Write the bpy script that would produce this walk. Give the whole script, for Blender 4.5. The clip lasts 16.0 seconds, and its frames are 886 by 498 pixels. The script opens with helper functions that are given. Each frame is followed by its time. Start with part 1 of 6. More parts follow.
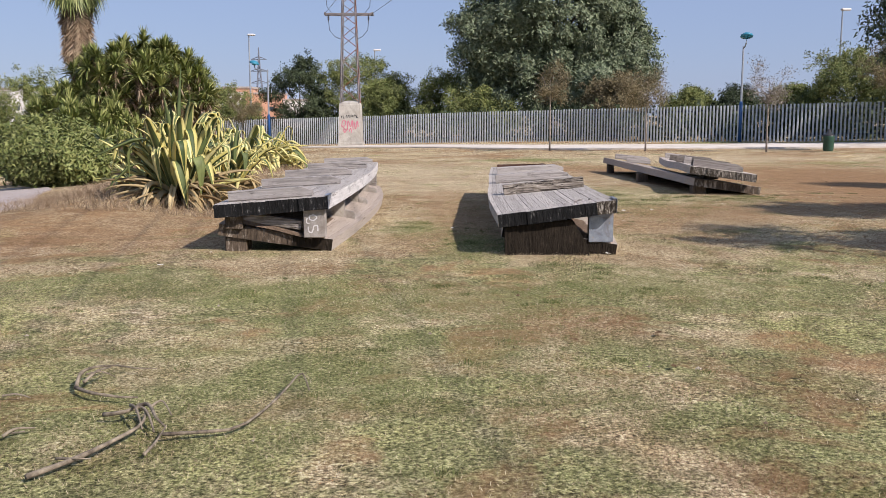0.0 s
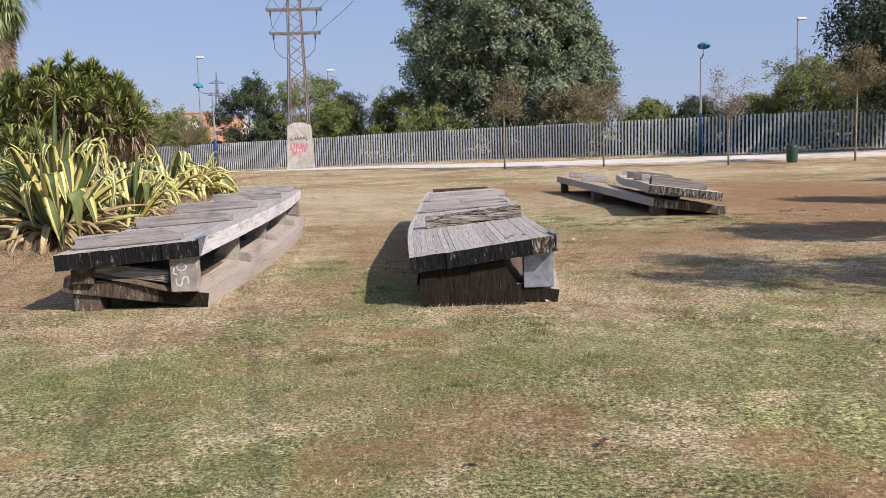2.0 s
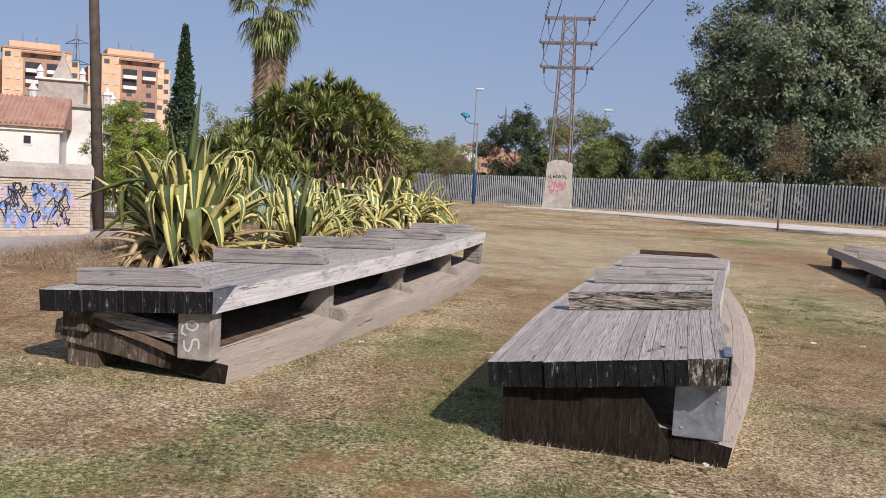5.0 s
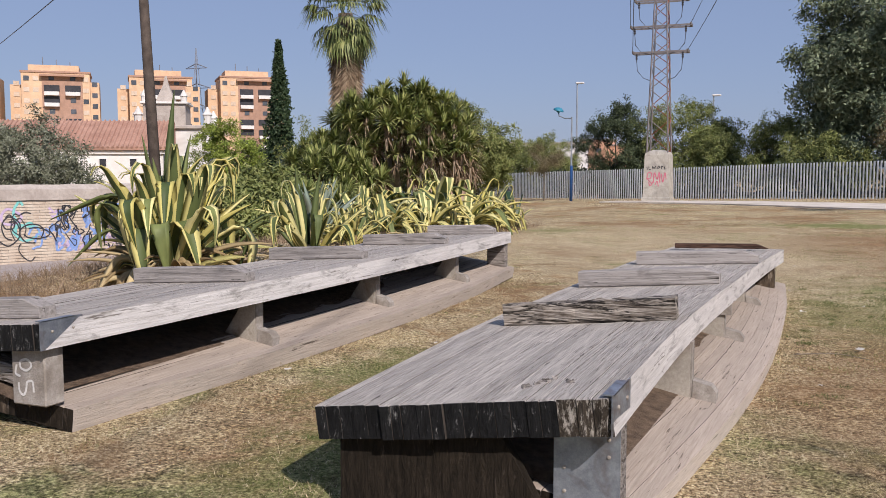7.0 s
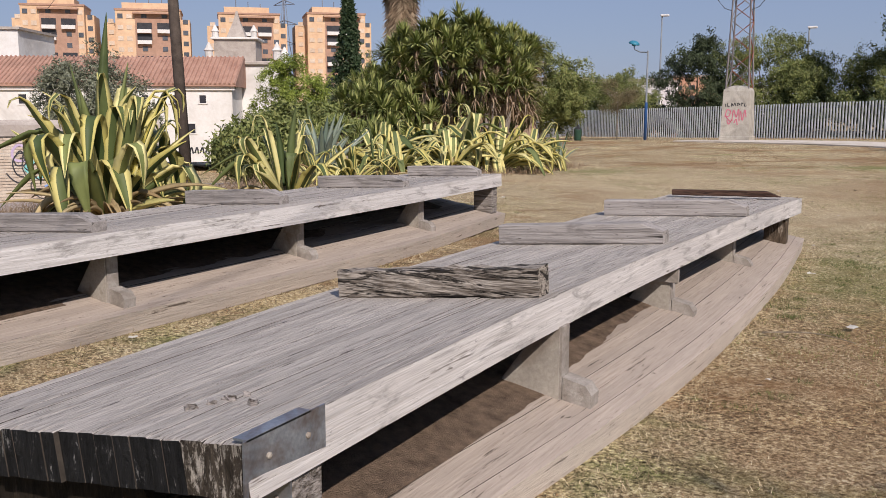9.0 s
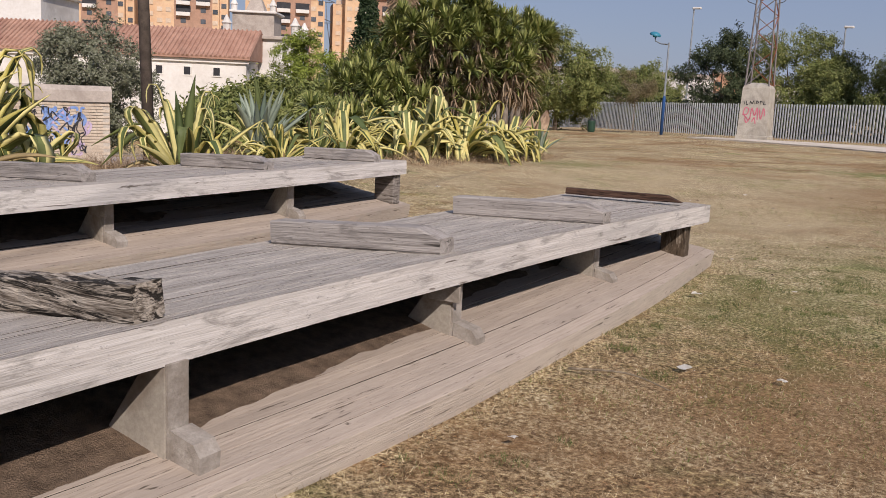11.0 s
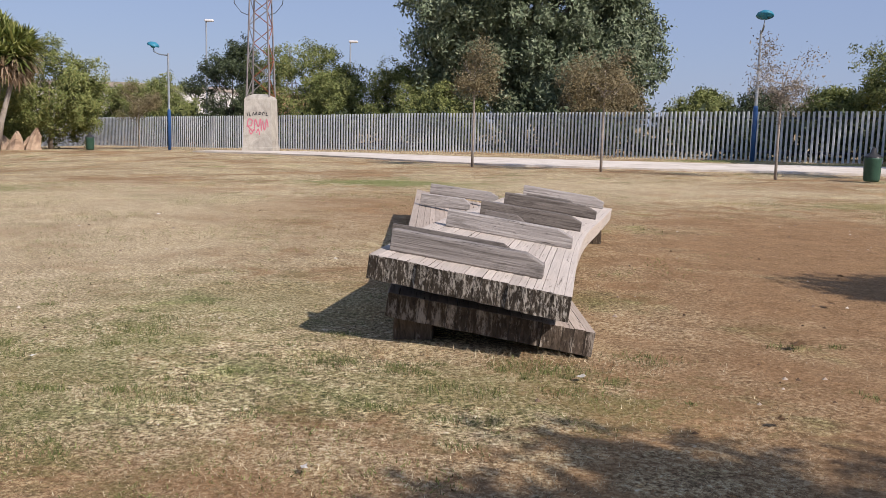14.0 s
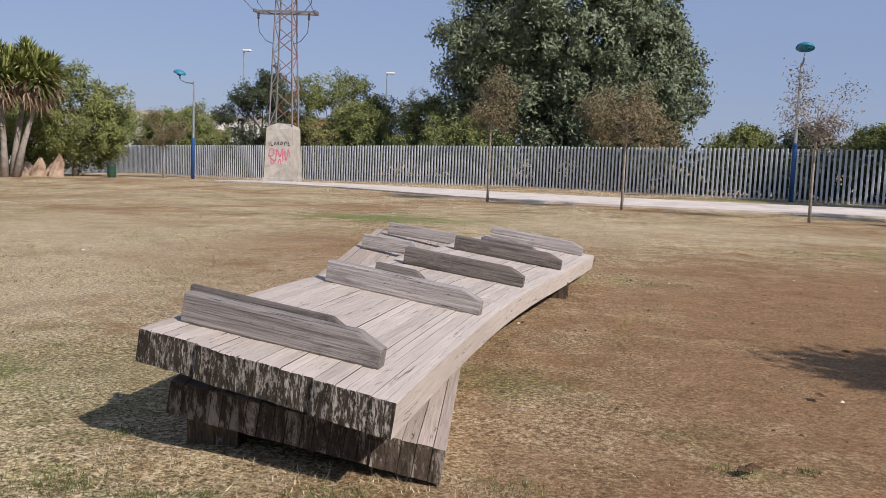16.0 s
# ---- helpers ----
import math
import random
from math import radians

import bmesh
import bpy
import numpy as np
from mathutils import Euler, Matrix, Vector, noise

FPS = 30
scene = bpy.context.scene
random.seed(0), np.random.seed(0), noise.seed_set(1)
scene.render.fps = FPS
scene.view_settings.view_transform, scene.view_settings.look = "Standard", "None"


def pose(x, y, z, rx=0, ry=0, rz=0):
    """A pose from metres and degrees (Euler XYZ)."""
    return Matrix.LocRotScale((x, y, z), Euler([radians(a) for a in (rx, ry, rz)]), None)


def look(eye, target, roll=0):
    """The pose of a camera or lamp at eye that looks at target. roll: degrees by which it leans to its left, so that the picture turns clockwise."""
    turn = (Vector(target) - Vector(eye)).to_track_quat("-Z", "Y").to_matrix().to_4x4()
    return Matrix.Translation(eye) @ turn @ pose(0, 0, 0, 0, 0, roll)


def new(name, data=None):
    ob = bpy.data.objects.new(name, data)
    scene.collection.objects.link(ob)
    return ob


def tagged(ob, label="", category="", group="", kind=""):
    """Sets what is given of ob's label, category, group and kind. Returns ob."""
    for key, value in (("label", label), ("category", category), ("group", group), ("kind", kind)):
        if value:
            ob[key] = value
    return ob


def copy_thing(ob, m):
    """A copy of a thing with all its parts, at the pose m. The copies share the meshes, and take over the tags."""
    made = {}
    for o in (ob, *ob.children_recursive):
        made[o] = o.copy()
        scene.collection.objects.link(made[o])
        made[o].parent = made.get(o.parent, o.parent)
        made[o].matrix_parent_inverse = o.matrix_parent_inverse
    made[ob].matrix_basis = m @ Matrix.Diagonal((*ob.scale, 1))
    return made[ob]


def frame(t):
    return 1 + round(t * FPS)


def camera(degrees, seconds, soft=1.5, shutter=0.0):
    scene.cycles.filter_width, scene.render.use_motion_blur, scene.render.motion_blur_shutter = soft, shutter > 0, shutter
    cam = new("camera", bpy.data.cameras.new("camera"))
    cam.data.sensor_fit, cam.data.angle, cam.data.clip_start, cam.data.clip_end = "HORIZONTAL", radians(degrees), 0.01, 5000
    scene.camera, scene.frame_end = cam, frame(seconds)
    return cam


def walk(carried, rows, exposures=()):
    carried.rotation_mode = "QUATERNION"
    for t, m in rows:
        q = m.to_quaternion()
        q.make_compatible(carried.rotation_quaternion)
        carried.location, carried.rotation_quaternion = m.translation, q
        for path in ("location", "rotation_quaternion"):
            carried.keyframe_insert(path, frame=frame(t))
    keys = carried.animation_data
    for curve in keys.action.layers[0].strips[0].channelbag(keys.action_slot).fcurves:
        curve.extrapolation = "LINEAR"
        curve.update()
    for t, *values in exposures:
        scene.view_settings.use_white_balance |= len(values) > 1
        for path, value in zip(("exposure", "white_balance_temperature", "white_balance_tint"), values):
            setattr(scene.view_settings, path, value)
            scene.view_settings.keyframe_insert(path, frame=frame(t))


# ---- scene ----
cam = camera(51.9, 16.0, soft=0.8)
METRES, EYE, TILT, LEAN, TURN = 15.6, 1.55, 5.5, 0.8, 0.0
ROWS = [
    (0.0, 0.0, 0.0, 0.0, 0.16, -13.81, -0.65),
    (0.5, 0.007, 0.0316, -0.0019, -2.85, -14.02, -0.52),
    (1.0, 0.0164, 0.0645, -0.0049, -6.37, -13.84, -1.21),
    (1.5, 0.0244, 0.0976, -0.0088, -3.37, -13.91, -1.97),
    (2.0, 0.0386, 0.1277, -0.0122, -2.27, -12.62, 0.55),
    (2.5, 0.0505, 0.1583, -0.0154, -2.18, -12.3, 0.29),
    (3.0, 0.0618, 0.1922, -0.0182, -0.86, -12.08, -1.69),
    (3.5, 0.0735, 0.2238, -0.021, 5.96, -11.58, -0.26),
    (4.0, 0.082, 0.2578, -0.024, 12.44, -10.35, -2.0),
    (6.5, 0.1507, 0.3983, -0.0397, 19.48, -10.6, 0.12),
    (7.0, 0.1664, 0.423, -0.0419, 22.76, -10.42, 1.44),
    (7.5, 0.1773, 0.4522, -0.0466, 27.03, -10.43, 1.38),
    (8.0, 0.1879, 0.4783, -0.0497, 26.89, -11.67, 2.75),
    (8.5, 0.2007, 0.5041, -0.0511, 27.4, -12.34, 3.33),
    (9.0, 0.2114, 0.5319, -0.055, 28.39, -14.12, 1.87),
    (11.5, 0.2785, 0.6607, -0.0692, 30.86, -15.09, -0.89),
    (12.0, 0.2928, 0.685, -0.0728, 21.88, -14.27, -3.12),
    (12.5, 0.3074, 0.7102, -0.0744, 14.89, -14.34, -3.24),
    (13.0, 0.3219, 0.7392, -0.0769, 6.96, -13.73, -3.86),
    (13.5, 0.34, 0.7646, -0.0792, 3.55, -13.39, -1.63),
    (14.0, 0.3534, 0.7918, -0.083, 3.36, -13.47, -1.91),
    (14.5, 0.3693, 0.8185, -0.0859, 3.4, -13.01, -2.1),
    (15.0, 0.3849, 0.8457, -0.0879, 5.44, -12.28, -1.8),
    (15.5, 0.3988, 0.8722, -0.0892, 6.14, -11.57, -3.06),
    (16.0, 0.4156, 0.8976, -0.0919, 6.49, -11.52, -2.52),
]
walk(cam, [(t, pose(0, 0, EYE, TILT, LEAN, TURN) @ pose(METRES * x, METRES * y, METRES * z, 90 + pitch, roll, yaw)) for t, x, y, z, yaw, pitch, roll in ROWS],
     exposures=[(0.0, 0.11, 6450.0, 18.0), (1.0, 0.17, 6450.0, 18.0), (2.5, 0.1, 6450.0, 18.0), (4.0, -0.13, 6450.0, 18.0), (6.5, -0.17, 6450.0, 18.0), (9.0, -0.26, 6600.0, 18.0), (11.5, -0.36, 6850.0, 19.0), (12.5, -0.07, 6750.0, 18.0), (13.5, 0.04, 6600.0, 18.0), (14.0, 0.03, 6550.0, 18.0), (15.0, -0.05, 6450.0, 18.0), (16.0, -0.13, 6450.0, 18.0)])


# ---- world, sun ----
TO_SUN = Vector((0.94, -0.84, 1.0)).normalized()
world = bpy.data.worlds.new("sky")
scene.world = world
world.use_nodes = True
wn = world.node_tree.nodes
sky = wn.new("ShaderNodeTexSky")
sky.sky_type, sky.sun_disc = "NISHITA", False
sky.sun_elevation = math.asin(TO_SUN.z)
sky.sun_rotation = math.atan2(TO_SUN.x, TO_SUN.y)
sky.air_density, sky.dust_density, sky.ozone_density = 1.0, 0.5, 3.5
wn["Background"].inputs["Strength"].default_value = 0.075
haze = wn.new("ShaderNodeMix")
haze.data_type = "RGBA"
haze.inputs[0].default_value = 0.62
haze.inputs[7].default_value = (4.6, 6.1, 9.4, 1)
world.node_tree.links.new(sky.outputs["Color"], haze.inputs[6])
world.node_tree.links.new(haze.outputs[2], wn["Background"].inputs["Color"])
sun = new("sun", bpy.data.lights.new("sun", "SUN"))
sun.data.energy, sun.data.angle, sun.data.color = 5.2, radians(0.55), (1.0, 0.95, 0.87)
sun.matrix_world = look(TO_SUN * 60, (0, 0, 0))

rng = np.random.default_rng(7)


# ---- materials ----
class Mat:
    """A small node-graph builder round a Principled surface."""

    def __init__(self, name, rough=0.85, metal=0.0, spec=0.3):
        self.m = bpy.data.materials.new(name)
        self.m.use_nodes = True
        self.t = self.m.node_tree
        self.b = self.t.nodes["Principled BSDF"]
        self.b.inputs["Roughness"].default_value = rough
        self.b.inputs["Metallic"].default_value = metal
        self.b.inputs["Specular IOR Level"].default_value = spec

    def n(self, kind, **kw):
        node = self.t.nodes.new(kind)
        for key, value in kw.items():
            node.inputs[key].default_value = value
        return node

    def link(self, a, b):
        self.t.links.new(a, b)

    def coord(self, scale=(1, 1, 1), out="Object"):
        c = self.n("ShaderNodeTexCoord")
        m = self.n("ShaderNodeMapping", Scale=scale)
        self.link(c.outputs[out], m.inputs["Vector"])
        return m.outputs["Vector"]

    def world_coord(self, scale=(1, 1, 1)):
        g = self.n("ShaderNodeNewGeometry")
        m = self.n("ShaderNodeMapping", Scale=scale)
        self.link(g.outputs["Position"], m.inputs["Vector"])
        return m.outputs["Vector"]

    def noise(self, vec, scale, detail=4.0, rough=0.6, distort=0.0):
        x = self.n("ShaderNodeTexNoise", Scale=scale, Detail=detail, Roughness=rough, Distortion=distort)
        self.link(vec, x.inputs["Vector"])
        return x.outputs["Fac"]

    def ramp(self, fac, stops):
        r = self.n("ShaderNodeValToRGB")
        el = r.color_ramp.elements
        while len(el) < len(stops):
            el.new(0.5)
        for e, (p, c) in zip(el, stops):
            e.position, e.color = p, (c, c, c, 1) if isinstance(c, (int, float)) else (*c, 1)
        self.link(fac, r.inputs["Fac"])
        return r.outputs["Color"]

    def mix(self, fac, a, b, mode="MIX"):
        x = self.t.nodes.new("ShaderNodeMix")
        x.data_type, x.blend_type = "RGBA", mode
        for sock, v in ((x.inputs[0], fac), (x.inputs[6], a), (x.inputs[7], b)):
            if isinstance(v, (int, float)):
                sock.default_value = v
            elif isinstance(v, tuple):
                sock.default_value = (*v, 1)
            else:
                self.link(v, sock)
        return x.outputs[2]

    def rand(self):
        return self.n("ShaderNodeObjectInfo").outputs["Random"]

    def island(self):
        return self.n("ShaderNodeNewGeometry").outputs["Random Per Island"]

    def color(self, c):
        if isinstance(c, tuple):
            self.b.inputs["Base Color"].default_value = (*c, 1)
        else:
            self.link(c, self.b.inputs["Base Color"])
        return self

    def bump(self, fac, strength=0.4, dist=0.01):
        x = self.n("ShaderNodeBump", Strength=strength, Distance=dist)
        self.link(fac, x.inputs["Height"])
        self.link(x.outputs["Normal"], self.b.inputs["Normal"])
        return self


def mottled(name, c0, c1, scale=4.0, rough=0.85, metal=0.0, bump=0.3, dist=0.01, dark=None):
    k = Mat(name, rough, metal)
    v = k.world_coord()
    f = k.noise(v, scale, 5.0, 0.65)
    c = k.ramp(f, [(0.3, c0), (0.7, c1)])
    g = k.noise(v, scale * 9, 3.0, 0.7)
    c = k.mix(0.35, c, k.ramp(g, [(0.3, 0.35), (0.7, 0.75)]), "OVERLAY")
    if dark:
        c = k.mix(k.ramp(k.noise(v, scale * 0.35, 4.0, 0.7, 1.0), [(0.5, 0.0), (0.68, 0.8)]), c, dark)
    k.color(c)
    k.bump(g, bump, dist)
    return k.m


def timber(name, light, dark, crack, streak=1.0, attribute=True, ridge=0.13, relief=0.9, stain=0.0):
    """Weathered timber whose grain runs along the plank."""
    k = Mat(name, 0.9, 0.0, 0.2)

    def grain_coord(scale):
        if not attribute:
            return k.world_coord(scale)
        at = k.n("ShaderNodeAttribute")
        at.attribute_name = "grain"
        m = k.n("ShaderNodeMapping", Scale=scale)
        k.link(at.outputs["Vector"], m.inputs["Vector"])
        return m.outputs["Vector"]

    grain = k.noise(grain_coord((1, 0.03, 1)), 75.0 * streak, 4.0, 0.7)
    c = k.ramp(grain, [(0.5 - ridge, dark), (0.5, tuple(0.4 * d + 0.6 * l for d, l in zip(dark, light))), (0.5 + ridge, light)])
    blotch = k.noise(grain_coord((1, 0.3, 1)), 3.0, 5.0, 0.7)
    c = k.mix(k.ramp(blotch, [(0.38, 0.0), (0.7, 0.7)]), c, tuple(x * 0.66 for x in light))
    c = k.mix(0.35, c, k.ramp(k.rand(), [(0.0, 0.3), (1.0, 0.68)]), "OVERLAY")
    split = k.noise(grain_coord((1, 0.05, 1)), 38.0 * streak, 4.0, 0.8, 0.2)
    c = k.mix(k.ramp(split, [(0.34, 0.9), (0.39, 0.0)]), c, crack)
    speck = k.noise(grain_coord((1, 0.35, 1)), 45.0, 4.0, 0.75)
    c = k.mix(k.ramp(speck, [(0.31, 0.75), (0.37, 0.0)]), c, tuple(x * 0.5 for x in dark))
    if stain:
        patch = k.noise(grain_coord((1, 0.5, 2.5)), 5.0, 6.0, 0.75, 0.6)
        c = k.mix(k.ramp(patch, [(0.52, 0.0), (0.66, stain)]), c, tuple(x * 0.55 for x in dark))
    gouge = k.noise(grain_coord((1, 0.16, 1)), 21.0, 3.0, 0.7, 0.4)
    c = k.mix(k.ramp(gouge, [(0.27, 0.9), (0.31, 0.0)]), c, crack)
    k.color(c)
    k.bump(grain, relief, 0.015)
    return k.m


def end_grain(name, base, pale, squash=0.22, fleck=12.0, share=0.56):
    """Charred, split end grain with upright cracks and pale flecks."""
    k = Mat(name, 0.95, 0.0, 0.15)
    v = k.world_coord((1, 1, squash))
    f = k.noise(v, 34.0, 5.0, 0.75, 0.6)
    c = k.ramp(f, [(0.35, base), (0.62, tuple(x * 2.6 for x in base)), (0.74, pale)])
    g = k.noise(k.world_coord((1, 1, 0.28)), fleck * 1.3, 6.0, 0.8, 0.3)
    c = k.mix(k.ramp(g, [(share, 0.0), (share + 0.08, 0.85)]), c, pale)
    c = k.mix(0.4, c, k.ramp(k.rand(), [(0.0, 0.2), (1.0, 0.75)]), "OVERLAY")
    k.color(c)
    k.bump(f, 0.9, 0.03)
    return k.m


def leafy(name, a, b, c, rough=0.6):
    k = Mat(name, rough, 0.0, 0.25)
    col = k.ramp(k.island(), [(0.0, a), (0.5, b), (1.0, c)])
    patch = k.noise(k.world_coord(), 0.7, 3.0, 0.6)
    col = k.mix(0.45, col, k.ramp(patch, [(0.3, 0.3), (0.7, 0.72)]), "OVERLAY")
    k.color(col)
    k.b.inputs["Subsurface Weight"].default_value = 0.0
    return k.m


def blade_material(name, a, b, c):
    """Short blades: pale and dark clumps, with some difference from blade to blade."""
    k = Mat(name, 0.95, 0.0, 0.1)
    v = k.world_coord((1, 1, 0))
    clump = k.noise(v, 27.0, 5.0, 0.75, 0.25)
    one = k.mix(0.42, k.ramp(clump, [(0.385, 0.0), (0.615, 1.0)]), k.island())
    col = k.ramp(one, [(0.12, a), (0.5, b), (0.88, c)])
    col = k.mix(0.5, col, k.ramp(k.noise(v, 2.3, 5.0, 0.75, 0.8), [(0.36, 0.32), (0.64, 0.68)]), "OVERLAY")
    k.color(col)
    return k.m


def ground_material():
    k = Mat("dry_lawn", 0.97, 0.0, 0.1)
    v = k.world_coord()
    fine = k.noise(v, 48.0, 6.0, 0.8, 0.3)
    tuft = k.noise(v, 27.0, 5.0, 0.75, 0.25)
    broad = k.noise(v, 0.75, 5.0, 0.65, 0.4)
    wide = k.noise(v, 0.21, 4.0, 0.6)
    straw = k.ramp(fine, [(0.39, (0.08, 0.055, 0.032)), (0.49, (0.38, 0.29, 0.165)), (0.6, (0.74, 0.615, 0.405))])
    green = k.ramp(fine, [(0.38, (0.05, 0.054, 0.018)), (0.5, (0.21, 0.212, 0.085)), (0.63, (0.46, 0.43, 0.22))])
    clump = k.noise(v, 3.1, 7.0, 0.78, 1.1)
    dirt = k.ramp(k.mix(0.5, tuft, fine), [(0.34, (0.135, 0.073, 0.033)), (0.5, (0.275, 0.164, 0.082)), (0.66, (0.44, 0.29, 0.16))])
    dirt = k.mix(0.45, dirt, k.ramp(clump, [(0.36, 0.3), (0.5, 0.5), (0.64, 0.72)]), "OVERLAY")
    split = k.n("ShaderNodeSeparateXYZ")
    k.link(v, split.inputs[0])
    fade = k.n("ShaderNodeMapRange")
    for key, value in (("From Min", 8.0), ("From Max", 14.0), ("To Min", 0.04), ("To Max", -0.11)):
        fade.inputs[key].default_value = value
    k.link(split.outputs["Y"], fade.inputs["Value"])
    lush = k.t.nodes.new("ShaderNodeMath")
    lush.operation = "ADD"
    k.link(broad, lush.inputs[0])
    k.link(fade.outputs["Result"], lush.inputs[1])
    c = k.mix(k.ramp(lush.outputs[0], [(0.45, 0.0), (0.57, 0.95)]), straw, green)
    c = k.mix(k.ramp(k.noise(v, 1.6, 5.0, 0.7, 0.5), [(0.38, 0.4), (0.62, 0.95)]), c, k.ramp(tuft, [(0.385, 0.07), (0.5, 0.5), (0.615, 0.89)]), "OVERLAY")
    c = k.mix(0.55, c, k.ramp(clump, [(0.39, 0.2), (0.48, 0.48), (0.54, 0.55), (0.62, 0.78)]), "OVERLAY")
    bare = k.mix(0.5, k.ramp(k.noise(v, 1.3, 5.0, 0.7, 0.8), [(0.48, 0.0), (0.66, 1.0)]), k.ramp(wide, [(0.45, 0.0), (0.62, 1.0)]))
    c = k.mix(k.ramp(bare, [(0.25, 0.0), (0.65, 0.85)]), c, dirt)
    drift = k.noise(v, 0.5, 7.0, 0.7, 0.6)
    c = k.mix(0.6, c, k.ramp(drift, [(0.36, (0.3, 0.25, 0.2)), (0.5, (0.5, 0.5, 0.5)), (0.64, (0.7, 0.68, 0.6))]), "OVERLAY")
    # worn bare ground beside the slanted platform and along the flower bed, and watered patches
    for (x, y), (rx, ry), paint, power in (((10.0, 21.4), (4.6, 7.8), dirt, 0.95), ((4.4, 27.6), (1.6, 2.2), dirt, 0.6), ((8.2, 16.6), (1.6, 2.2), dirt, 0.6), ((3.5, 25.5), (2.2, 3.4), dirt, 0.55), ((4.3, 14.6), (1.7, 1.5), dirt, 0.75), ((3.1, 12.4), (0.8, 2.2), dirt, 0.4), ((-4.2, 12.2), (2.6, 2.6), dirt, 0.62),
                                           ((0.2, 14.5), (0.7, 4.5), dirt, 0.7), ((3.3, 33.0), (2.6, 1.3), "g", 0.95), ((-1.5, 26.5), (4.5, 5.5), "s", 0.5), ((1.2, 21.0), (2.4, 3.6), "s", 0.4), ((9.0, 32.5), (4.5, 2.6), "s", 0.4), ((14.0, 48.0), (2.5, 1.2), "g", 0.9), ((19.0, 45.4), (3.5, 1.0), "g", 0.9), ((9.0, 39.7), (1.3, 0.4), dirt, 0.95), ((13.3, 36.8), (1.2, 0.4), dirt, 0.95), ((4.4, 42.0), (1.4, 0.5), dirt, 0.9), ((-0.2, 7.6), (1.6, 0.9), "g", 0.5), ((-3.4, 8.6), (1.2, 0.5), "g", 0.4), ((0.35, 11.0), (0.5, 1.3), "g", 0.7), ((-0.4, 12.6), (0.5, 0.9), "g", 0.7), ((12.6, 29.5), (1.6, 0.8), "g", 0.55), ((2.4, 8.2), (1.5, 1.0), "g", 0.36), ((3.0, 16.6), (1.2, 1.7), "g", 0.5), ((-1.6, 7.9), (1.3, 0.8), "g", 0.4), ((1.6, 8.4), (1.0, 0.7), "g", 0.4),
                                           ((3.6, 19.0), (1.4, 1.4), "g", 0.3), ((-3.6, 28.6), (0.9, 1.3), "g", 0.6), ((-0.6, 5.6), (1.9, 1.4), "g", 0.35), ((5.3, 16.9), (1.4, 0.6), "g", 0.45)):
        shift = k.n("ShaderNodeMapping", Location=(-x / rx, -y / ry, 0), Scale=(1 / rx, 1 / ry, 0))
        k.link(k.n("ShaderNodeNewGeometry").outputs["Position"], shift.inputs["Vector"])
        length = k.t.nodes.new("ShaderNodeVectorMath")
        length.operation = "LENGTH"
        k.link(shift.outputs["Vector"], length.inputs[0])
        edge = k.t.nodes.new("ShaderNodeMath")
        edge.operation = "MULTIPLY_ADD"
        k.link(broad, edge.inputs[0])
        edge.inputs[1].default_value = 1.6
        k.link(length.outputs["Value"], edge.inputs[2])
        if paint == "g":
            ragged = k.n("ShaderNodeMath")
            ragged.operation = "MULTIPLY_ADD"
            k.link(clump, ragged.inputs[0])
            ragged.inputs[1].default_value = 4.0
            k.link(edge.outputs[0], ragged.inputs[2])
            edge = k.n("ShaderNodeMath")
            edge.operation = "SUBTRACT"
            k.link(ragged.outputs[0], edge.inputs[0])
            edge.inputs[1].default_value = 1.9
        ramp = k.n("ShaderNodeMapRange")
        for key, value in (("From Min", 1.25), ("From Max", 2.1), ("To Min", power), ("To Max", 0.0)):
            ramp.inputs[key].default_value = value
        k.link(edge.outputs[0], ramp.inputs["Value"])
        if paint == "s":
            paint = k.ramp(fine, [(0.36, (0.26, 0.195, 0.115)), (0.5, (0.52, 0.415, 0.26)), (0.64, (0.76, 0.64, 0.44))])
        if paint == "g":
            paint = k.ramp(fine, [(0.36, (0.045, 0.06, 0.016)), (0.5, (0.165, 0.19, 0.055)), (0.64, (0.38, 0.37, 0.16))])
        c = k.mix(ramp.outputs["Result"], c, paint)
    k.color(c)
    k.bump(tuft, 0.9, 0.03)
    return k.m


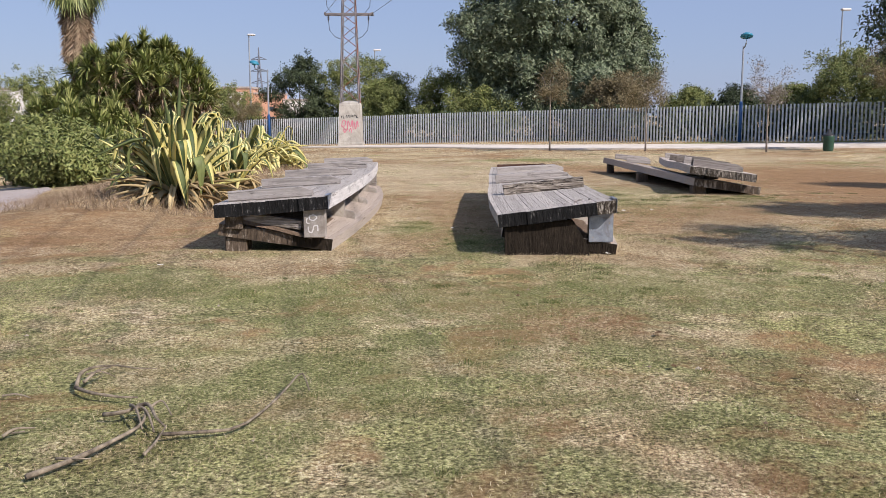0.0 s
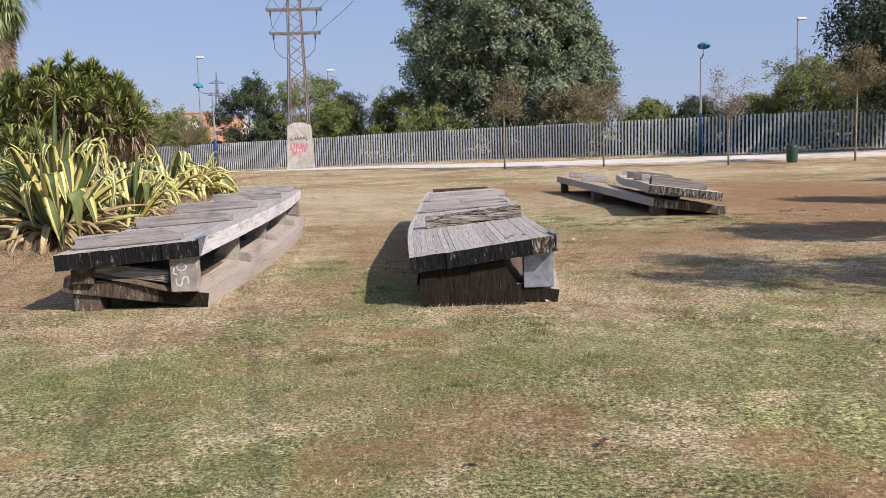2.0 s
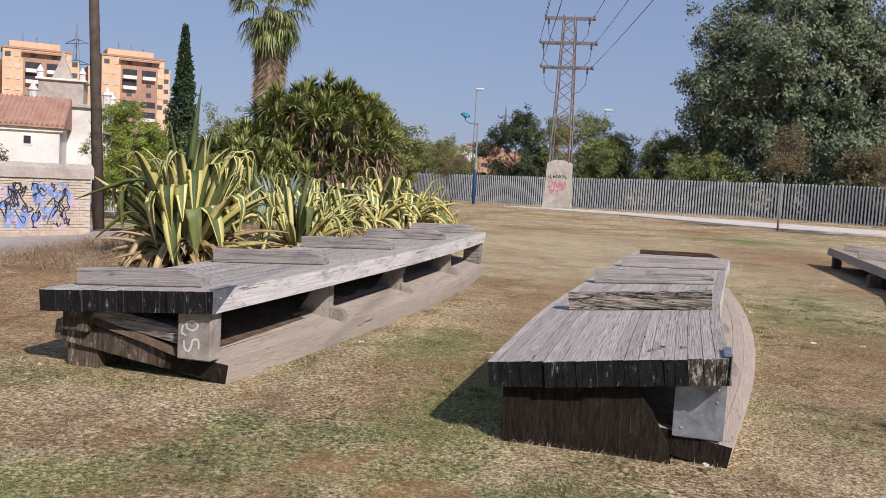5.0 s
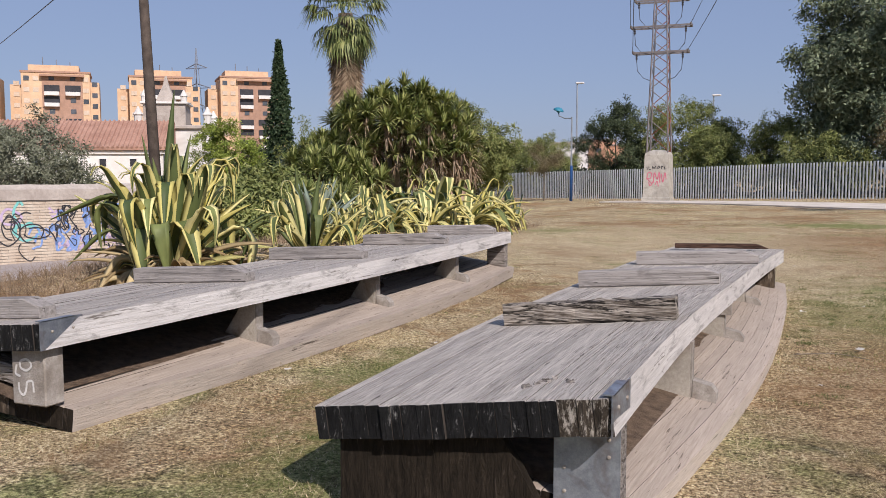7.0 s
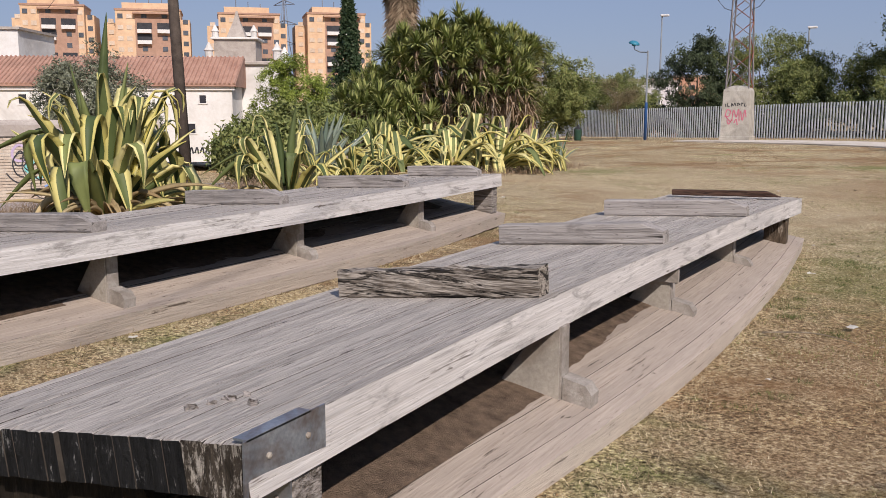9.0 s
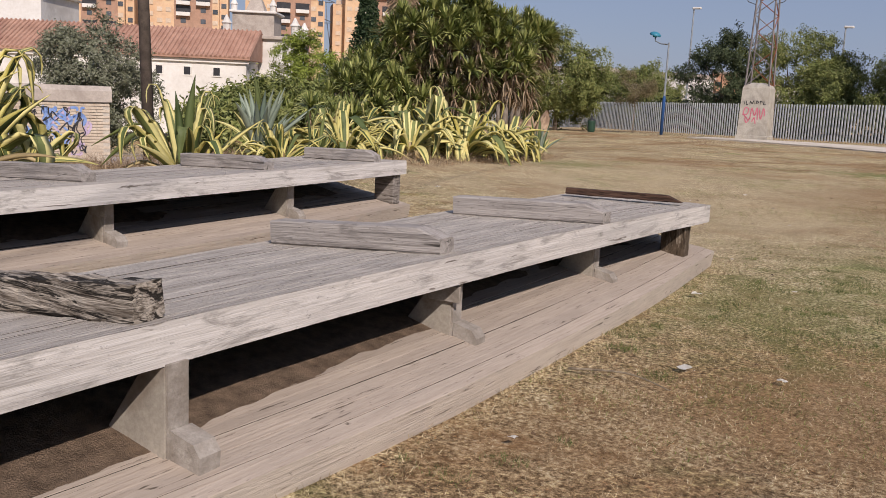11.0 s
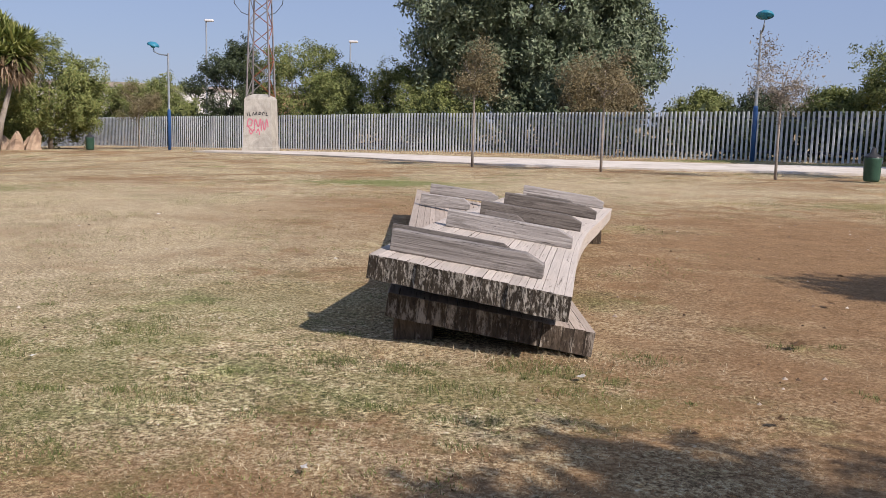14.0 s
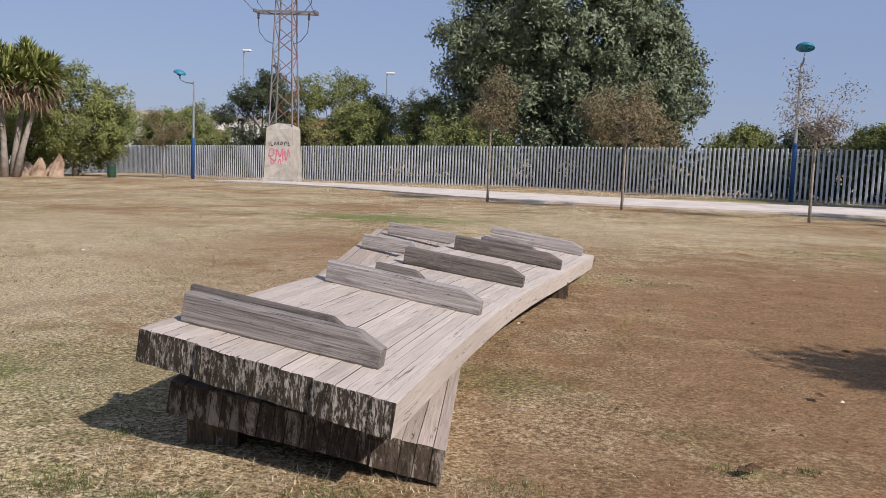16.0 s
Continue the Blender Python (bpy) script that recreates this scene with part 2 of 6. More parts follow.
M = {
    "lawn": ground_material(),
    "deck": timber("weathered_deck", (0.575, 0.522, 0.465), (0.3, 0.267, 0.232), (0.05, 0.042, 0.034), 1.3, True, 0.16),
    "deck_rough": timber("ridged_deck", (0.61, 0.555, 0.492), (0.25, 0.222, 0.192), (0.03, 0.024, 0.02), 1.45, True, 0.12),
    "deck_low": timber("trodden_deck", (0.51, 0.43, 0.36), (0.34, 0.275, 0.22), (0.09, 0.07, 0.052), 1.1, True, 0.2, 0.5),
    "bleached": timber("bleached_edge", (0.74, 0.71, 0.68), (0.44, 0.41, 0.38), (0.13, 0.11, 0.09), 0.5, True, 0.22, 0.5, 0.8),
    "end": end_grain("charred_end_grain", (0.008, 0.008, 0.008), (0.34, 0.33, 0.31), 0.3, 15.0, 0.6),
    "end_pale": end_grain("split_end_grain", (0.06, 0.045, 0.032), (0.42, 0.36, 0.29)),
    # dark end wood below the upper decks, with their shade mixed into the colour
    "end_low": end_grain("shade_dark_end_grain", (0.013, 0.01, 0.007), (0.085, 0.066, 0.05), 0.22, 9.0, 0.6),
    "end_fleck": end_grain("flecked_end_grain", (0.03, 0.024, 0.018), (0.52, 0.47, 0.4), 0.45, 30.0, 0.5),
    "block": mottled("grey_timber_block", (0.22, 0.19, 0.16), (0.42, 0.385, 0.345), 9.0, 0.9, 0.0, 0.5, 0.01, (0.2, 0.17, 0.14)),
    "deck_pale": timber("pale_deck", (0.61, 0.535, 0.46), (0.42, 0.365, 0.31), (0.1, 0.08, 0.062), 1.0, True, 0.2, 0.5),
    "batten_grey": timber("grey_batten", (0.37, 0.335, 0.305), (0.16, 0.14, 0.122), (0.03, 0.025, 0.02), 0.6, True, 0.15, 0.9, 0.75),
    "batten_dark": timber("dark_batten", (0.24, 0.21, 0.185), (0.09, 0.077, 0.066), (0.02, 0.016, 0.013), 0.6, True, 0.15, 0.9, 0.7),
    "batten_face": timber("silvered_batten", (0.43, 0.395, 0.365), (0.22, 0.198, 0.178), (0.035, 0.03, 0.025), 0.6, True, 0.15, 0.9, 0.6),
    "end_split": end_grain("shaded_end_grain", (0.05, 0.038, 0.028), (0.42, 0.36, 0.29), 0.35, 9.0, 0.5),
    # dark plank joints; the same colour also paints shade onto deck undersides
    "seam_shade": mottled("dark_seam_and_shade", (0.03, 0.025, 0.02), (0.075, 0.062, 0.05), 12.0, 0.95),
    "steel": mottled("galvanised_steel", (0.2, 0.225, 0.26), (0.4, 0.43, 0.47), 9.0, 0.5, 0.7, 0.15, 0.003, (0.16, 0.1, 0.07)),
    "bracket": mottled("dull_bracket", (0.3, 0.27, 0.23), (0.45, 0.41, 0.35), 7.0, 0.7, 0.2, 0.2, 0.004, (0.14, 0.09, 0.06)),
    "concrete": mottled("old_concrete", (0.36, 0.33, 0.28), (0.5, 0.47, 0.41), 2.5, 0.95, 0.0, 0.5, 0.02, (0.24, 0.22, 0.19)),
    "path": mottled("pale_path", (0.56, 0.49, 0.41), (0.72, 0.65, 0.56), 1.2, 0.95, 0.0, 0.3, 0.02, (0.42, 0.36, 0.28)),
    "pavement": mottled("worn_paving", (0.34, 0.29, 0.26), (0.44, 0.38, 0.34), 1.5, 0.9, 0.0, 0.3, 0.01),
    "slat": mottled("galvanised_slat", (0.43, 0.465, 0.49), (0.62, 0.65, 0.67), 0.5, 0.55, 0.25, 0.1, 0.005),
    "dark_metal": mottled("dark_rail", (0.03, 0.035, 0.05), (0.06, 0.065, 0.08), 3.0, 0.6, 0.4),
    "blue": mottled("blue_paint", (0.02, 0.07, 0.2), (0.03, 0.1, 0.27), 3.0, 0.45),
    "teal": mottled("teal_shade", (0.025, 0.17, 0.25), (0.04, 0.23, 0.33), 3.0, 0.4),
    "pole_grey": mottled("grey_pole", (0.25, 0.28, 0.31), (0.33, 0.36, 0.39), 2.0, 0.5, 0.3),
    "lattice": mottled("grey_lattice", (0.17, 0.15, 0.145), (0.28, 0.255, 0.245), 3.0, 0.55, 0.4),
    "rust": mottled("rusty_red_iron", (0.22, 0.06, 0.03), (0.32, 0.11, 0.06), 3.0, 0.7, 0.2),
    "far_iron": mottled("far_iron", (0.16, 0.18, 0.22), (0.22, 0.24, 0.28), 0.3, 0.7, 0.2),
    "bark": mottled("bark", (0.1, 0.075, 0.055), (0.21, 0.165, 0.125), 6.0, 0.95, 0.0, 0.8, 0.03),
    "bark_pale": mottled("pale_bark", (0.22, 0.19, 0.16), (0.36, 0.32, 0.27), 6.0, 0.95, 0.0, 0.6, 0.01),
    "pole_wood": mottled("tarred_pole", (0.05, 0.038, 0.03), (0.11, 0.085, 0.068), 5.0, 0.9, 0.0, 0.5, 0.02),
    "stump": mottled("stripped_stump", (0.36, 0.25, 0.17), (0.52, 0.39, 0.28), 3.0, 0.95, 0.0, 0.8, 0.05, (0.2, 0.13, 0.09)),
    "twig": mottled("dry_twig", (0.06, 0.045, 0.032), (0.34, 0.28, 0.2), 14.0, 0.9),
    "brick": mottled("old_brick", (0.42, 0.33, 0.25), (0.6, 0.52, 0.42), 5.0, 0.95, 0.0, 0.6, 0.01),
    "mortar": mottled("mortar", (0.4, 0.36, 0.31), (0.52, 0.48, 0.42), 6.0, 0.95, 0.0, 0.6, 0.01),
    "coping": mottled("plaster_coping", (0.36, 0.31, 0.27), (0.46, 0.41, 0.36), 2.0, 0.95, 0.0, 0.4, 0.01, (0.26, 0.22, 0.19)),
    "whitewash": mottled("whitewash", (0.66, 0.63, 0.58), (0.78, 0.76, 0.72), 0.5, 0.95, 0.0, 0.2, 0.02, (0.5, 0.47, 0.43)),
    "tile": mottled("terracotta_tile", (0.33, 0.18, 0.13), (0.46, 0.28, 0.21), 0.9, 0.9, 0.0, 0.3, 0.02, (0.26, 0.15, 0.11)),
    "dark": mottled("dark_opening", (0.025, 0.025, 0.03), (0.05, 0.05, 0.055), 1.0, 0.4),
    "tower": mottled("orange_brick_facade", (0.6, 0.4, 0.25), (0.67, 0.46, 0.3), 0.06, 0.9, 0.0, 0.1, 0.02),
    "tower_dark": mottled("brown_brick_recess", (0.34, 0.21, 0.15), (0.42, 0.26, 0.19), 0.1, 0.9, 0.0, 0.1, 0.02),
    "white_panel": mottled("white_panel", (0.6, 0.58, 0.55), (0.72, 0.7, 0.67), 0.3, 0.7),
    "blind": mottled("beige_blind", (0.5, 0.38, 0.28), (0.66, 0.54, 0.43), 0.3, 0.7),
    "glass": mottled("window_glass", (0.05, 0.06, 0.07), (0.12, 0.13, 0.15), 0.2, 0.15),
    "bin": mottled("green_bin", (0.02, 0.06, 0.04), (0.04, 0.09, 0.06), 4.0, 0.5),
    "black_bag": mottled("black_bag", (0.02, 0.02, 0.02), (0.04, 0.04, 0.04), 4.0, 0.35),
    "soil": mottled("leaf_soil", (0.11, 0.075, 0.05), (0.29, 0.205, 0.142), 16.0, 0.97, 0.0, 0.9, 0.03),
    "paper": mottled("scrap_paper", (0.7, 0.68, 0.63), (0.82, 0.8, 0.76), 20.0, 0.8),
    "leaf_litter": mottled("brown_leaf", (0.12, 0.07, 0.035), (0.24, 0.15, 0.08), 20.0, 0.9),
    "far_white": mottled("far_white_wall", (0.62, 0.6, 0.58), (0.74, 0.72, 0.7), 0.1, 0.9),
    "far_orange": mottled("far_orange_wall", (0.5, 0.27, 0.17), (0.6, 0.36, 0.25), 0.05, 0.9),
    "wire": mottled("cable", (0.04, 0.04, 0.045), (0.07, 0.07, 0.075), 2.0, 0.6),
    "spray_black": mottled("black_spray", (0.02, 0.02, 0.025), (0.05, 0.05, 0.055), 6.0, 0.6),
    "spray_pink": mottled("pink_spray", (0.5, 0.1, 0.16), (0.62, 0.2, 0.26), 6.0, 0.6),
    "spray_blue": mottled("blue_spray", (0.12, 0.22, 0.5), (0.25, 0.36, 0.62), 6.0, 0.6),
    "spray_teal": mottled("teal_spray", (0.12, 0.42, 0.4), (0.25, 0.55, 0.5), 6.0, 0.6),
    "spray_violet": mottled("violet_spray", (0.4, 0.3, 0.45), (0.52, 0.42, 0.55), 6.0, 0.6),
    "chalk": mottled("chalk_mark", (0.55, 0.53, 0.5), (0.7, 0.68, 0.65), 30.0, 0.9),
    "clod": leafy("clods_and_pebbles", (0.05, 0.032, 0.02), (0.16, 0.1, 0.06), (0.62, 0.54, 0.44), 0.95),
    "blade_dry": blade_material("dry_blades", (0.085, 0.06, 0.034), (0.37, 0.29, 0.175), (0.74, 0.63, 0.43)),
    "blade_green": blade_material("green_blades", (0.04, 0.058, 0.014), (0.165, 0.19, 0.058), (0.37, 0.37, 0.15)),
    "blade_fresh": leafy("fresh_blades", (0.045, 0.06, 0.016), (0.115, 0.138, 0.042), (0.24, 0.25, 0.095), 0.85),
    "fol_big": leafy("grey_green_foliage", (0.075, 0.105, 0.056), (0.145, 0.18, 0.1), (0.25, 0.285, 0.18)),
    "fol_mid": leafy("olive_green_foliage", (0.085, 0.112, 0.03), (0.165, 0.19, 0.056), (0.27, 0.28, 0.1)),
    "fol_dark": leafy("dark_foliage", (0.016, 0.026, 0.012), (0.045, 0.062, 0.028), (0.1, 0.125, 0.06)),
    "fol_lime": leafy("light_green_foliage", (0.11, 0.15, 0.02), (0.2, 0.26, 0.04), (0.3, 0.35, 0.08)),
    "fol_rust": leafy("drying_foliage", (0.1, 0.085, 0.04), (0.17, 0.135, 0.07), (0.24, 0.2, 0.11)),
    "fol_grey": leafy("sparse_grey_foliage", (0.16, 0.14, 0.11), (0.24, 0.21, 0.17), (0.32, 0.29, 0.25)),
    "fol_olive": leafy("silver_olive_foliage", (0.09, 0.1, 0.06), (0.16, 0.17, 0.11), (0.25, 0.26, 0.19)),
    "fol_cypress": leafy("cypress_foliage", (0.015, 0.035, 0.015), (0.035, 0.06, 0.025), (0.07, 0.1, 0.045)),
    "yucca": leafy("yucca_blades", (0.06, 0.085, 0.02), (0.17, 0.2, 0.055), (0.4, 0.4, 0.15), 0.4),
    "thatch": leafy("dead_fronds", (0.16, 0.11, 0.07), (0.28, 0.2, 0.13), (0.4, 0.31, 0.21), 0.9),
    "palm": leafy("palm_fronds", (0.06, 0.08, 0.022), (0.13, 0.16, 0.05), (0.3, 0.31, 0.12), 0.5),
}


def agave_material(name, a, b, rough=0.5):
    k = Mat(name, rough, 0.0, 0.35)
    c = k.ramp(k.rand(), [(0.0, a), (1.0, b)])
    c = k.mix(0.3, c, k.ramp(k.noise(k.coord(), 6.0, 4.0, 0.6), [(0.3, 0.3), (0.7, 0.7)]), "OVERLAY")
    k.color(c)
    return k.m


M["ag_green"] = agave_material("agave_centre", (0.05, 0.078, 0.025), (0.18, 0.21, 0.07), 0.6)
M["ag_yellow"] = agave_material("agave_margin", (0.5, 0.44, 0.13), (0.74, 0.67, 0.3), 0.6)
M["ag_grey"] = agave_material("agave_blue_grey", (0.15, 0.2, 0.15), (0.28, 0.33, 0.26))
M["ag_dry"] = agave_material("agave_dead_leaf", (0.22, 0.15, 0.07), (0.5, 0.4, 0.22), 0.9)


# ---- builders ----
def smoothstep(a, b, x):
    u = min(1.0, max(0.0, (x - a) / (b - a)))
    return u * u * (3 - 2 * u)


def gz(x, y):
    """Height of the ground."""
    z = 0.02 * (min(max(x, -40), 40) - 7) * smoothstep(22, 46, y)
    z -= 0.085 * min(max(0.0, -x - 6.5), 14.0) * smoothstep(54, 38, y)
    z -= 0.012 * min(max(0.0, y - 55), 20.0) * smoothstep(6, -6, x)
    drop = smoothstep(-22, -30, x)
    z -= drop * (1.9 * smoothstep(38, 54, y) * smoothstep(92, 74, y) + 0.7 * smoothstep(54, 38, y) * smoothstep(8, 26, y))
    z += 0.22 * math.exp(-(((x + 5.6) / 1.8) ** 2 + ((y - 19) / 7.0) ** 4))
    return z


def empty(name, loc, label, category, group=""):
    ob = new(name)
    ob.empty_display_size = 0.3
    ob.location = loc
    return tagged(ob, label, category, group)


def mesh_data(name, verts, faces, mats, index=None, smooth=False):
    me = bpy.data.meshes.new(name)
    me.from_pydata([tuple(v) for v in verts], [], [tuple(f) for f in faces])
    for m in (mats if isinstance(mats, (list, tuple)) else [mats]):
        me.materials.append(m)
    if index is not None:
        me.polygons.foreach_set("material_index", index)
    if smooth:
        me.polygons.foreach_set("use_smooth", [True] * len(me.polygons))
    me.update()
    return me


def part(name, bm, material, parent=None, label="", smooth=False):
    me = bpy.data.meshes.new(name)
    bm.normal_update()
    bm.to_mesh(me)
    bm.free()
    for m in (material if isinstance(material, (list, tuple)) else [material]):
        me.materials.append(m)
    if smooth:
        me.polygons.foreach_set("use_smooth", [True] * len(me.polygons))
    ob = new(name, me)
    if parent:
        ob.parent = parent
    return tagged(ob, label)


def place(name, me, parent=None, m=None, label=""):
    ob = new(name, me)
    if parent:
        ob.parent = parent
    if m is not None:
        ob.matrix_basis = m
    return tagged(ob, label)


def box(bm, x0, x1, y0, y1, z0, z1, bevel=0.0, m=None):
    r = bmesh.ops.create_cube(bm, size=1.0)["verts"]
    for v in r:
        v.co = Vector(((x0 + x1) / 2 + v.co.x * (x1 - x0), (y0 + y1) / 2 + v.co.y * (y1 - y0), (z0 + z1) / 2 + v.co.z * (z1 - z0)))
    if m is not None:
        bmesh.ops.transform(bm, matrix=m, verts=r)
    if bevel:
        edges = list({e for v in r for e in v.link_edges})
        bmesh.ops.bevel(bm, geom=edges, offset=bevel, segments=1, affect="EDGES")
    return bm


def tube(bm, pts, radii, sides=8, caps=True):
    """A tapered tube along points."""
    pts = [Vector(p) for p in pts]
    rings = []
    for i, p in enumerate(pts):
        d = (pts[min(i + 1, len(pts) - 1)] - pts[max(i - 1, 0)]).normalized()
        a = d.orthogonal().normalized() if abs(d.z) > 0.9 else d.cross(Vector((0, 0, 1))).normalized()
        if abs(d.z) > 0.9:
            a = (Vector((1, 0, 0)) - d * d.x).normalized()
        b = d.cross(a)
        r = radii[i] if isinstance(radii, (list, tuple)) else radii
        rings.append([bm.verts.new(p + (a * math.cos(k * 2 * math.pi / sides) + b * math.sin(k * 2 * math.pi / sides)) * r) for k in range(sides)])
    for r0, r1 in zip(rings, rings[1:]):
        for k in range(sides):
            bm.faces.new((r0[k], r0[(k + 1) % sides], r1[(k + 1) % sides], r1[k]))
    if caps:
        bm.faces.new(rings[0][::-1])
        bm.faces.new(rings[-1])
    return bm


def lathe(bm, profile, sides=16, m=None):
    """A turned shape from (radius, height) pairs."""
    start = len(bm.verts)
    rings = []
    for r, z in profile:
        rings.append([bm.verts.new((r * math.cos(k * 2 * math.pi / sides), r * math.sin(k * 2 * math.pi / sides), z)) for k in range(sides)])
    for r0, r1 in zip(rings, rings[1:]):
        for k in range(sides):
            bm.faces.new((r0[k], r0[(k + 1) % sides], r1[(k + 1) % sides], r1[k]))
    bm.faces.new(rings[0][::-1])
    bm.faces.new(rings[-1])
    if m is not None:
        bm.verts.ensure_lookup_table()
        bmesh.ops.transform(bm, matrix=m, verts=[v for ring in rings for v in ring])
    return bm


def spline(points, v):
    """A smooth curve through points at v from 0 to 1."""
    n = len(points) - 1
    f = min(max(v, 0.0), 1.0) * n
    i = min(int(f), n - 1)
    u = f - i
    p = [Vector(points[min(max(j, 0), n)]) for j in (i - 1, i, i + 1, i + 2)]
    return 0.5 * ((2 * p[1]) + (p[2] - p[0]) * u + (2 * p[0] - 5 * p[1] + 4 * p[2] - p[3]) * u * u + (3 * p[1] - p[0] - 3 * p[2] + p[3]) * u ** 3)


def leaf_cloud(centres, per, size, spread, aspect=2.0):
    """Vertices and faces of many small leaves round cluster centres."""
    centres = np.asarray(centres, float)
    n = len(centres) * per
    c = np.repeat(centres, per, 0) + rng.normal(0, 1, (n, 3)) * spread
    a = rng.normal(0, 1, (n, 3))
    a /= np.linalg.norm(a, axis=1)[:, None]
    b = np.cross(a, rng.normal(0, 1, (n, 3)))
    b /= np.linalg.norm(b, axis=1)[:, None]
    s = size * rng.uniform(0.6, 1.4, (n, 1))
    v = np.stack([c - a * s, c + b * s / aspect, c + a * s, c - b * s / aspect], 1).reshape(-1, 3)
    f = np.arange(n * 4).reshape(-1, 4)
    return v, f


def crown_points(n, centre, radii, seed, lumps=9, hollow=0.55):
    """Cluster centres in an uneven, lumpy crown."""
    r = np.random.default_rng(seed)
    lump = r.normal(0, 1, (lumps, 3))
    lump /= np.linalg.norm(lump, axis=1)[:, None]
    gain = r.uniform(-0.3, 0.28, lumps)
    d = r.normal(0, 1, (n, 3))
    d /= np.linalg.norm(d, axis=1)[:, None]
    k = 1 + (np.clip((d @ lump.T - 0.55) / 0.45, 0, 1) * gain).sum(1)
    rad = (hollow + (1 - hollow) * r.uniform(0, 1, n) ** 0.5) * k
    return np.asarray(centre) + d * rad[:, None] * np.asarray(radii)


def crown_leaves(centres, outward, per, size, spread, seed, aspect=2.2, scatter=0.75):
    """Many small pointed leaves round cluster centres, facing mostly away from the crown."""
    r = np.random.default_rng(seed)
    n = len(centres) * per
    c = np.repeat(np.asarray(centres, float), per, 0) + r.normal(0, 1, (n, 3)) * spread
    nrm = np.repeat(np.asarray(outward, float), per, 0) + r.normal(0, scatter, (n, 3))
    nrm /= np.linalg.norm(nrm, axis=1)[:, None] + 1e-9
    a = np.cross(nrm, r.normal(0, 1, (n, 3)))
    a /= np.linalg.norm(a, axis=1)[:, None] + 1e-9
    b = np.cross(nrm, a)
    s = size * r.uniform(0.6, 1.4, (n, 1))
    v = np.stack([c - a * s, c + a * s * 0.2 + b * s / aspect, c + a * s - b * s / aspect], 1).reshape(-1, 3)
    return v, np.arange(n * 3).reshape(-1, 3)


def tree(name, loc, label, category, height, crown_c, crown_r, leaf, bark, clusters, per, size, trunk_r, seed, spread=0.35, lean=(0, 0), group="", hollow=0.55, limbs=7, aspect=2.2, lobes=()):
    """A tapered trunk with limbs and a lobed crown; lobes are (centre, radii) pairs, the first one the main mass."""
    x, y = loc
    root = empty(name, (x, y, gz(x, y) - 0.02), label, category, group)
    r = random.Random(seed)
    bm = bmesh.new()
    top = Vector((crown_c[0], crown_c[1], crown_c[2] + crown_r[2] * 0.35))
    fork = Vector((lean[0], lean[1], max(0.4, crown_c[2] - crown_r[2] * 0.75)))
    tube(bm, [(0, 0, -0.1), tuple(fork * 0.5 + Vector((r.uniform(-1, 1), r.uniform(-1, 1), 0)) * trunk_r * 0.3), tuple(fork), tuple((fork + top) / 2), tuple(top)],
         [trunk_r * 1.25, trunk_r, trunk_r * 0.85, trunk_r * 0.55, trunk_r * 0.15], 8)
    for i in range(limbs):
        a = i * 2.4 + r.uniform(-0.4, 0.4)
        s = fork.lerp(top, r.uniform(0, 0.6))
        e = Vector((crown_c[0] + math.cos(a) * crown_r[0] * r.uniform(0.45, 0.85), crown_c[1] + math.sin(a) * crown_r[1] * r.uniform(0.45, 0.85), crown_c[2] + crown_r[2] * r.uniform(-0.35, 0.75)))
        mid = s.lerp(e, 0.5) + Vector((0, 0, -0.08 * (e - s).length))
        lb = bmesh.new()
        tube(lb, [s, mid, e], [trunk_r * 0.45, trunk_r * 0.28, trunk_r * 0.08], 6)
        part("limb", lb, bark, root, smooth=True)
    part("trunk", bm, bark, root, smooth=True)
    lobes = lobes or ((crown_c, crown_r),)
    bulk = sum(q[0] * q[2] for c, q in lobes)
    pts, out = [], []
    for li, (c, q) in enumerate(lobes):
        n = max(12, int(clusters / 9 * q[0] * q[2] / bulk))
        boughs = crown_points(n, c, q, seed + 31 * li, 11, hollow)
        bough = 0.165 * min(q)
        off = np.random.default_rng(seed + 1 + li).normal(0, 1, (n * 9, 3)) * (bough, bough, bough * 0.8)
        big = np.repeat(boughs, 9, 0)
        pts.append(big + off)
        o = 0.55 * off / (bough * 1.4) + 0.8 * (big - np.asarray(c)) / np.asarray(q) + (0, 0, 0.25)
        out.append(o / (np.linalg.norm(o, axis=1)[:, None] + 1e-9))
    pts, out = np.concatenate(pts), np.concatenate(out)
    pts[:, 2] = np.maximum(pts[:, 2], 0.15)
    v, f = crown_leaves(pts, out, per, size, spread, seed + 5, aspect)
    v[:, 2] = np.maximum(v[:, 2], 0.02)
    place("crown", mesh_data("crown", v, f, leaf), root)
    return root


def strokes(name, parent, lines, width, mat, m, label=""):
    """Flat brush strokes in the plane x-z of m."""
    bm = bmesh.new()
    for ln in lines:
        ln = [Vector((x, 0, z)) for x, z in ln]
        fine = [spline(ln, k / (6 * len(ln))) for k in range(6 * len(ln) + 1)]
        prev = None
        for i, p in enumerate(fine):
            d = (fine[min(i + 1, len(fine) - 1)] - fine[max(i - 1, 0)])
            d = d.normalized() if d.length > 1e-6 else Vector((1, 0, 0))
            nrm = Vector((-d.z, 0, d.x)) * width * 0.5
            pair = (bm.verts.new(m @ (p - nrm)), bm.verts.new(m @ (p + nrm)))
            if prev:
                bm.faces.new((prev[0], prev[1], pair[1], pair[0]))
            prev = pair
    return part(name, bm, mat, parent, label)


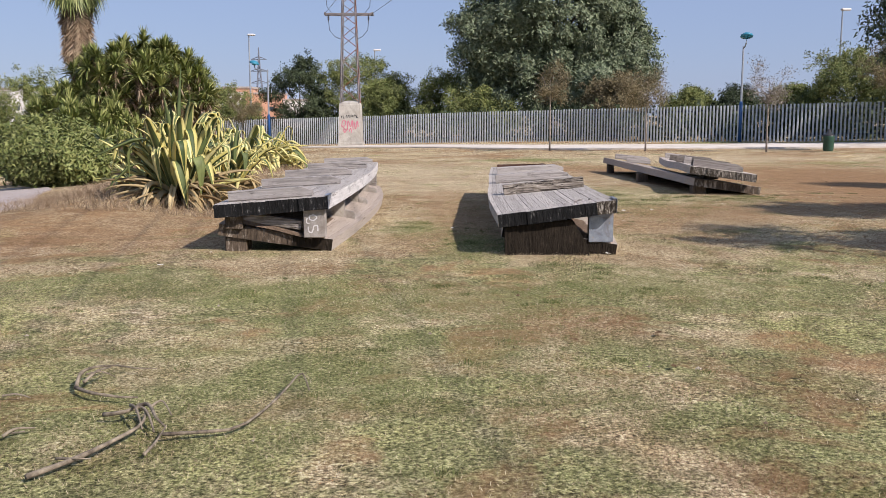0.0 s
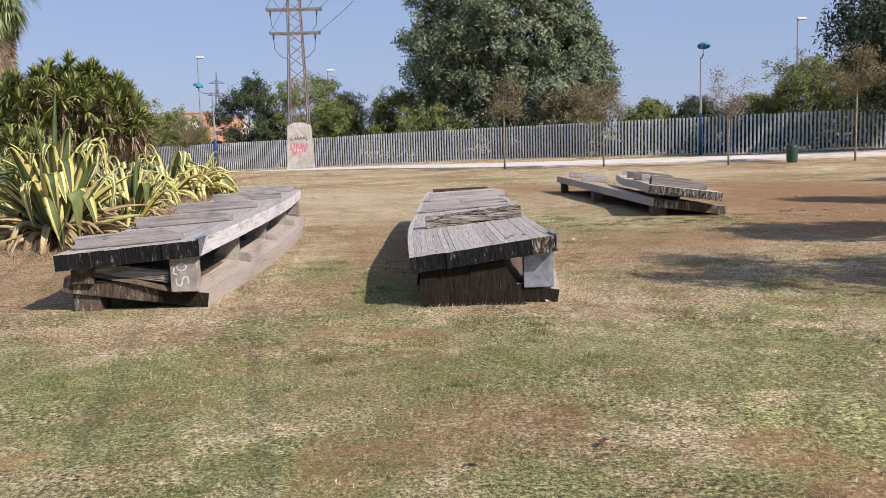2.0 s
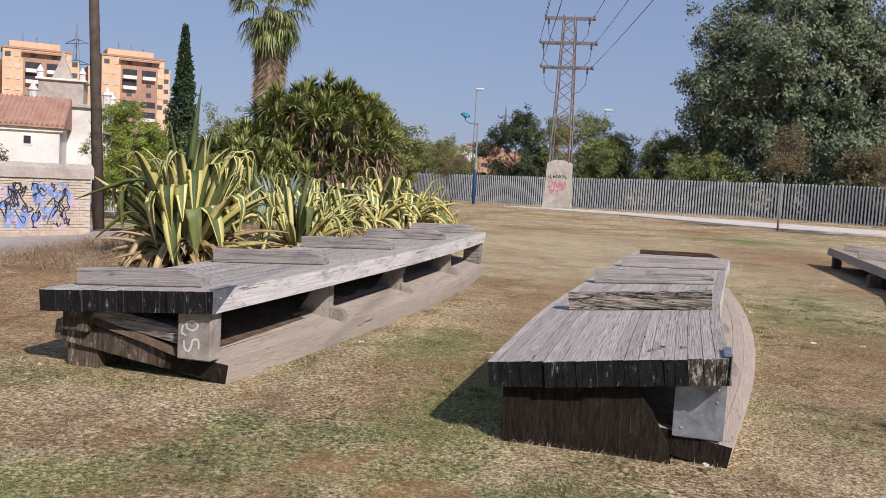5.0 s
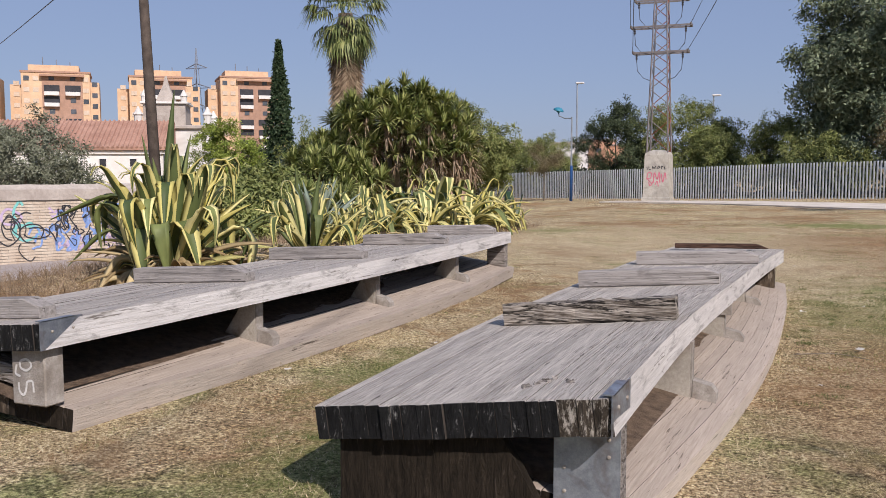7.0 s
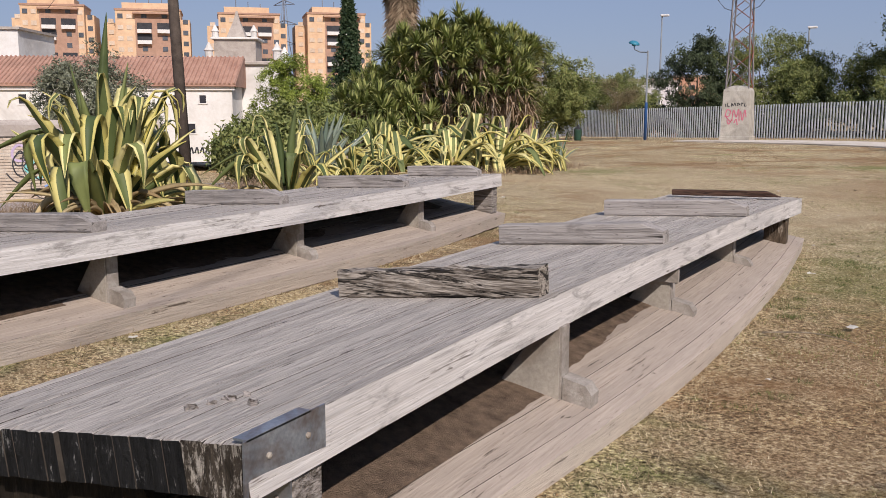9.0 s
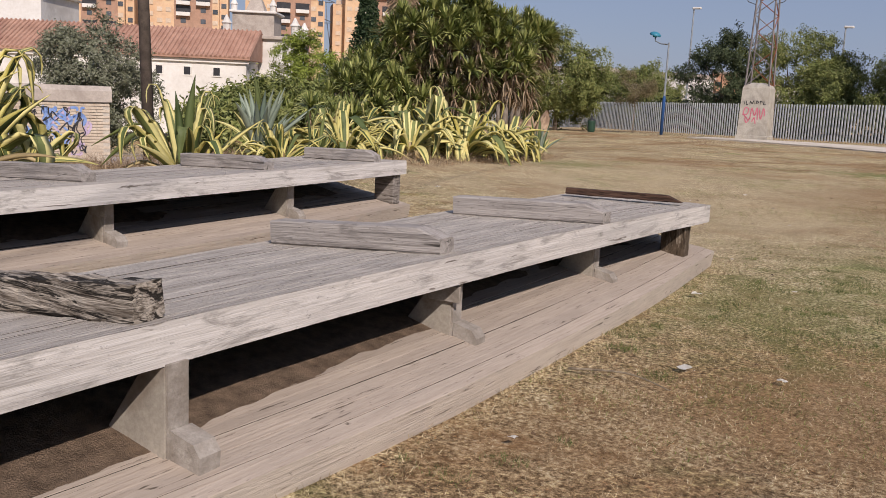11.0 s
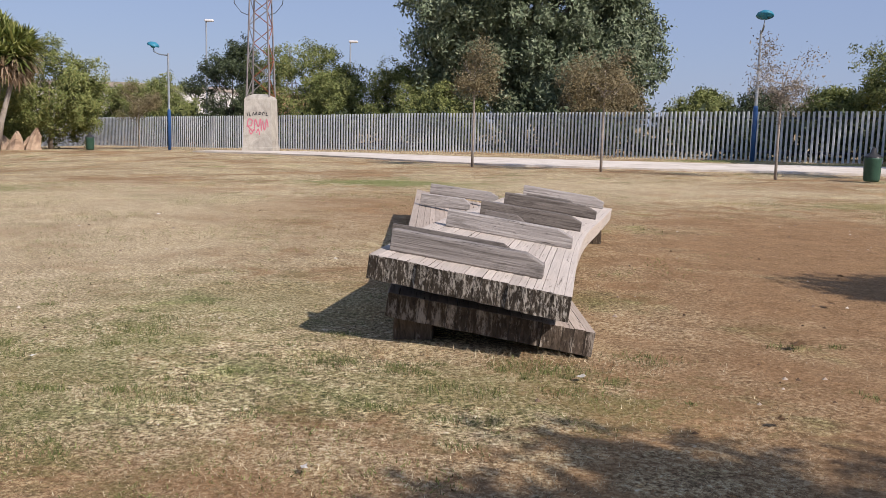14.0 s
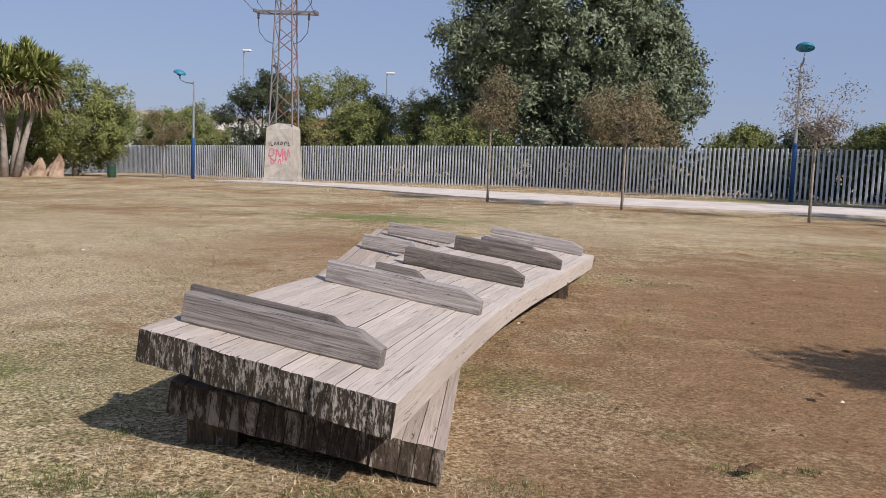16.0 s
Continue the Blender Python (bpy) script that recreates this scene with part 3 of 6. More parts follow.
# ---- ground ----
def ground():
    xs = sorted({*np.linspace(-42, 34, 96).round(2), -4000, -1500, -600, -300, -150, -80, 60, 100, 200, 500, 1500, 4000})
    ys = sorted({*np.linspace(-6, 80, 108).round(2), -4000, -1000, -300, -100, -40, -15, 100, 140, 200, 400, 900, 2000, 5000})
    verts = [(x, y, gz(x, y) + 0.025 * noise.noise((x * 0.5, y * 0.5, 0)) * (1 if abs(x) < 50 and -20 < y < 90 else 0)) for y in ys for x in xs]
    w = len(xs)
    faces = [(j * w + i, j * w + i + 1, (j + 1) * w + i + 1, (j + 1) * w + i) for j in range(len(ys) - 1) for i in range(w - 1)]
    ob = new("ground", mesh_data("ground", verts, faces, M["lawn"], smooth=True))
    tagged(ob, "dry yellow-brown park lawn with worn earth and green patches", "lawn", kind="structure")


ground()


def strip(name, left, right, n, lift, thick, mat, label, category):
    """A paved strip between two lines, following the ground, with real edges."""
    bm = bmesh.new()
    rows = []
    for i in range(n + 1):
        a, b = spline(left, i / n), spline(right, i / n)
        row = []
        fray = (b - a).normalized() * 0.14
        a, b = a + fray * noise.noise((i * 0.8, 3, 1)), b + fray * noise.noise((i * 0.8, 9, 1))
        for p, z in ((a, -thick), (a, lift), (b, lift), (b, -thick)):
            row.append(bm.verts.new((p.x, p.y, gz(p.x, p.y) + 0.02 + z)))
        rows.append(row)
    for r0, r1 in zip(rows, rows[1:]):
        for k in range(3):
            bm.faces.new((r0[k], r0[k + 1], r1[k + 1], r1[k]))
    for r in (rows[0], rows[-1][::-1]):
        bm.faces.new(r)
    bmesh.ops.recalc_face_normals(bm, faces=bm.faces)
    return tagged(part(name, bm, mat), label, category, kind="structure")


strip("path", [(-8.5, 54.5, 0), (-2.2, 50.6, 0), (4.8, 43.6, 0), (9.0, 41.4, 0), (15.4, 39.4, 0), (24, 38.6, 0), (46, 40, 0)],
      [(-8.0, 56.3, 0), (-1.2, 54.0, 0), (6.0, 48.6, 0), (10.5, 46.0, 0), (16.8, 43.4, 0), (25, 42.2, 0), (46, 44, 0)], 40, 0.04, 0.1, M["path"], "pale concrete footpath curving along the fence", "path")
strip("path", [(-46, 57.5, 0), (-37, 59.6, 0), (-30, 60.6, 0), (-24, 61.6, 0)], [(-46, 61, 0), (-37, 63.2, 0), (-30, 64.4, 0), (-24, 65.6, 0)], 20, 0.04, 0.1, M["path"], "pale footpath below the fence in the hollow", "path")
strip("pavement", [(-6.9, 11.4, 0), (-7.2, 15.5, 0), (-9.2, 20.5, 0), (-11.5, 26, 0), (-17.5, 31, 0), (-26, 35, 0)],
      [(-30, 11, 0), (-30, 15, 0), (-30, 20, 0), (-30, 26, 0), (-32, 32, 0), (-34, 37, 0)], 24, 0.012, 0.1, M["pavement"], "greyish worn paved walkway beside the plant bed", "pavement")


# ---- timber platforms ----
def deck(name, parent, base, left, right, thick, planks, mats, label, seed, wander=0.004, other=()):
    """A bowed, twisted deck of long laminated timbers between a left and a right edge."""
    r = random.Random(seed)
    holder = empty(name, (0, 0, 0), "", "")
    holder.parent = parent
    for key in ("category", "label"):
        if key in holder:
            del holder[key]
    tagged(holder, label)
    steps = [0.0, 0.004] + [k / 14 for k in range(1, 14)] + [0.996, 1.0]
    n = len(steps) - 1
    base = Vector(base)
    cuts = [0.0]
    for i in range(planks):
        cuts.append(cuts[-1] + r.uniform(0.75, 1.25))
    cuts = [c / cuts[-1] for c in cuts]
    bay = [r.uniform(-0.012, 0.012) for i in range(planks)]
    for i in range(planks):
        gap = 0.0006 if i % 6 else 0.002
        drop, front, back = r.uniform(-wander, wander) * 0.5, bay[i // 5] + r.uniform(-0.0025, 0.0025), r.uniform(-0.012, 0.012)
        verts, grain = [], []
        for k in range(n + 1):
            v = steps[k]
            a, b = spline(left, v), spline(right, v)
            across = (b - a)
            width = across.length
            side = across / width
            along = (spline(left, min(v + 0.02, 1)) - spline(left, max(v - 0.02, 0))).normalized()
            up = side.cross(along).normalized()
            if up.z < 0:
                up = -up
            p0, p1 = a + across * cuts[i] + side * gap, a + across * cuts[i + 1] - side * gap
            push = along * (front if k < 2 else back if k > n - 2 else 0)
            worn = k in (0, n)
            wob = up * (drop + 0.003 * noise.noise((i * 3.1, v * 9, seed)))
            c = 0.0016
            if worn:
                p0, p1 = p0 + side * r.uniform(0, 0.0012), p1 - side * r.uniform(0, 0.0012)
                c = r.uniform(0.003, 0.009)
            for p in (p0 - up * thick, p0 - up * c, p0 + side * min(c, 0.004) - up * (c * 0.6 if worn else 0), p1 - side * min(c, 0.004) - up * (c * 0.4 if worn else 0), p1 - up * c, p1 - up * thick):
                verts.append(p + wob + push - base)
                grain.append(((p - a).dot(side) + seed * 3.7, v * 8.0 + i * 1.7, (p - p0).dot(up)))
        faces, index = [], []
        for k in range(n):
            for j in range(6):
                q = (j + 1) % 6
                faces.append((k * 6 + j, (k + 1) * 6 + j, (k + 1) * 6 + q, k * 6 + q))
                # slot 3: inner plank sides, and undersides (j == 5) with shade in the colour
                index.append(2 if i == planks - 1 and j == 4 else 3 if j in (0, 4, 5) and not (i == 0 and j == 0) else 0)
        faces += [tuple(range(6)), tuple(n * 6 + j for j in range(5, -1, -1))]
        index += [4 if i in other else 1, 1]
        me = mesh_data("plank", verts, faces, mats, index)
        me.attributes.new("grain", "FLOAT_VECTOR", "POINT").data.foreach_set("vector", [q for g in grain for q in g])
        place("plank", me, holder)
    return holder


def batten(parent, base, a, b, w, h, seed, mat, rotten=0.0, lift=0.0):
    """A cross beam lying on the deck from a to b, one end cut off slanting."""
    r = random.Random(seed)
    a, b = Vector(a), Vector(b)
    d = (b - a).normalized()
    s = Vector((-d.y, d.x, 0))
    up = d.cross(s) if d.cross(s).z > 0 else -d.cross(s)
    n = 16 if rotten else 8
    bm = bmesh.new()
    rings = []
    L = (b - a).length
    for k in range(n + 1):
        p = a.lerp(b, k / n)
        x = (n - k) / n * L
        cut = max(0.0, 0.07 - x) * 0.75 if not rotten else 0
        ring = []
        for u, v in ((-0.4, 0.0), (-0.5, 0.11), (-0.49, 0.95), (-0.45, 1.0), (0.44, 1.0), (0.5, 0.94), (0.5, 0.1), (0.42, 0.0)):
            z = v * h - (cut if v > 0.6 else 0)
            jig = Vector((r.uniform(-1, 1), r.uniform(-1, 1), r.uniform(-1, 1))) * (rotten if v > 0 else 0.002)
            ring.append(bm.verts.new(p + s * u * w + up * (z + lift) + jig - base))
        rings.append(ring)
    for r0, r1 in zip(rings, rings[1:]):
        for k in range(8):
            bm.faces.new((r0[k], r0[(k + 1) % 8], r1[(k + 1) % 8], r1[k]))
    bm.faces.new(rings[0][::-1])
    bm.faces.new(rings[-1])
    bmesh.ops.recalc_face_normals(bm, faces=bm.faces)
    ob = part("batten", bm, mat, parent)
    grain = []
    for vert in ob.data.vertices:
        q = vert.co + base - a
        grain += [q.dot(s) + seed * 1.3, q.dot(d), q.dot(up)]
    ob.data.attributes.new("grain", "FLOAT_VECTOR", "POINT").data.foreach_set("vector", grain)
    return ob


def timber_cross(name, light, dark, crack, cut=0.36):
    """Weathered timber whose grain runs along x."""
    k = Mat(name, 0.9, 0.0, 0.2)
    grain = k.noise(k.world_coord((0.06, 0.5, 1)), 60.0, 4.0, 0.7)
    c = k.ramp(grain, [(0.4, dark), (0.6, light)])
    c = k.mix(0.4, c, k.ramp(k.rand(), [(0.0, 0.25), (1.0, 0.7)]), "OVERLAY")
    split = k.noise(k.world_coord((0.1, 0.5, 1)), 22.0, 4.0, 0.8, 0.6)
    c = k.mix(k.ramp(split, [(cut, 0.95), (cut + 0.05, 0.0)]), c, crack)
    k.color(c)
    k.bump(split, 0.9, 0.03)
    return k.m


M["batten"] = timber_cross("weathered_batten", (0.36, 0.325, 0.295), (0.13, 0.112, 0.096), (0.05, 0.04, 0.03))
M["rotted_strip"] = timber_cross("rotted_strip", (0.13, 0.075, 0.052), (0.05, 0.029, 0.021), (0.02, 0.013, 0.01))
M["rotten"] = timber_cross("rotten_batten", (0.42, 0.37, 0.31), (0.1, 0.08, 0.062), (0.012, 0.01, 0.008), 0.43)


def prism(bm, outline, y0, y1, bevel=0.004):
    """An (x, z) outline carried from y0 to y1."""
    a = [bm.verts.new((x, y0, z)) for x, z in outline]
    b = [bm.verts.new((x, y1, z)) for x, z in outline]
    n = len(outline)
    fs = [bm.faces.new(a), bm.faces.new(b[::-1])]
    for k in range(n):
        fs.append(bm.faces.new((a[k], b[k], b[(k + 1) % n], a[(k + 1) % n])))
    bmesh.ops.recalc_face_normals(bm, faces=bm.faces)
    return bm


def strut(parent, base, x, y, z0, z1, plate=False):
    """A wedge-shaped strut with a steel cheek and a rounded block at its foot."""
    bx, by, bz = base
    bm = bmesh.new()
    prism(bm, [(x - 0.34 - bx, z0 - bz), (x - bx, z0 - bz), (x - bx, z1 - bz), (x - 0.1 - bx, z1 - bz)], y - by, y + 0.09 - by)
    s = part("strut", bm, M["block"], parent)
    bm = bmesh.new()
    prism(bm, [(x - 0.33 - bx, z0 + 0.004 - bz), (x - 0.01 - bx, z0 + 0.004 - bz), (x - 0.01 - bx, z1 - 0.01 - bz), (x - 0.1 - bx, z1 - 0.01 - bz)], y - 0.009 - by, y - 0.002 - by)
    part("cheek_plate", bm, M["bracket"], s, "dull steel cheek plate")
    bm = bmesh.new()
    prism(bm, [(x + 0.004 - bx, z0 - 0.02 - bz), (x + 0.135 - bx, z0 - 0.03 - bz), (x + 0.14 - bx, z0 + 0.05 - bz), (x + 0.11 - bx, z0 + 0.09 - bz), (x + 0.004 - bx, z0 + 0.115 - bz)], y + 0.004 - by, y + 0.1 - by)
    part("foot_block", bm, M["block"], s)
    if plate:
        bm = bmesh.new()
        box(bm, x - 0.13 - bx, x + 0.05 - bx, y - 0.03 - by, y - 0.01 - by, z1 - 0.115 - bz, z1 - 0.03 - bz, 0.003)
        part("fixing_plate", bm, M["block"], s, "small grey fixing plate")


def corner_plate(parent, base, x, y, z, length, drop):
    """A folded steel plate on a front corner: side and top flange."""
    bx, by, bz = base
    bm = bmesh.new()
    box(bm, x - bx + 0.002, x - bx + 0.008, y - by - 0.01, y - by + length, z - bz - drop, z - bz + 0.012)
    box(bm, x - bx - 0.035, x - bx + 0.008, y - by, y - by + length * 0.8, z - bz + 0.008, z - bz + 0.014)
    p = part("corner_plate", bm, M["steel"], parent, "blue-grey galvanised corner plate")
    for k in (0.25, 0.75):
        bm = bmesh.new()
        lathe(bm, [(0.009, 0), (0.009, 0.005), (0.004, 0.008)], 8, Matrix.Translation((x - bx + 0.008, y - by + length * k, z - bz - drop * 0.35)) @ Matrix.Rotation(math.pi / 2, 4, "Y"))
        part("bolt", bm, M["bracket"], p)


def sleeper(parent, base, x0, x1, y0, y1, z0, z1, mat):
    bm = bmesh.new()
    box(bm, x0 - base[0], x1 - base[0], y0 - base[1], y1 - base[1], z0 - base[2], z1 - base[2], 0.008)
    return part("sleeper", bm, mat, parent)


def lerp_edge(pts, y):
    for p, q in zip(pts, pts[1:]):
        if p[1] <= y <= q[1]:
            return Vector(p).lerp(Vector(q), (y - p[1]) / (q[1] - p[1]))
    return Vector(pts[-1])


TOP = [M["deck"], M["end"], M["bleached"], M["seam_shade"]]
LOW = [M["deck_low"], M["end_low"], M["deck_pale"], M["seam_shade"]]

# platform beside the agaves
B1 = Vector((-2.0, 14.3, 0))
b1 = empty("timber_platform", B1, "long weathered grey timber platform beside the agaves", "platform", "timber platforms")
L1 = [(-2.62, 10.25, 0.56), (-2.6, 12.3, 0.575), (-2.57, 14.3, 0.585), (-2.58, 16.3, 0.59), (-2.62, 18.3, 0.6)]
R1 = [(-1.33, 10.3, 0.655), (-1.25, 12.3, 0.655), (-1.21, 14.3, 0.655), (-1.24, 16.3, 0.65), (-1.35, 18.42, 0.64)]
deck("upper_deck", b1, B1, L1, R1, 0.15, 20, TOP, "silver-grey laminated upper deck", 1)
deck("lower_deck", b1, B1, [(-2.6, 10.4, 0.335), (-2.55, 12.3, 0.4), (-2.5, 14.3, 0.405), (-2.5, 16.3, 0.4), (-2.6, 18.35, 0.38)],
     [(-1.3, 10.5, 0.135), (-1.16, 12.3, 0.14), (-1.08, 14.3, 0.145), (-1.1, 16.3, 0.15), (-1.32, 18.5, 0.15)], 0.14, 18, [M["deck_low"], M["end_pale"], M["deck_pale"], M["seam_shade"], M["end_low"]], "brown-grey lower deck sloping to the grass", 2, other=range(12, 18))
for i, (y, xa, xb) in enumerate(((10.55, -2.5, -1.53), (12.4, -2.48, -1.42), (14.35, -2.5, -1.46), (16.2, -2.42, -1.38), (17.95, -2.36, -1.42))):
    la, rb = lerp_edge(L1, y), lerp_edge(R1, y)
    fa, fb = [(x - la.x) / (rb.x - la.x) for x in (xa, xb)]
    batten(b1, B1, la.lerp(rb, fa) + Vector((0, 0, -0.004)), la.lerp(rb, fb) + Vector((0, 0, -0.004)), 0.13, 0.125, 20 + i, M["batten_face"])
for y, pl in ((12.4, False), (14.4, True), (16.45, False)):
    strut(b1, B1, -1.37, y, 0.165, 0.51, pl)
sleeper(b1, B1, -1.62, -1.37, 10.36, 10.5, 0.17, 0.5, M["block"])
sleeper(b1, B1, -1.62, -1.37, 18.2, 18.34, 0.17, 0.5, M["batten"])
sleeper(b1, B1, -2.52, -2.32, 10.36, 10.56, 0.27, 0.42, M["end_pale"])
sleeper(b1, B1, -2.55, -2.3, 10.46, 10.76, -0.02, 0.17, M["end_pale"])
sleeper(b1, B1, -2.55, -2.2, 17.6, 17.9, -0.02, 0.15, M["end_pale"])
bm = bmesh.new()
box(bm, -0.4, 0.4, -0.07, 0.07, -0.055, 0.055, 0.008, Matrix.Translation((-2.05 - B1.x, 10.5 - B1.y, 0.365)) @ Matrix.Rotation(0.15, 4, "Y"))
part("cross_beam", bm, M["batten"], b1)
corner_plate(b1, B1, -1.327, 10.3, 0.655, 0.3, 0.15)
CHALK = Matrix.Translation((-1.5 - B1.x, 10.356 - B1.y, 0))
strokes("chalk_mark", b1, [[(-0.05, 0.42), (0.0, 0.435), (0.035, 0.405), (0.0, 0.372), (-0.045, 0.385), (-0.05, 0.42)], [(-0.075, 0.4), (-0.085, 0.35), (-0.05, 0.335)]], 0.014, M["chalk"], CHALK, "pale illegible chalk marking")
strokes("chalk_mark", b1, [[(0.045, 0.25), (0.04, 0.31), (0.0, 0.305), (-0.01, 0.265), (-0.03, 0.23), (-0.06, 0.25), (-0.065, 0.3)]], 0.014, M["chalk"], CHALK, "pale illegible chalk marking")

# platform in the middle
B2 = Vector((1.35, 14.0, 0))
b2 = empty("timber_platform", B2, "bowed cracked grey timber platform standing on dry grass", "platform", "timber platforms")
L2 = [(0.58, 9.98, 0.47), (0.57, 12.0, 0.5), (0.68, 14.0, 0.53), (0.78, 16.0, 0.545), (0.92, 18.05, 0.55)]
R2 = [(1.88, 9.95, 0.64), (1.88, 12.0, 0.63), (1.97, 14.0, 0.625), (2.06, 16.0, 0.6), (2.17, 17.75, 0.57)]
deck("upper_deck", b2, B2, L2, R2, 0.147, 20, [M["deck_rough"], M["end"], M["bleached"], M["seam_shade"], M["end_fleck"]], "silver-grey laminated upper deck with a charred end", 3, other=(17, 18, 19))
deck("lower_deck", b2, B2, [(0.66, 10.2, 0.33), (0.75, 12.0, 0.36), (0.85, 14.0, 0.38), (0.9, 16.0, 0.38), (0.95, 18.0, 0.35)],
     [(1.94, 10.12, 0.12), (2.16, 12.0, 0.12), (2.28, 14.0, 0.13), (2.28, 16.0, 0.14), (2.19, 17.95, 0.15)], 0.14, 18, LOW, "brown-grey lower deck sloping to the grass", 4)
for i, (y, xa, xb) in enumerate(((12.0, 0.78, 1.82), (13.85, 0.78, 1.87), (15.65, 0.9, 2.03), (17.4, 1.0, 2.02))):
    la, rb = lerp_edge(L2, y), lerp_edge(R2, y)
    fa, fb = [(x - la.x) / (rb.x - la.x) for x in (xa, xb)]
    batten(b2, B2, la.lerp(rb, fa) + Vector((0, 0, -0.004)), la.lerp(rb, fb) + Vector((0, 0, -0.004)), 0.14 if i < 3 else 0.07, 0.135 if i < 3 else 0.055, 30 + i, M["rotten"] if i == 0 else M["rotted_strip"] if i == 3 else M["batten_face"], 0.008 if i == 0 else 0.0, 0.03 if i == 3 else 0.0)
for y, pl in ((12.0, False), (13.87, True), (15.8, False)):
    strut(b2, B2, 1.91, y, 0.15, 0.49, pl)
sleeper(b2, B2, 1.62, 1.88, 10.13, 10.27, 0.14, 0.49, M["batten"])
sleeper(b2, B2, 1.9, 2.1, 17.3, 17.45, 0.16, 0.43, M["end_pale"])
sleeper(b2, B2, 0.72, 1.1, 10.5, 10.8, -0.02, 0.17, M["end_pale"])
sleeper(b2, B2, 0.95, 1.3, 17.2, 17.5, -0.02, 0.13, M["end_pale"])
bm = bmesh.new()
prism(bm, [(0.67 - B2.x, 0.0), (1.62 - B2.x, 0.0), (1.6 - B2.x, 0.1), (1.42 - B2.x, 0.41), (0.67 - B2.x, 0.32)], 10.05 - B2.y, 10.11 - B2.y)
# brown board, its colour deepened to stand for shade under the deck
part("end_board", bm, M["end_low"], b2, "dark brown end board with shade in its colour")
bm = bmesh.new()
box(bm, 1.615 - B2.x, 1.885 - B2.x, 10.118 - B2.y, 10.126 - B2.y, 0.15, 0.485)
fp = part("front_plate", bm, M["steel"], b2, "blue-grey galvanised front plate")
for px, pz in ((1.66, 0.2), (1.66, 0.3), (1.84, 0.43), (1.84, 0.36)):
    bm = bmesh.new()
    lathe(bm, [(0.008, 0), (0.008, 0.005), (0.004, 0.007)], 8, Matrix.Translation((px - B2.x, 10.118 - B2.y, pz)) @ Matrix.Rotation(math.pi / 2, 4, "X"))
    part("bolt", bm, M["bracket"], fp)
corner_plate(b2, B2, 1.883, 9.95, 0.64, 0.32, 0.145)
for k, (kx, ky, q) in enumerate(((1.47, 10.2, 0.019), (1.53, 10.3, 0.022), (1.64, 10.27, 0.016), (1.5, 10.25, 0.012), (1.55, 10.35, 0.011))):
    pr = random.Random(k)
    bm = bmesh.new()
    lathe(bm, [(q, -0.03), (q * 0.95, 0.004), (q * 0.75, 0.013), (q * 0.4, 0.006)], 9, Matrix.Translation((kx - B2.x, ky - B2.y, 0.47 + 0.17 * (kx - 0.58) / 1.3)) @ Matrix.Diagonal((1.3, 0.8, 1, 1)))
    for v in bm.verts:
        v.co += Vector((pr.uniform(-1, 1), pr.uniform(-1, 1), pr.uniform(-0.6, 0.6))) * 0.007
    part("rotten_knot", bm, M["batten"], b2, "dark crumbling knot")

# crossed, slanted platform
B3 = Vector((5.6, 21.3, 0))
b3 = empty("timber_platform", B3, "two crossed slanted timber decks with pale cross battens beside bare earth", "platform", "timber platforms")
L3 = [(4.79, 17.78, 0.58), (5.02, 19.6, 0.56), (5.22, 21.3, 0.5), (5.5, 23.0, 0.46), (5.85, 24.9, 0.44)]
R3 = [(5.98, 17.44, 0.425), (6.2, 19.4, 0.4), (6.45, 21.2, 0.345), (6.78, 22.9, 0.3), (7.14, 24.75, 0.27)]
deck("upper_deck", b3, B3, L3, R3, 0.15, 22, [M["deck_pale"], M["end_fleck"], M["deck_pale"], M["seam_shade"]], "pale grey slanted upper deck with a charred end", 5)
deck("lower_deck", b3, B3, [(4.9, 17.85, 0.335), (4.8, 19.8, 0.345), (4.68, 21.7, 0.36), (4.56, 23.6, 0.38), (4.44, 25.5, 0.4)],
     [(6.15, 17.7, 0.165), (6.05, 19.7, 0.14), (5.95, 21.6, 0.12), (5.85, 23.5, 0.14), (5.75, 25.5, 0.16)], 0.15, 20, [M["deck_low"], M["end_split"], M["deck_pale"], M["seam_shade"]], "tilted lower deck with split ends", 6)
for i, (y, fa, fb) in enumerate(((18.0, 0.06, 0.84), (19.7, 0.1, 0.94), (21.35, 0.14, 0.94), (23.0, 0.12, 0.95), (24.6, 0.1, 0.92))):
    la, rb = lerp_edge(L3, y + 0.05), lerp_edge(R3, y - 0.15)
    batten(b3, B3, la.lerp(rb, fa) + Vector((0, 0, -0.004)), la.lerp(rb, fb) + Vector((0, 0, -0.004)), 0.085, 0.145, 40 + i, M["batten_dark"] if i in (2, 3) else M["batten_grey"] if i == 0 else M["batten_face"])
for y, fa, fb, w, h, seed in ((19.77, 0.34, 0.62, 0.05, 0.185, 60), (23.09, 0.3, 0.75, 0.05, 0.17, 61), (18.07, 0.04, 0.7, 0.035, 0.165, 62)):
    la, rb = lerp_edge(L3, y + 0.05), lerp_edge(R3, y - 0.15)
    batten(b3, B3, la.lerp(rb, fa) + Vector((0, 0, -0.004)), la.lerp(rb, fb) + Vector((0, 0, -0.004)), w, h, seed, M["batten_dark"])
for i, (y, za, zb) in enumerate(((23.4, 0.372, 0.318), (25.0, 0.386, 0.34))):
    batten(b3, B3, (4.66, y, za), (5.25 if i == 0 else 5.6, y - 0.05, zb - (0 if i == 0 else 0.06)), 0.085, 0.14, 50 + i, M["batten_face"])
sleeper(b3, B3, 4.92, 5.17, 18.0, 18.3, -0.02, 0.17, M["end_pale"])
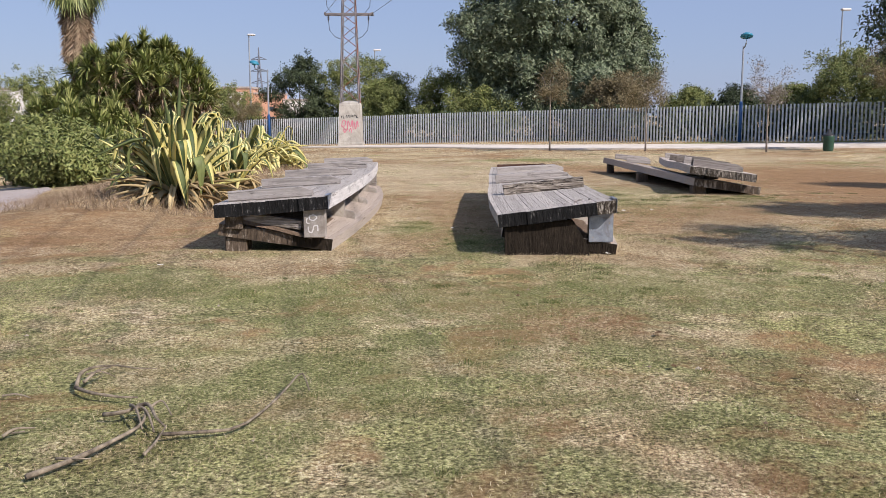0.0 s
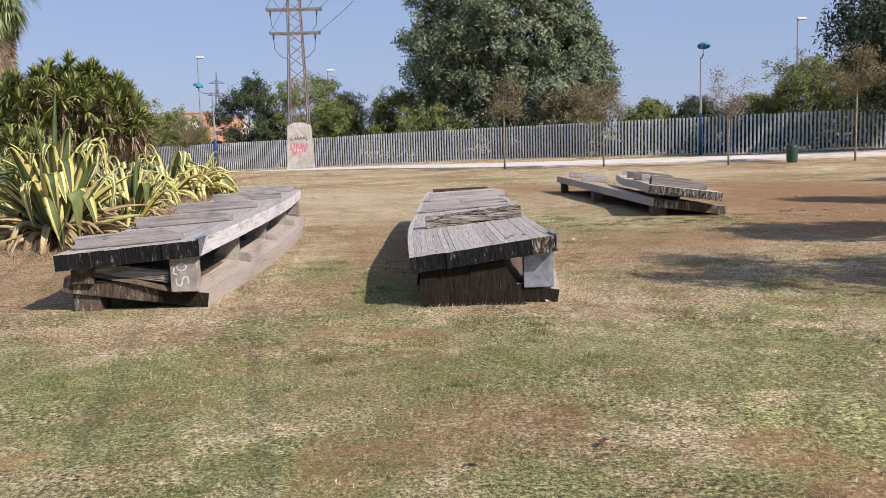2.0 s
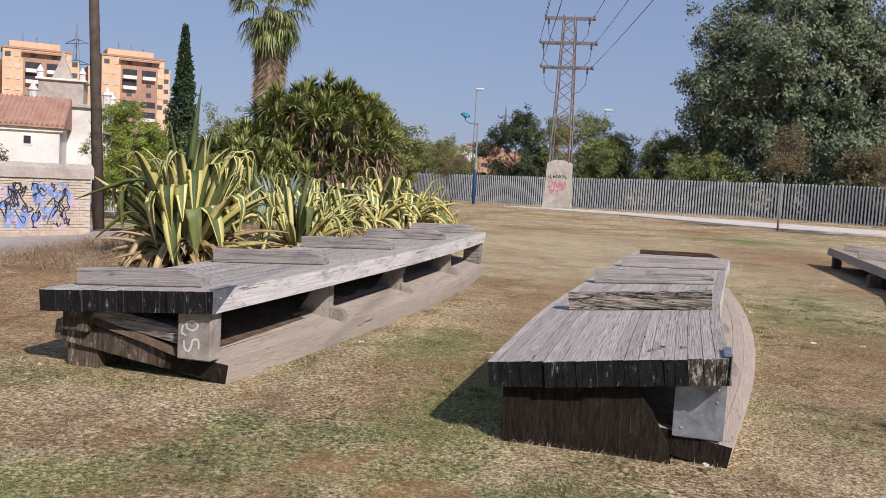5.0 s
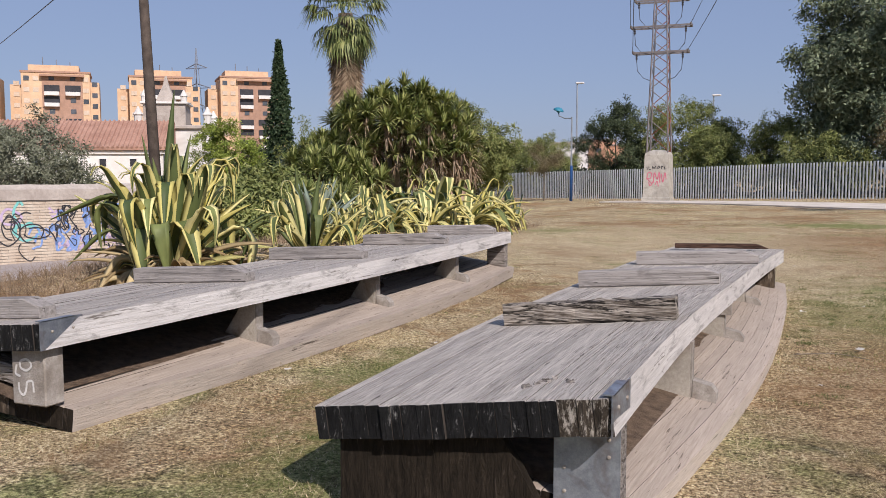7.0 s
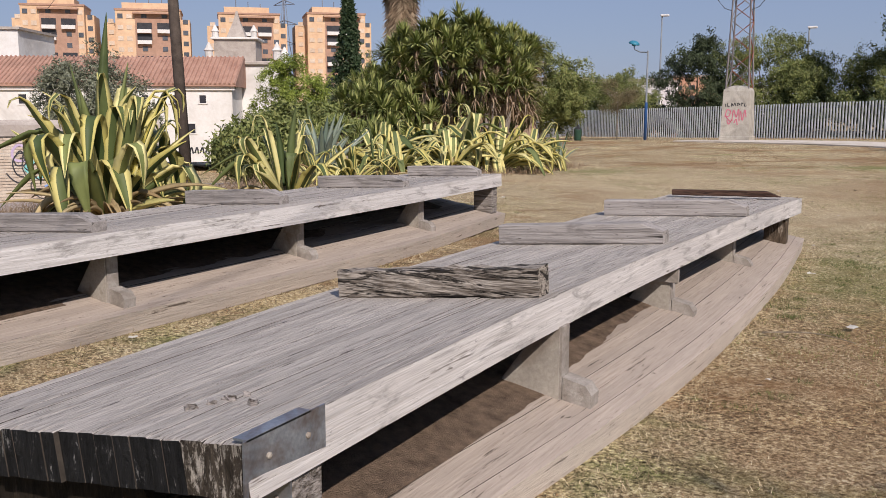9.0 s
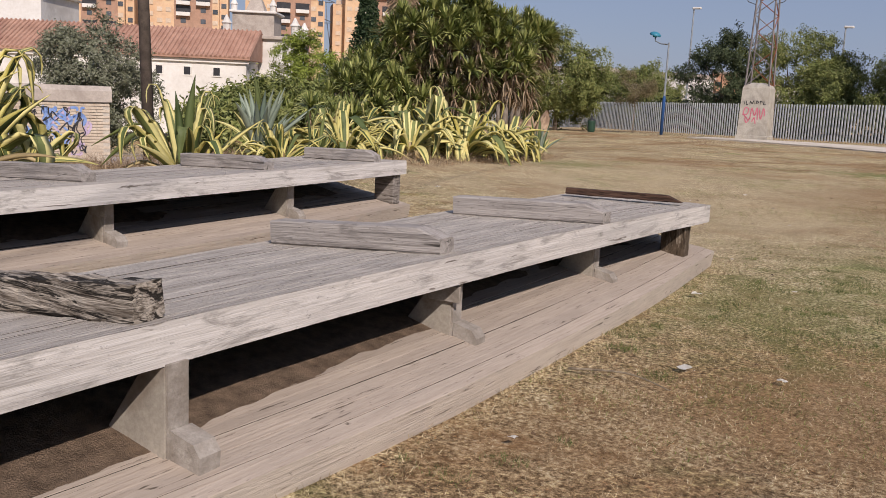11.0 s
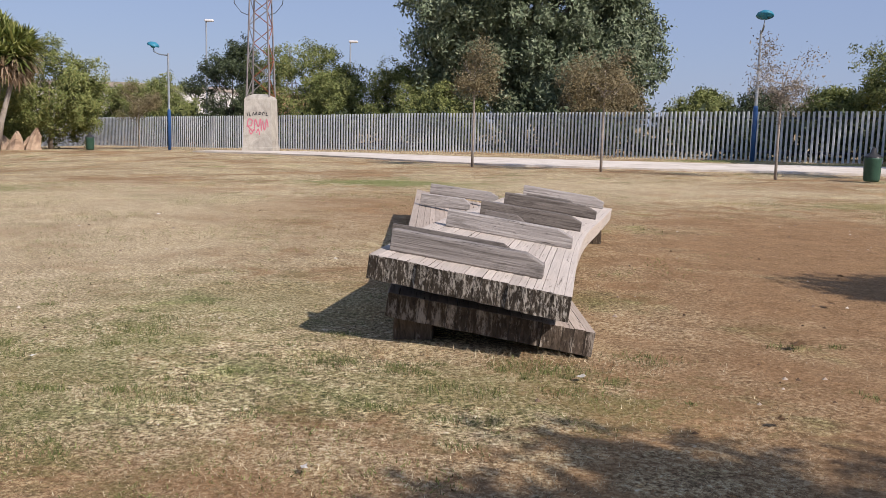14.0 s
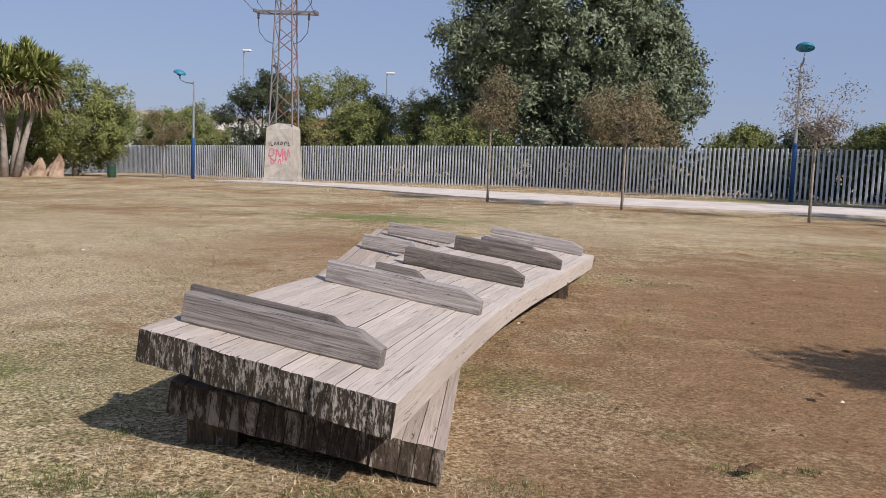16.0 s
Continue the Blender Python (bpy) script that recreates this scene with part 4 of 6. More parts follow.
sleeper(b3, B3, 4.5, 4.66, 25.1, 25.35, -0.02, 0.24, M["end_pale"])
sleeper(b3, B3, 4.56, 4.8, 21.5, 21.75, -0.02, 0.2, M["end_pale"])
sleeper(b3, B3, 6.55, 6.8, 23.0, 23.2, -0.02, 0.17, M["end_pale"])
sleeper(b3, B3, 5.2, 5.5, 18.3, 18.5, 0.28, 0.4, M["end_pale"])


# ---- agaves ----
def agave_leaf(length, width, bend, fold=0.0, at=0.6, dry=False, grey=False, band=0.48):
    """A fleshy strap leaf in its own frame: it starts upwards at the origin, bends towards +x and may fold over."""
    n = 20
    verts, faces, index = [], [], []
    p, ang = Vector((0, 0, 0)), 0.0
    step = length / n
    for k in range(n + 1):
        v = k / n
        w = width * 0.95 * (0.6 + 0.75 * math.sin(min(1, v * 1.2) * math.pi * 0.62)) * (1 - max(0, (v - 0.5) / 0.5) ** 1.8) * 0.5 + 0.002
        t = Vector((math.sin(ang), 0, math.cos(ang)))
        nrm = Vector((-math.cos(ang), 0, math.sin(ang)))
        th = 0.02 * (1 - v) + 0.004
        cup = w * (0.9 if dry else 0.55 if abs(v - at) > 0.12 or not fold else 0.2)
        for s, lift in ((-1, cup), (-band, cup * 0.26), (0, 0), (band, cup * 0.26), (1, cup)):
            verts.append(p + Vector((0, s * w, 0)) + nrm * lift)
        for s, lift in ((0.5, cup * 0.3 - th), (0, -th), (-0.5, cup * 0.3 - th)):
            verts.append(p + Vector((0, s * w, 0)) + nrm * lift)
        p = p + t * step
        ang += bend / n + fold * math.exp(-((v - at) / 0.065) ** 2) / (n * 0.115)
    for k in range(n):
        for j in range(8):
            q = (j + 1) % 8
            faces.append((k * 8 + j, k * 8 + q, (k + 1) * 8 + q, (k + 1) * 8 + j))
            index.append(1 if j in (0, 3, 4, 7) else 0)
    mats = [M["ag_dry"], M["ag_dry"]] if dry else [M["ag_green"], M["ag_green"]] if grey == 2 else [M["ag_grey"], M["ag_grey"]] if grey else [M["ag_green"], M["ag_yellow"]]
    return mesh_data("leaf", verts, faces, mats, index, True)


LEAF = {
    "spear": [agave_leaf(1.55, 0.15, 0.02, 0.0, 0.6, False, 2), agave_leaf(1.25, 0.13, 0.1, 0.0, 0.6, False, 2)],
    "arch": [agave_leaf(1.1, 0.115, 0.5), agave_leaf(1.2, 0.12, 0.9), agave_leaf(0.95, 0.11, 0.3), agave_leaf(1.15, 0.11, 0.2)],
    "fold": [agave_leaf(1.55, 0.16, 0.2, 2.6, 0.68), agave_leaf(1.45, 0.15, 0.4, 2.3, 0.6), agave_leaf(1.6, 0.15, 0.1, 2.8, 0.72), agave_leaf(1.4, 0.15, 0.3, 1.9, 0.64), agave_leaf(1.5, 0.14, 0.15, 2.9, 0.55), agave_leaf(1.35, 0.15, 0.25, 3.0, 0.75), agave_leaf(1.35, 0.17, 0.9, 1.9, 0.5), agave_leaf(1.25, 0.16, 0.6, 2.2, 0.42), agave_leaf(1.3, 0.13, 0.3, 2.4, 0.6, False, 2), agave_leaf(1.5, 0.12, 0.15, 1.5, 0.5, False, 2)],
    "tall": [agave_leaf(1.3, 0.14, 0.15, 2.2, 0.86), agave_leaf(1.4, 0.14, 0.1, 2.7, 0.8), agave_leaf(1.2, 0.13, 0.2, 0.6, 0.8), agave_leaf(1.35, 0.14, 0.05, 2.9, 0.78)],
    "pale": [agave_leaf(1.3, 0.14, 1.3, 0.0, 0.5, band=0.2), agave_leaf(1.45, 0.14, 0.7, 1.2, 0.5, band=0.22), agave_leaf(1.25, 0.13, 1.0, 0.8, 0.62, band=0.15), agave_leaf(1.5, 0.13, 0.4, 1.9, 0.45, band=0.25), agave_leaf(1.1, 0.12, 1.6, 0.0, 0.5, band=0.2)],
    "dry": [agave_leaf(0.85, 0.06, 0.6, 1.2, 0.4, True), agave_leaf(0.75, 0.045, 0.5, 0.6, 0.6, True), agave_leaf(0.95, 0.04, 0.8, 0.0, 0.5, True)],
    "grey": [agave_leaf(1.2, 0.12, 0.1, 0.0, 0.6, False, True), agave_leaf(1.1, 0.12, 0.3, 0.0, 0.6, False, True)],
}


def agave(loc, scale, counts, seed, label, spread=1.0, slim=0.85):
    x, y = loc
    r = random.Random(seed)
    root = empty("agave", (x, y, gz(x, y) - 0.03), label, "agave", "agaves in the bed")
    bm = bmesh.new()
    lathe(bm, [(0.16 * scale, -0.05), (0.2 * scale, 0.05), (0.15 * scale, 0.2), (0.05 * scale, 0.32)], 10)
    part("stem", bm, M["ag_dry"], root, smooth=True)
    for kind, n in counts:
        for i in range(n):
            tilt = {"spear": (0.02, 0.22), "arch": (0.3, 1.3), "fold": (0.08, 0.85), "dry": (0.9, 1.5), "grey": (0.1, 0.8), "tall": (0.08, 0.6), "pale": (0.2, 0.75)}[kind]
            a = r.uniform(0, 2 * math.pi)
            s = scale * r.uniform(0.75, 1.12)
            m = (Matrix.Translation((math.cos(a) * 0.08, math.sin(a) * 0.08, r.uniform(0.02, 0.15) * scale)) @ Matrix.Rotation(a, 4, "Z")
                 @ Matrix.Rotation(r.uniform(*tilt) * spread, 4, "Y") @ Matrix.Rotation(r.uniform(-0.5, 0.5), 4, "Z") @ Matrix.Scale(s, 4) @ Matrix.Diagonal((1, slim * r.uniform(0.85, 1.15), 1, 1)))
            place("leaf", r.choice(LEAF[kind]), root, m)
    return root


SPEAR = agave_leaf(1.98, 0.15, 0.03, 0.0, 0.6, False, 2)
YEL = "variegated agave with long yellow-edged drooping leaves and dry litter"
first = agave((-4.4, 15.1), 1.25, (("spear", 3), ("arch", 8), ("fold", 36), ("tall", 30), ("dry", 130)), 1, "large variegated agave with a tall central spear and folded yellow-edged leaves", 0.95, 0.92)
for turn, tilt, size in ((0.3, 0.03, 1.16), (2.2, 0.16, 0.85), (-1.0, 0.12, 0.72)):
    place("leaf", SPEAR, first, Matrix.Rotation(turn, 4, "Z") @ Matrix.Rotation(tilt, 4, "Y") @ Matrix.Scale(size, 4))
agave((-4.2, 17.9), 0.98, (("spear", 3), ("arch", 4), ("fold", 12), ("tall", 8), ("dry", 50)), 2, YEL)
agave((-5.5, 16.6), 0.75, (("arch", 10), ("fold", 14), ("dry", 40)), 3, YEL, 1.3)
for i, (x, y, s) in enumerate(((-4.9, 20.4, 0.62), (-5.3, 22.6, 0.8), (-5.3, 24.6, 1.05), (-5.1, 26.4, 1.1), (-5.4, 28.2, 1.05), (-5.9, 29.8, 0.95), (-6.7, 24.2, 1.05), (-6.8, 26.4, 1.15), (-6.9, 28.6, 1.0), (-5.7, 25.6, 1.1), (-5.9, 27.4, 1.1))):
    agave((x, y), s, (("pale", 32), ("fold", 12), ("dry", 26)), 10 + i, YEL, 1.7, 1.0)
agave((-6.2, 21.4), 0.9, (("grey", 22), ("dry", 8)), 31, "blue-grey agave with stiff plain leaves")
agave((-5.0, 21.4), 0.6, (("spear", 2), ("fold", 7), ("dry", 12)), 33, YEL, 1.2)
agave((-5.3, 30.4), 0.75, (("spear", 3), ("arch", 9), ("grey", 6), ("dry", 6)), 32, YEL)
agave((-7.4, 22.8), 0.9, (("spear", 4), ("arch", 9), ("grey", 6), ("dry", 6)), 34, YEL)


# ---- yuccas, palm, cypress ----
def rosette(n, length, width, seed, droop=0.5, low=-0.5):
    r = np.random.default_rng(seed)
    verts, faces = [], []
    for i in range(n):
        a, e = r.uniform(0, 2 * math.pi), r.uniform(low, 1.45)
        d = Vector((math.cos(a) * math.cos(e), math.sin(a) * math.cos(e), math.sin(e)))
        side = Vector((-math.sin(a), math.cos(a), 0)) * width
        L = length * r.uniform(0.75, 1.1)
        m = d * L * 0.55
        t = d * L + Vector((0, 0, -droop * L * 0.35 * math.cos(e)))
        k = len(verts)
        verts += [tuple(-side * 0.5), tuple(side * 0.5), tuple(m + side * 0.6), tuple(m - side * 0.6), tuple(t)]
        faces += [(k, k + 1, k + 2, k + 3), (k + 3, k + 2, k + 4)]
    return np.array(verts), faces


ROSETTES = [rosette(80, 0.62, 0.05, s) for s in range(4)]
SKIRTS = [rosette(34, 0.5, 0.035, 50 + s, 0.9, -1.5) for s in range(2)]


def joined(pieces):
    verts, faces, k = [], [], 0
    for v, f in pieces:
        verts.append(v)
        faces += [tuple(i + k for i in q) for q in f]
        k += len(v)
    return np.concatenate(verts), faces


def yucca(loc, heads, trunks, label, seed, scale=1.0):
    """Several leaning stems, each head a rosette of sword leaves over a skirt of dead ones. heads: (x, y, z) from the base."""
    x, y = loc
    r = random.Random(seed)
    root = empty("yucca", (x, y, gz(x, y) - 0.05), label, "yucca")
    for i, (tx, ty, tz) in enumerate(trunks):
        bm = bmesh.new()
        tube(bm, [(tx * 0.3, ty * 0.3, -0.1), (tx * 0.55, ty * 0.55, tz * 0.4), (tx, ty, tz)], [0.22, 0.14, 0.09], 8)
        part("trunk", bm, M["bark_pale"], root, smooth=True)
    live, dead = [], []
    for hx, hy, hz in heads:
        v, f = r.choice(ROSETTES)
        m = np.array(Matrix.Rotation(r.uniform(0, 6.28), 3, "Z") @ Matrix.Rotation(r.uniform(-0.5, 0.5), 3, "X"))
        live.append((v @ m.T * scale * r.uniform(0.8, 1.2) + (hx, hy, hz), f))
        v, f = r.choice(SKIRTS)
        dead.append((v * scale * r.uniform(0.8, 1.2) * (1, 1, 1.3) + (hx, hy, hz - 0.22), [q for q in f]))
    v, f = joined(live)
    place("crown", mesh_data("crown", v, f, M["yucca"]), root)
    v, f = joined(dead)
    v[:, 2] = np.minimum(v[:, 2], v[:, 2] * 0.92)
    place("dead_leaves", mesh_data("dead_leaves", v, f, M["thatch"]), root, label="brown hanging dead leaves")
    return root


def dome(n, centre, radii, seed, low=-0.35):
    r = random.Random(seed)
    out = []
    while len(out) < n:
        d = Vector((r.gauss(0, 1), r.gauss(0, 1), r.gauss(0, 1))).normalized()
        if d.z > low:
            k = r.uniform(0.78, 1.06)
            out.append((centre[0] + d.x * radii[0] * k, centre[1] + d.y * radii[1] * k, centre[2] + d.z * radii[2] * k))
    return out


yucca((-12.6, 38.6), dome(230, (0, 0, 3.2), (3.0, 2.6, 2.2), 3, -0.55), [(-2, -0.5, 2.4), (-1, 1, 2.8), (0.2, -0.9, 3.0), (1.2, 0.4, 2.8), (2.2, -0.4, 2.3)], "big many-headed yucca thicket with brown skirts", 1)
yucca((-18.2, 54.0), dome(74, (0.5, 0, 4.5), (1.8, 1.5, 1.2), 4), [(-0.9, 0, 3.8), (0.8, 0.3, 4.2), (1.7, -0.3, 3.7), (0.2, -0.6, 3.6)], "tall leaning yucca with bare pale trunks", 2, 1.5)
yucca((-15.4, 37.6), dome(70, (0, 0, 2.2), (1.5, 1.4, 1.5), 5, -0.4), [(-0.9, 0, 2.0), (0.2, 0.3, 2.1), (0.9, -0.2, 1.8)], "tall yucca clump with sword leaves", 3)
yucca((-13.6, 34.8), dome(80, (0, 0, 1.3), (2.0, 1.6, 1.5), 6, -0.3), [(0, 0, 1.2), (-1, 0.3, 1.0)], "low yucca clump with yellow-green blades", 4)
yucca((-10.6, 28.5), dome(34, (0, 0, 0.6), (1.4, 1.6, 0.8), 7, -0.1), [(0, 0, 0.7)], "low dusty yucca clump", 5, 0.85)


def palm(loc, height):
    x, y = loc
    root = empty("fan_palm", (x, y, gz(x, y)), "tall fan palm with a shaggy skirt of dead fronds", "palm")
    bm = bmesh.new()
    tube(bm, [(0, 0, -0.1), (0.05, 0, height * 0.5), (0, 0, height)], [0.4, 0.34, 0.3], 12)
    part("trunk", bm, M["bark"], root, smooth=True)
    r = np.random.default_rng(5)

    def fronds(n, lo, hi, z0, z1, size, stiff, rad=0.25):
        verts, faces = [], []
        for i in range(n):
            a, e, z = r.uniform(0, 2 * math.pi), r.uniform(lo, hi), r.uniform(z0, z1)
            d = Vector((math.cos(a) * math.cos(e), math.sin(a) * math.cos(e), math.sin(e)))
            s = Vector((-math.sin(a), math.cos(a), 0))
            u = d.cross(s)
            hub = Vector((rad * math.cos(a), rad * math.sin(a), z)) + d * size * 0.55
            k = len(verts)
            verts += [tuple(hub - d * size * 0.55 - s * 0.02), tuple(hub - d * size * 0.55 + s * 0.02), tuple(hub + s * 0.02), tuple(hub - s * 0.02)]
            faces.append((k, k + 1, k + 2, k + 3))
            for b in np.linspace(-1.25, 1.25, 15):
                q = d * math.cos(b) + s * math.sin(b)
                w = d.cross(q).cross(q).normalized() if abs(b) > 0.01 else s
                w = q.cross(u).normalized() * 0.035
                L = size * 0.75 * r.uniform(0.6, 1.15)
                k = len(verts)
                mid, tip = hub + q * L * 0.55 + Vector((0, 0, -L * (0.12 if stiff else 0.0))), hub + q * L * (0.8 if stiff else 1.0) + Vector((0, 0, -L * (0.52 if stiff else 0.15)))
                verts += [tuple(hub), tuple(mid + w), tuple(tip), tuple(mid - w)]
                faces.append((k, k + 1, k + 2, k + 3))
        return verts, faces

    v, f = fronds(36, -0.25, 1.2, height - 0.1, height + 0.35, 1.5, True)
    place("crown", mesh_data("crown", v, f, M["palm"]), root)
    v, f = fronds(44, -1.4, -0.35, height - 0.7, height + 0.1, 1.3, True)
    place("drooping_fronds", mesh_data("drooping_fronds", v, f, M["palm"]), root, label="older drooping fronds")
    v, f = fronds(300, -1.56, -1.47, height - 3.2, height - 0.1, 0.95, False, 0.34)
    place("dead_skirt", mesh_data("dead_skirt", v, f, M["thatch"]), root, label="brown skirt of dead fronds")


palm((-15.9, 40.3), 9.0)


def cypress(loc, height, radius):
    x, y = loc
    root = empty("cypress", (x, y, gz(x, y)), "narrow dark green columnar cypress", "tree")
    bm = bmesh.new()
    tube(bm, [(0, 0, -0.1), (0, 0, height * 0.5), (0, 0, height * 0.95)], [0.16, 0.1, 0.02], 8)
    part("trunk", bm, M["bark"], root)
    r = np.random.default_rng(9)
    n = 4200
    h = r.uniform(0.03, 1, n)
    k = radius * np.minimum(1, (1 - h) * 1.9 + 0.05) * np.minimum(1, 0.6 + h * 2) * r.uniform(0.55, 1.08, n)
    a = r.uniform(0, 2 * math.pi, n)
    k *= 1 + 0.22 * np.sin(a * 3 + h * 17)
    pts = np.stack([np.cos(a) * k, np.sin(a) * k, h * height], 1)
    v, f = leaf_cloud(pts, 6, 0.1, 0.07)
    place("crown", mesh_data("crown", v, f, M["fol_cypress"]), root)


cypress((-32.8, 61.4), 13.1, 0.92)

# ---- trees and shrubs ----
tree("tree", (6.9, 66.5), "huge broad grey-green poplar rising behind the fence", "tree", 15, (0.2, 0, 8.3), (6.6, 6.0, 6.9), M["fol_big"], M["bark"], 3000, 95, 0.13, 0.42, 11, 0.26, hollow=0.5, limbs=18,
     lobes=(((0.3, 0, 8.9), (5.9, 5.4, 6.7)), ((-3.2, -0.4, 7.4), (3.1, 3.4, 3.8)), ((4.6, -0.3, 6.2), (3.4, 3.6, 3.7)), ((-1.2, -0.6, 4.0), (4.2, 4.0, 2.8)), ((3.0, -0.6, 3.6), (4.6, 4.0, 2.6))))
SHRUBS = [(-10.9, 69.5, 2.3, 5.9, "fol_dark"), (-6.6, 71.0, 3.0, 6.2, "fol_mid"), (-4.3, 69.5, 2.0, 4.9, "fol_mid"), (0.2, 66.5, 2.4, 4.4, "fol_mid"), (3.0, 64.0, 1.7, 3.2, "fol_mid"), (10.6, 58.6, 1.8, 3.7, "fol_rust"),
          (17.2, 64.0, 1.7, 2.9, "fol_mid"), (20.0, 62.0, 1.6, 2.7, "fol_dark"), (22.4, 59.0, 1.5, 2.8, "fol_mid"), (25.0, 55.5, 2.9, 5.0, "fol_mid"), (28.4, 53.5, 3.4, 5.2, "fol_mid"), (34.0, 51.0, 4.4, 5.4, "fol_mid"),
          (-18.0, 77.0, 2.4, 3.9, "fol_mid"), (-22.5, 80.0, 3.0, 4.0, "fol_mid"), (-17.6, 59.2, 2.7, 4.9, "fol_mid"), (-21.8, 61.0, 2.7, 4.5, "fol_mid"), (-26.5, 59.0, 3.4, 5.6, "fol_mid"), (-32.4, 54.6, 2.2, 5.9, "fol_lime"),
          (-36.0, 68.0, 4.4, 5.2, "fol_mid"), (-41.0, 70.0, 2.4, 5.6, "fol_dark"), (-11.0, 26.0, 1.25, 1.3, "fol_mid"), (-12.6, 29.4, 1.6, 1.9, "fol_mid"), (-30.6, 37.2, 2.3, 5.7, "fol_olive")]
WORDS = {"fol_dark": "dense dark green shrub", "fol_mid": "rounded olive-green shrub", "fol_rust": "browning shrub with thin foliage", "fol_lime": "bright yellow-green shrub", "fol_olive": "silvery olive tree with fine leaves"}
for i, (x, y, rad, h, kind) in enumerate(SHRUBS):
    behind = "behind the fence" if y > 49 else "near the white building" if y > 35 else "at the edge of the plant bed"
    tree("shrub", (x, y), WORDS[kind] + " " + behind, "shrub", h, (0, 0, h * 0.56), (rad, rad, h * 0.52), M[kind], M["bark"], 720, 62, 0.075, 0.12, 100 + i, 0.14, group="background shrubs", hollow=0.6, limbs=5)
tree("tree", (23.5, 41.5), "broad dark tree where the path bends", "tree", 7.5, (0, 0, 4.6), (3.6, 3.6, 2.7), M["fol_dark"], M["bark"], 700, 50, 0.12, 0.2, 60, 0.26, limbs=9)
for i, (x, y, h, rad, kind, per, nc) in enumerate(((4.85, 42.3, 3.95, 0.95, "fol_rust", 34, 170), (8.75, 39.9, 3.6, 1.1, "fol_rust", 34, 190), (13.0, 37.0, 3.5, 1.05, "fol_grey", 15, 150), (17.6, 36.2, 4.6, 1.2, "fol_rust", 34, 190), (-13.2, 60.0, 3.3, 1.35, "fol_rust", 40, 190))):
    tree("sapling", (x, y), "thin young street tree with " + ("sparse grey twigs" if kind == "fol_grey" else "browning leaves") + " beside the path", "tree", h, (0, 0, h * 0.75), (rad, rad, h * 0.24), M[kind], M["bark_pale"], nc, per, 0.04, 0.035, 70 + i, 0.12, group="saplings along the path", hollow=0.25, limbs=26 if kind == "fol_grey" else 12)
# park trees beside the route, which shade the lawn
for i, (x, y) in enumerate(((9.7, 7.5), (10.7, 11.65), (14.3, 16.8), (18.4, 22.4))):
    tree("tree", (x, y), "young park tree with an airy crown shading the lawn", "tree", 5.2, (0, 0, 3.9), (2.1, 0.95, 1.15), M["fol_mid"], M["bark_pale"], 330, 40, 0.075, 0.08, 80 + i, 0.16, group="park trees", hollow=0.15, limbs=9)
tree("tree", (7.9, 9.2), "young park tree with sparse twigs shading the lawn", "tree", 5.0, (0, 0, 3.9), (1.0, 0.5, 0.7), M["fol_mid"], M["bark_pale"], 20, 9, 0.05, 0.05, 91, 0.12, group="park trees", hollow=0.3, limbs=16)
# low hedge behind the fence
hedge_line = [(-32, 85, 0), (-16, 72.5, 0), (-6, 66.2, 0), (5, 59.4, 0), (13, 53.0, 0), (20, 49.2, 0), (29, 47.6, 0), (46, 49.5, 0)]
hp = []
hr = random.Random(12)
for k in range(1500):
    q = spline(hedge_line, hr.random())
    hp.append((q.x + hr.gauss(0, 0.5), q.y + 0.5 + hr.gauss(0, 0.5), gz(q.x, q.y) + 0.1 + 1.7 * hr.random() ** 1.3))
hv, hf = leaf_cloud(hp, 16, 0.13, 0.28)
tagged(new("hedge", mesh_data("hedge", hv, hf, M["fol_dark"])), "low dark overgrown hedge right behind the slat fence", "hedge", kind="stuff")


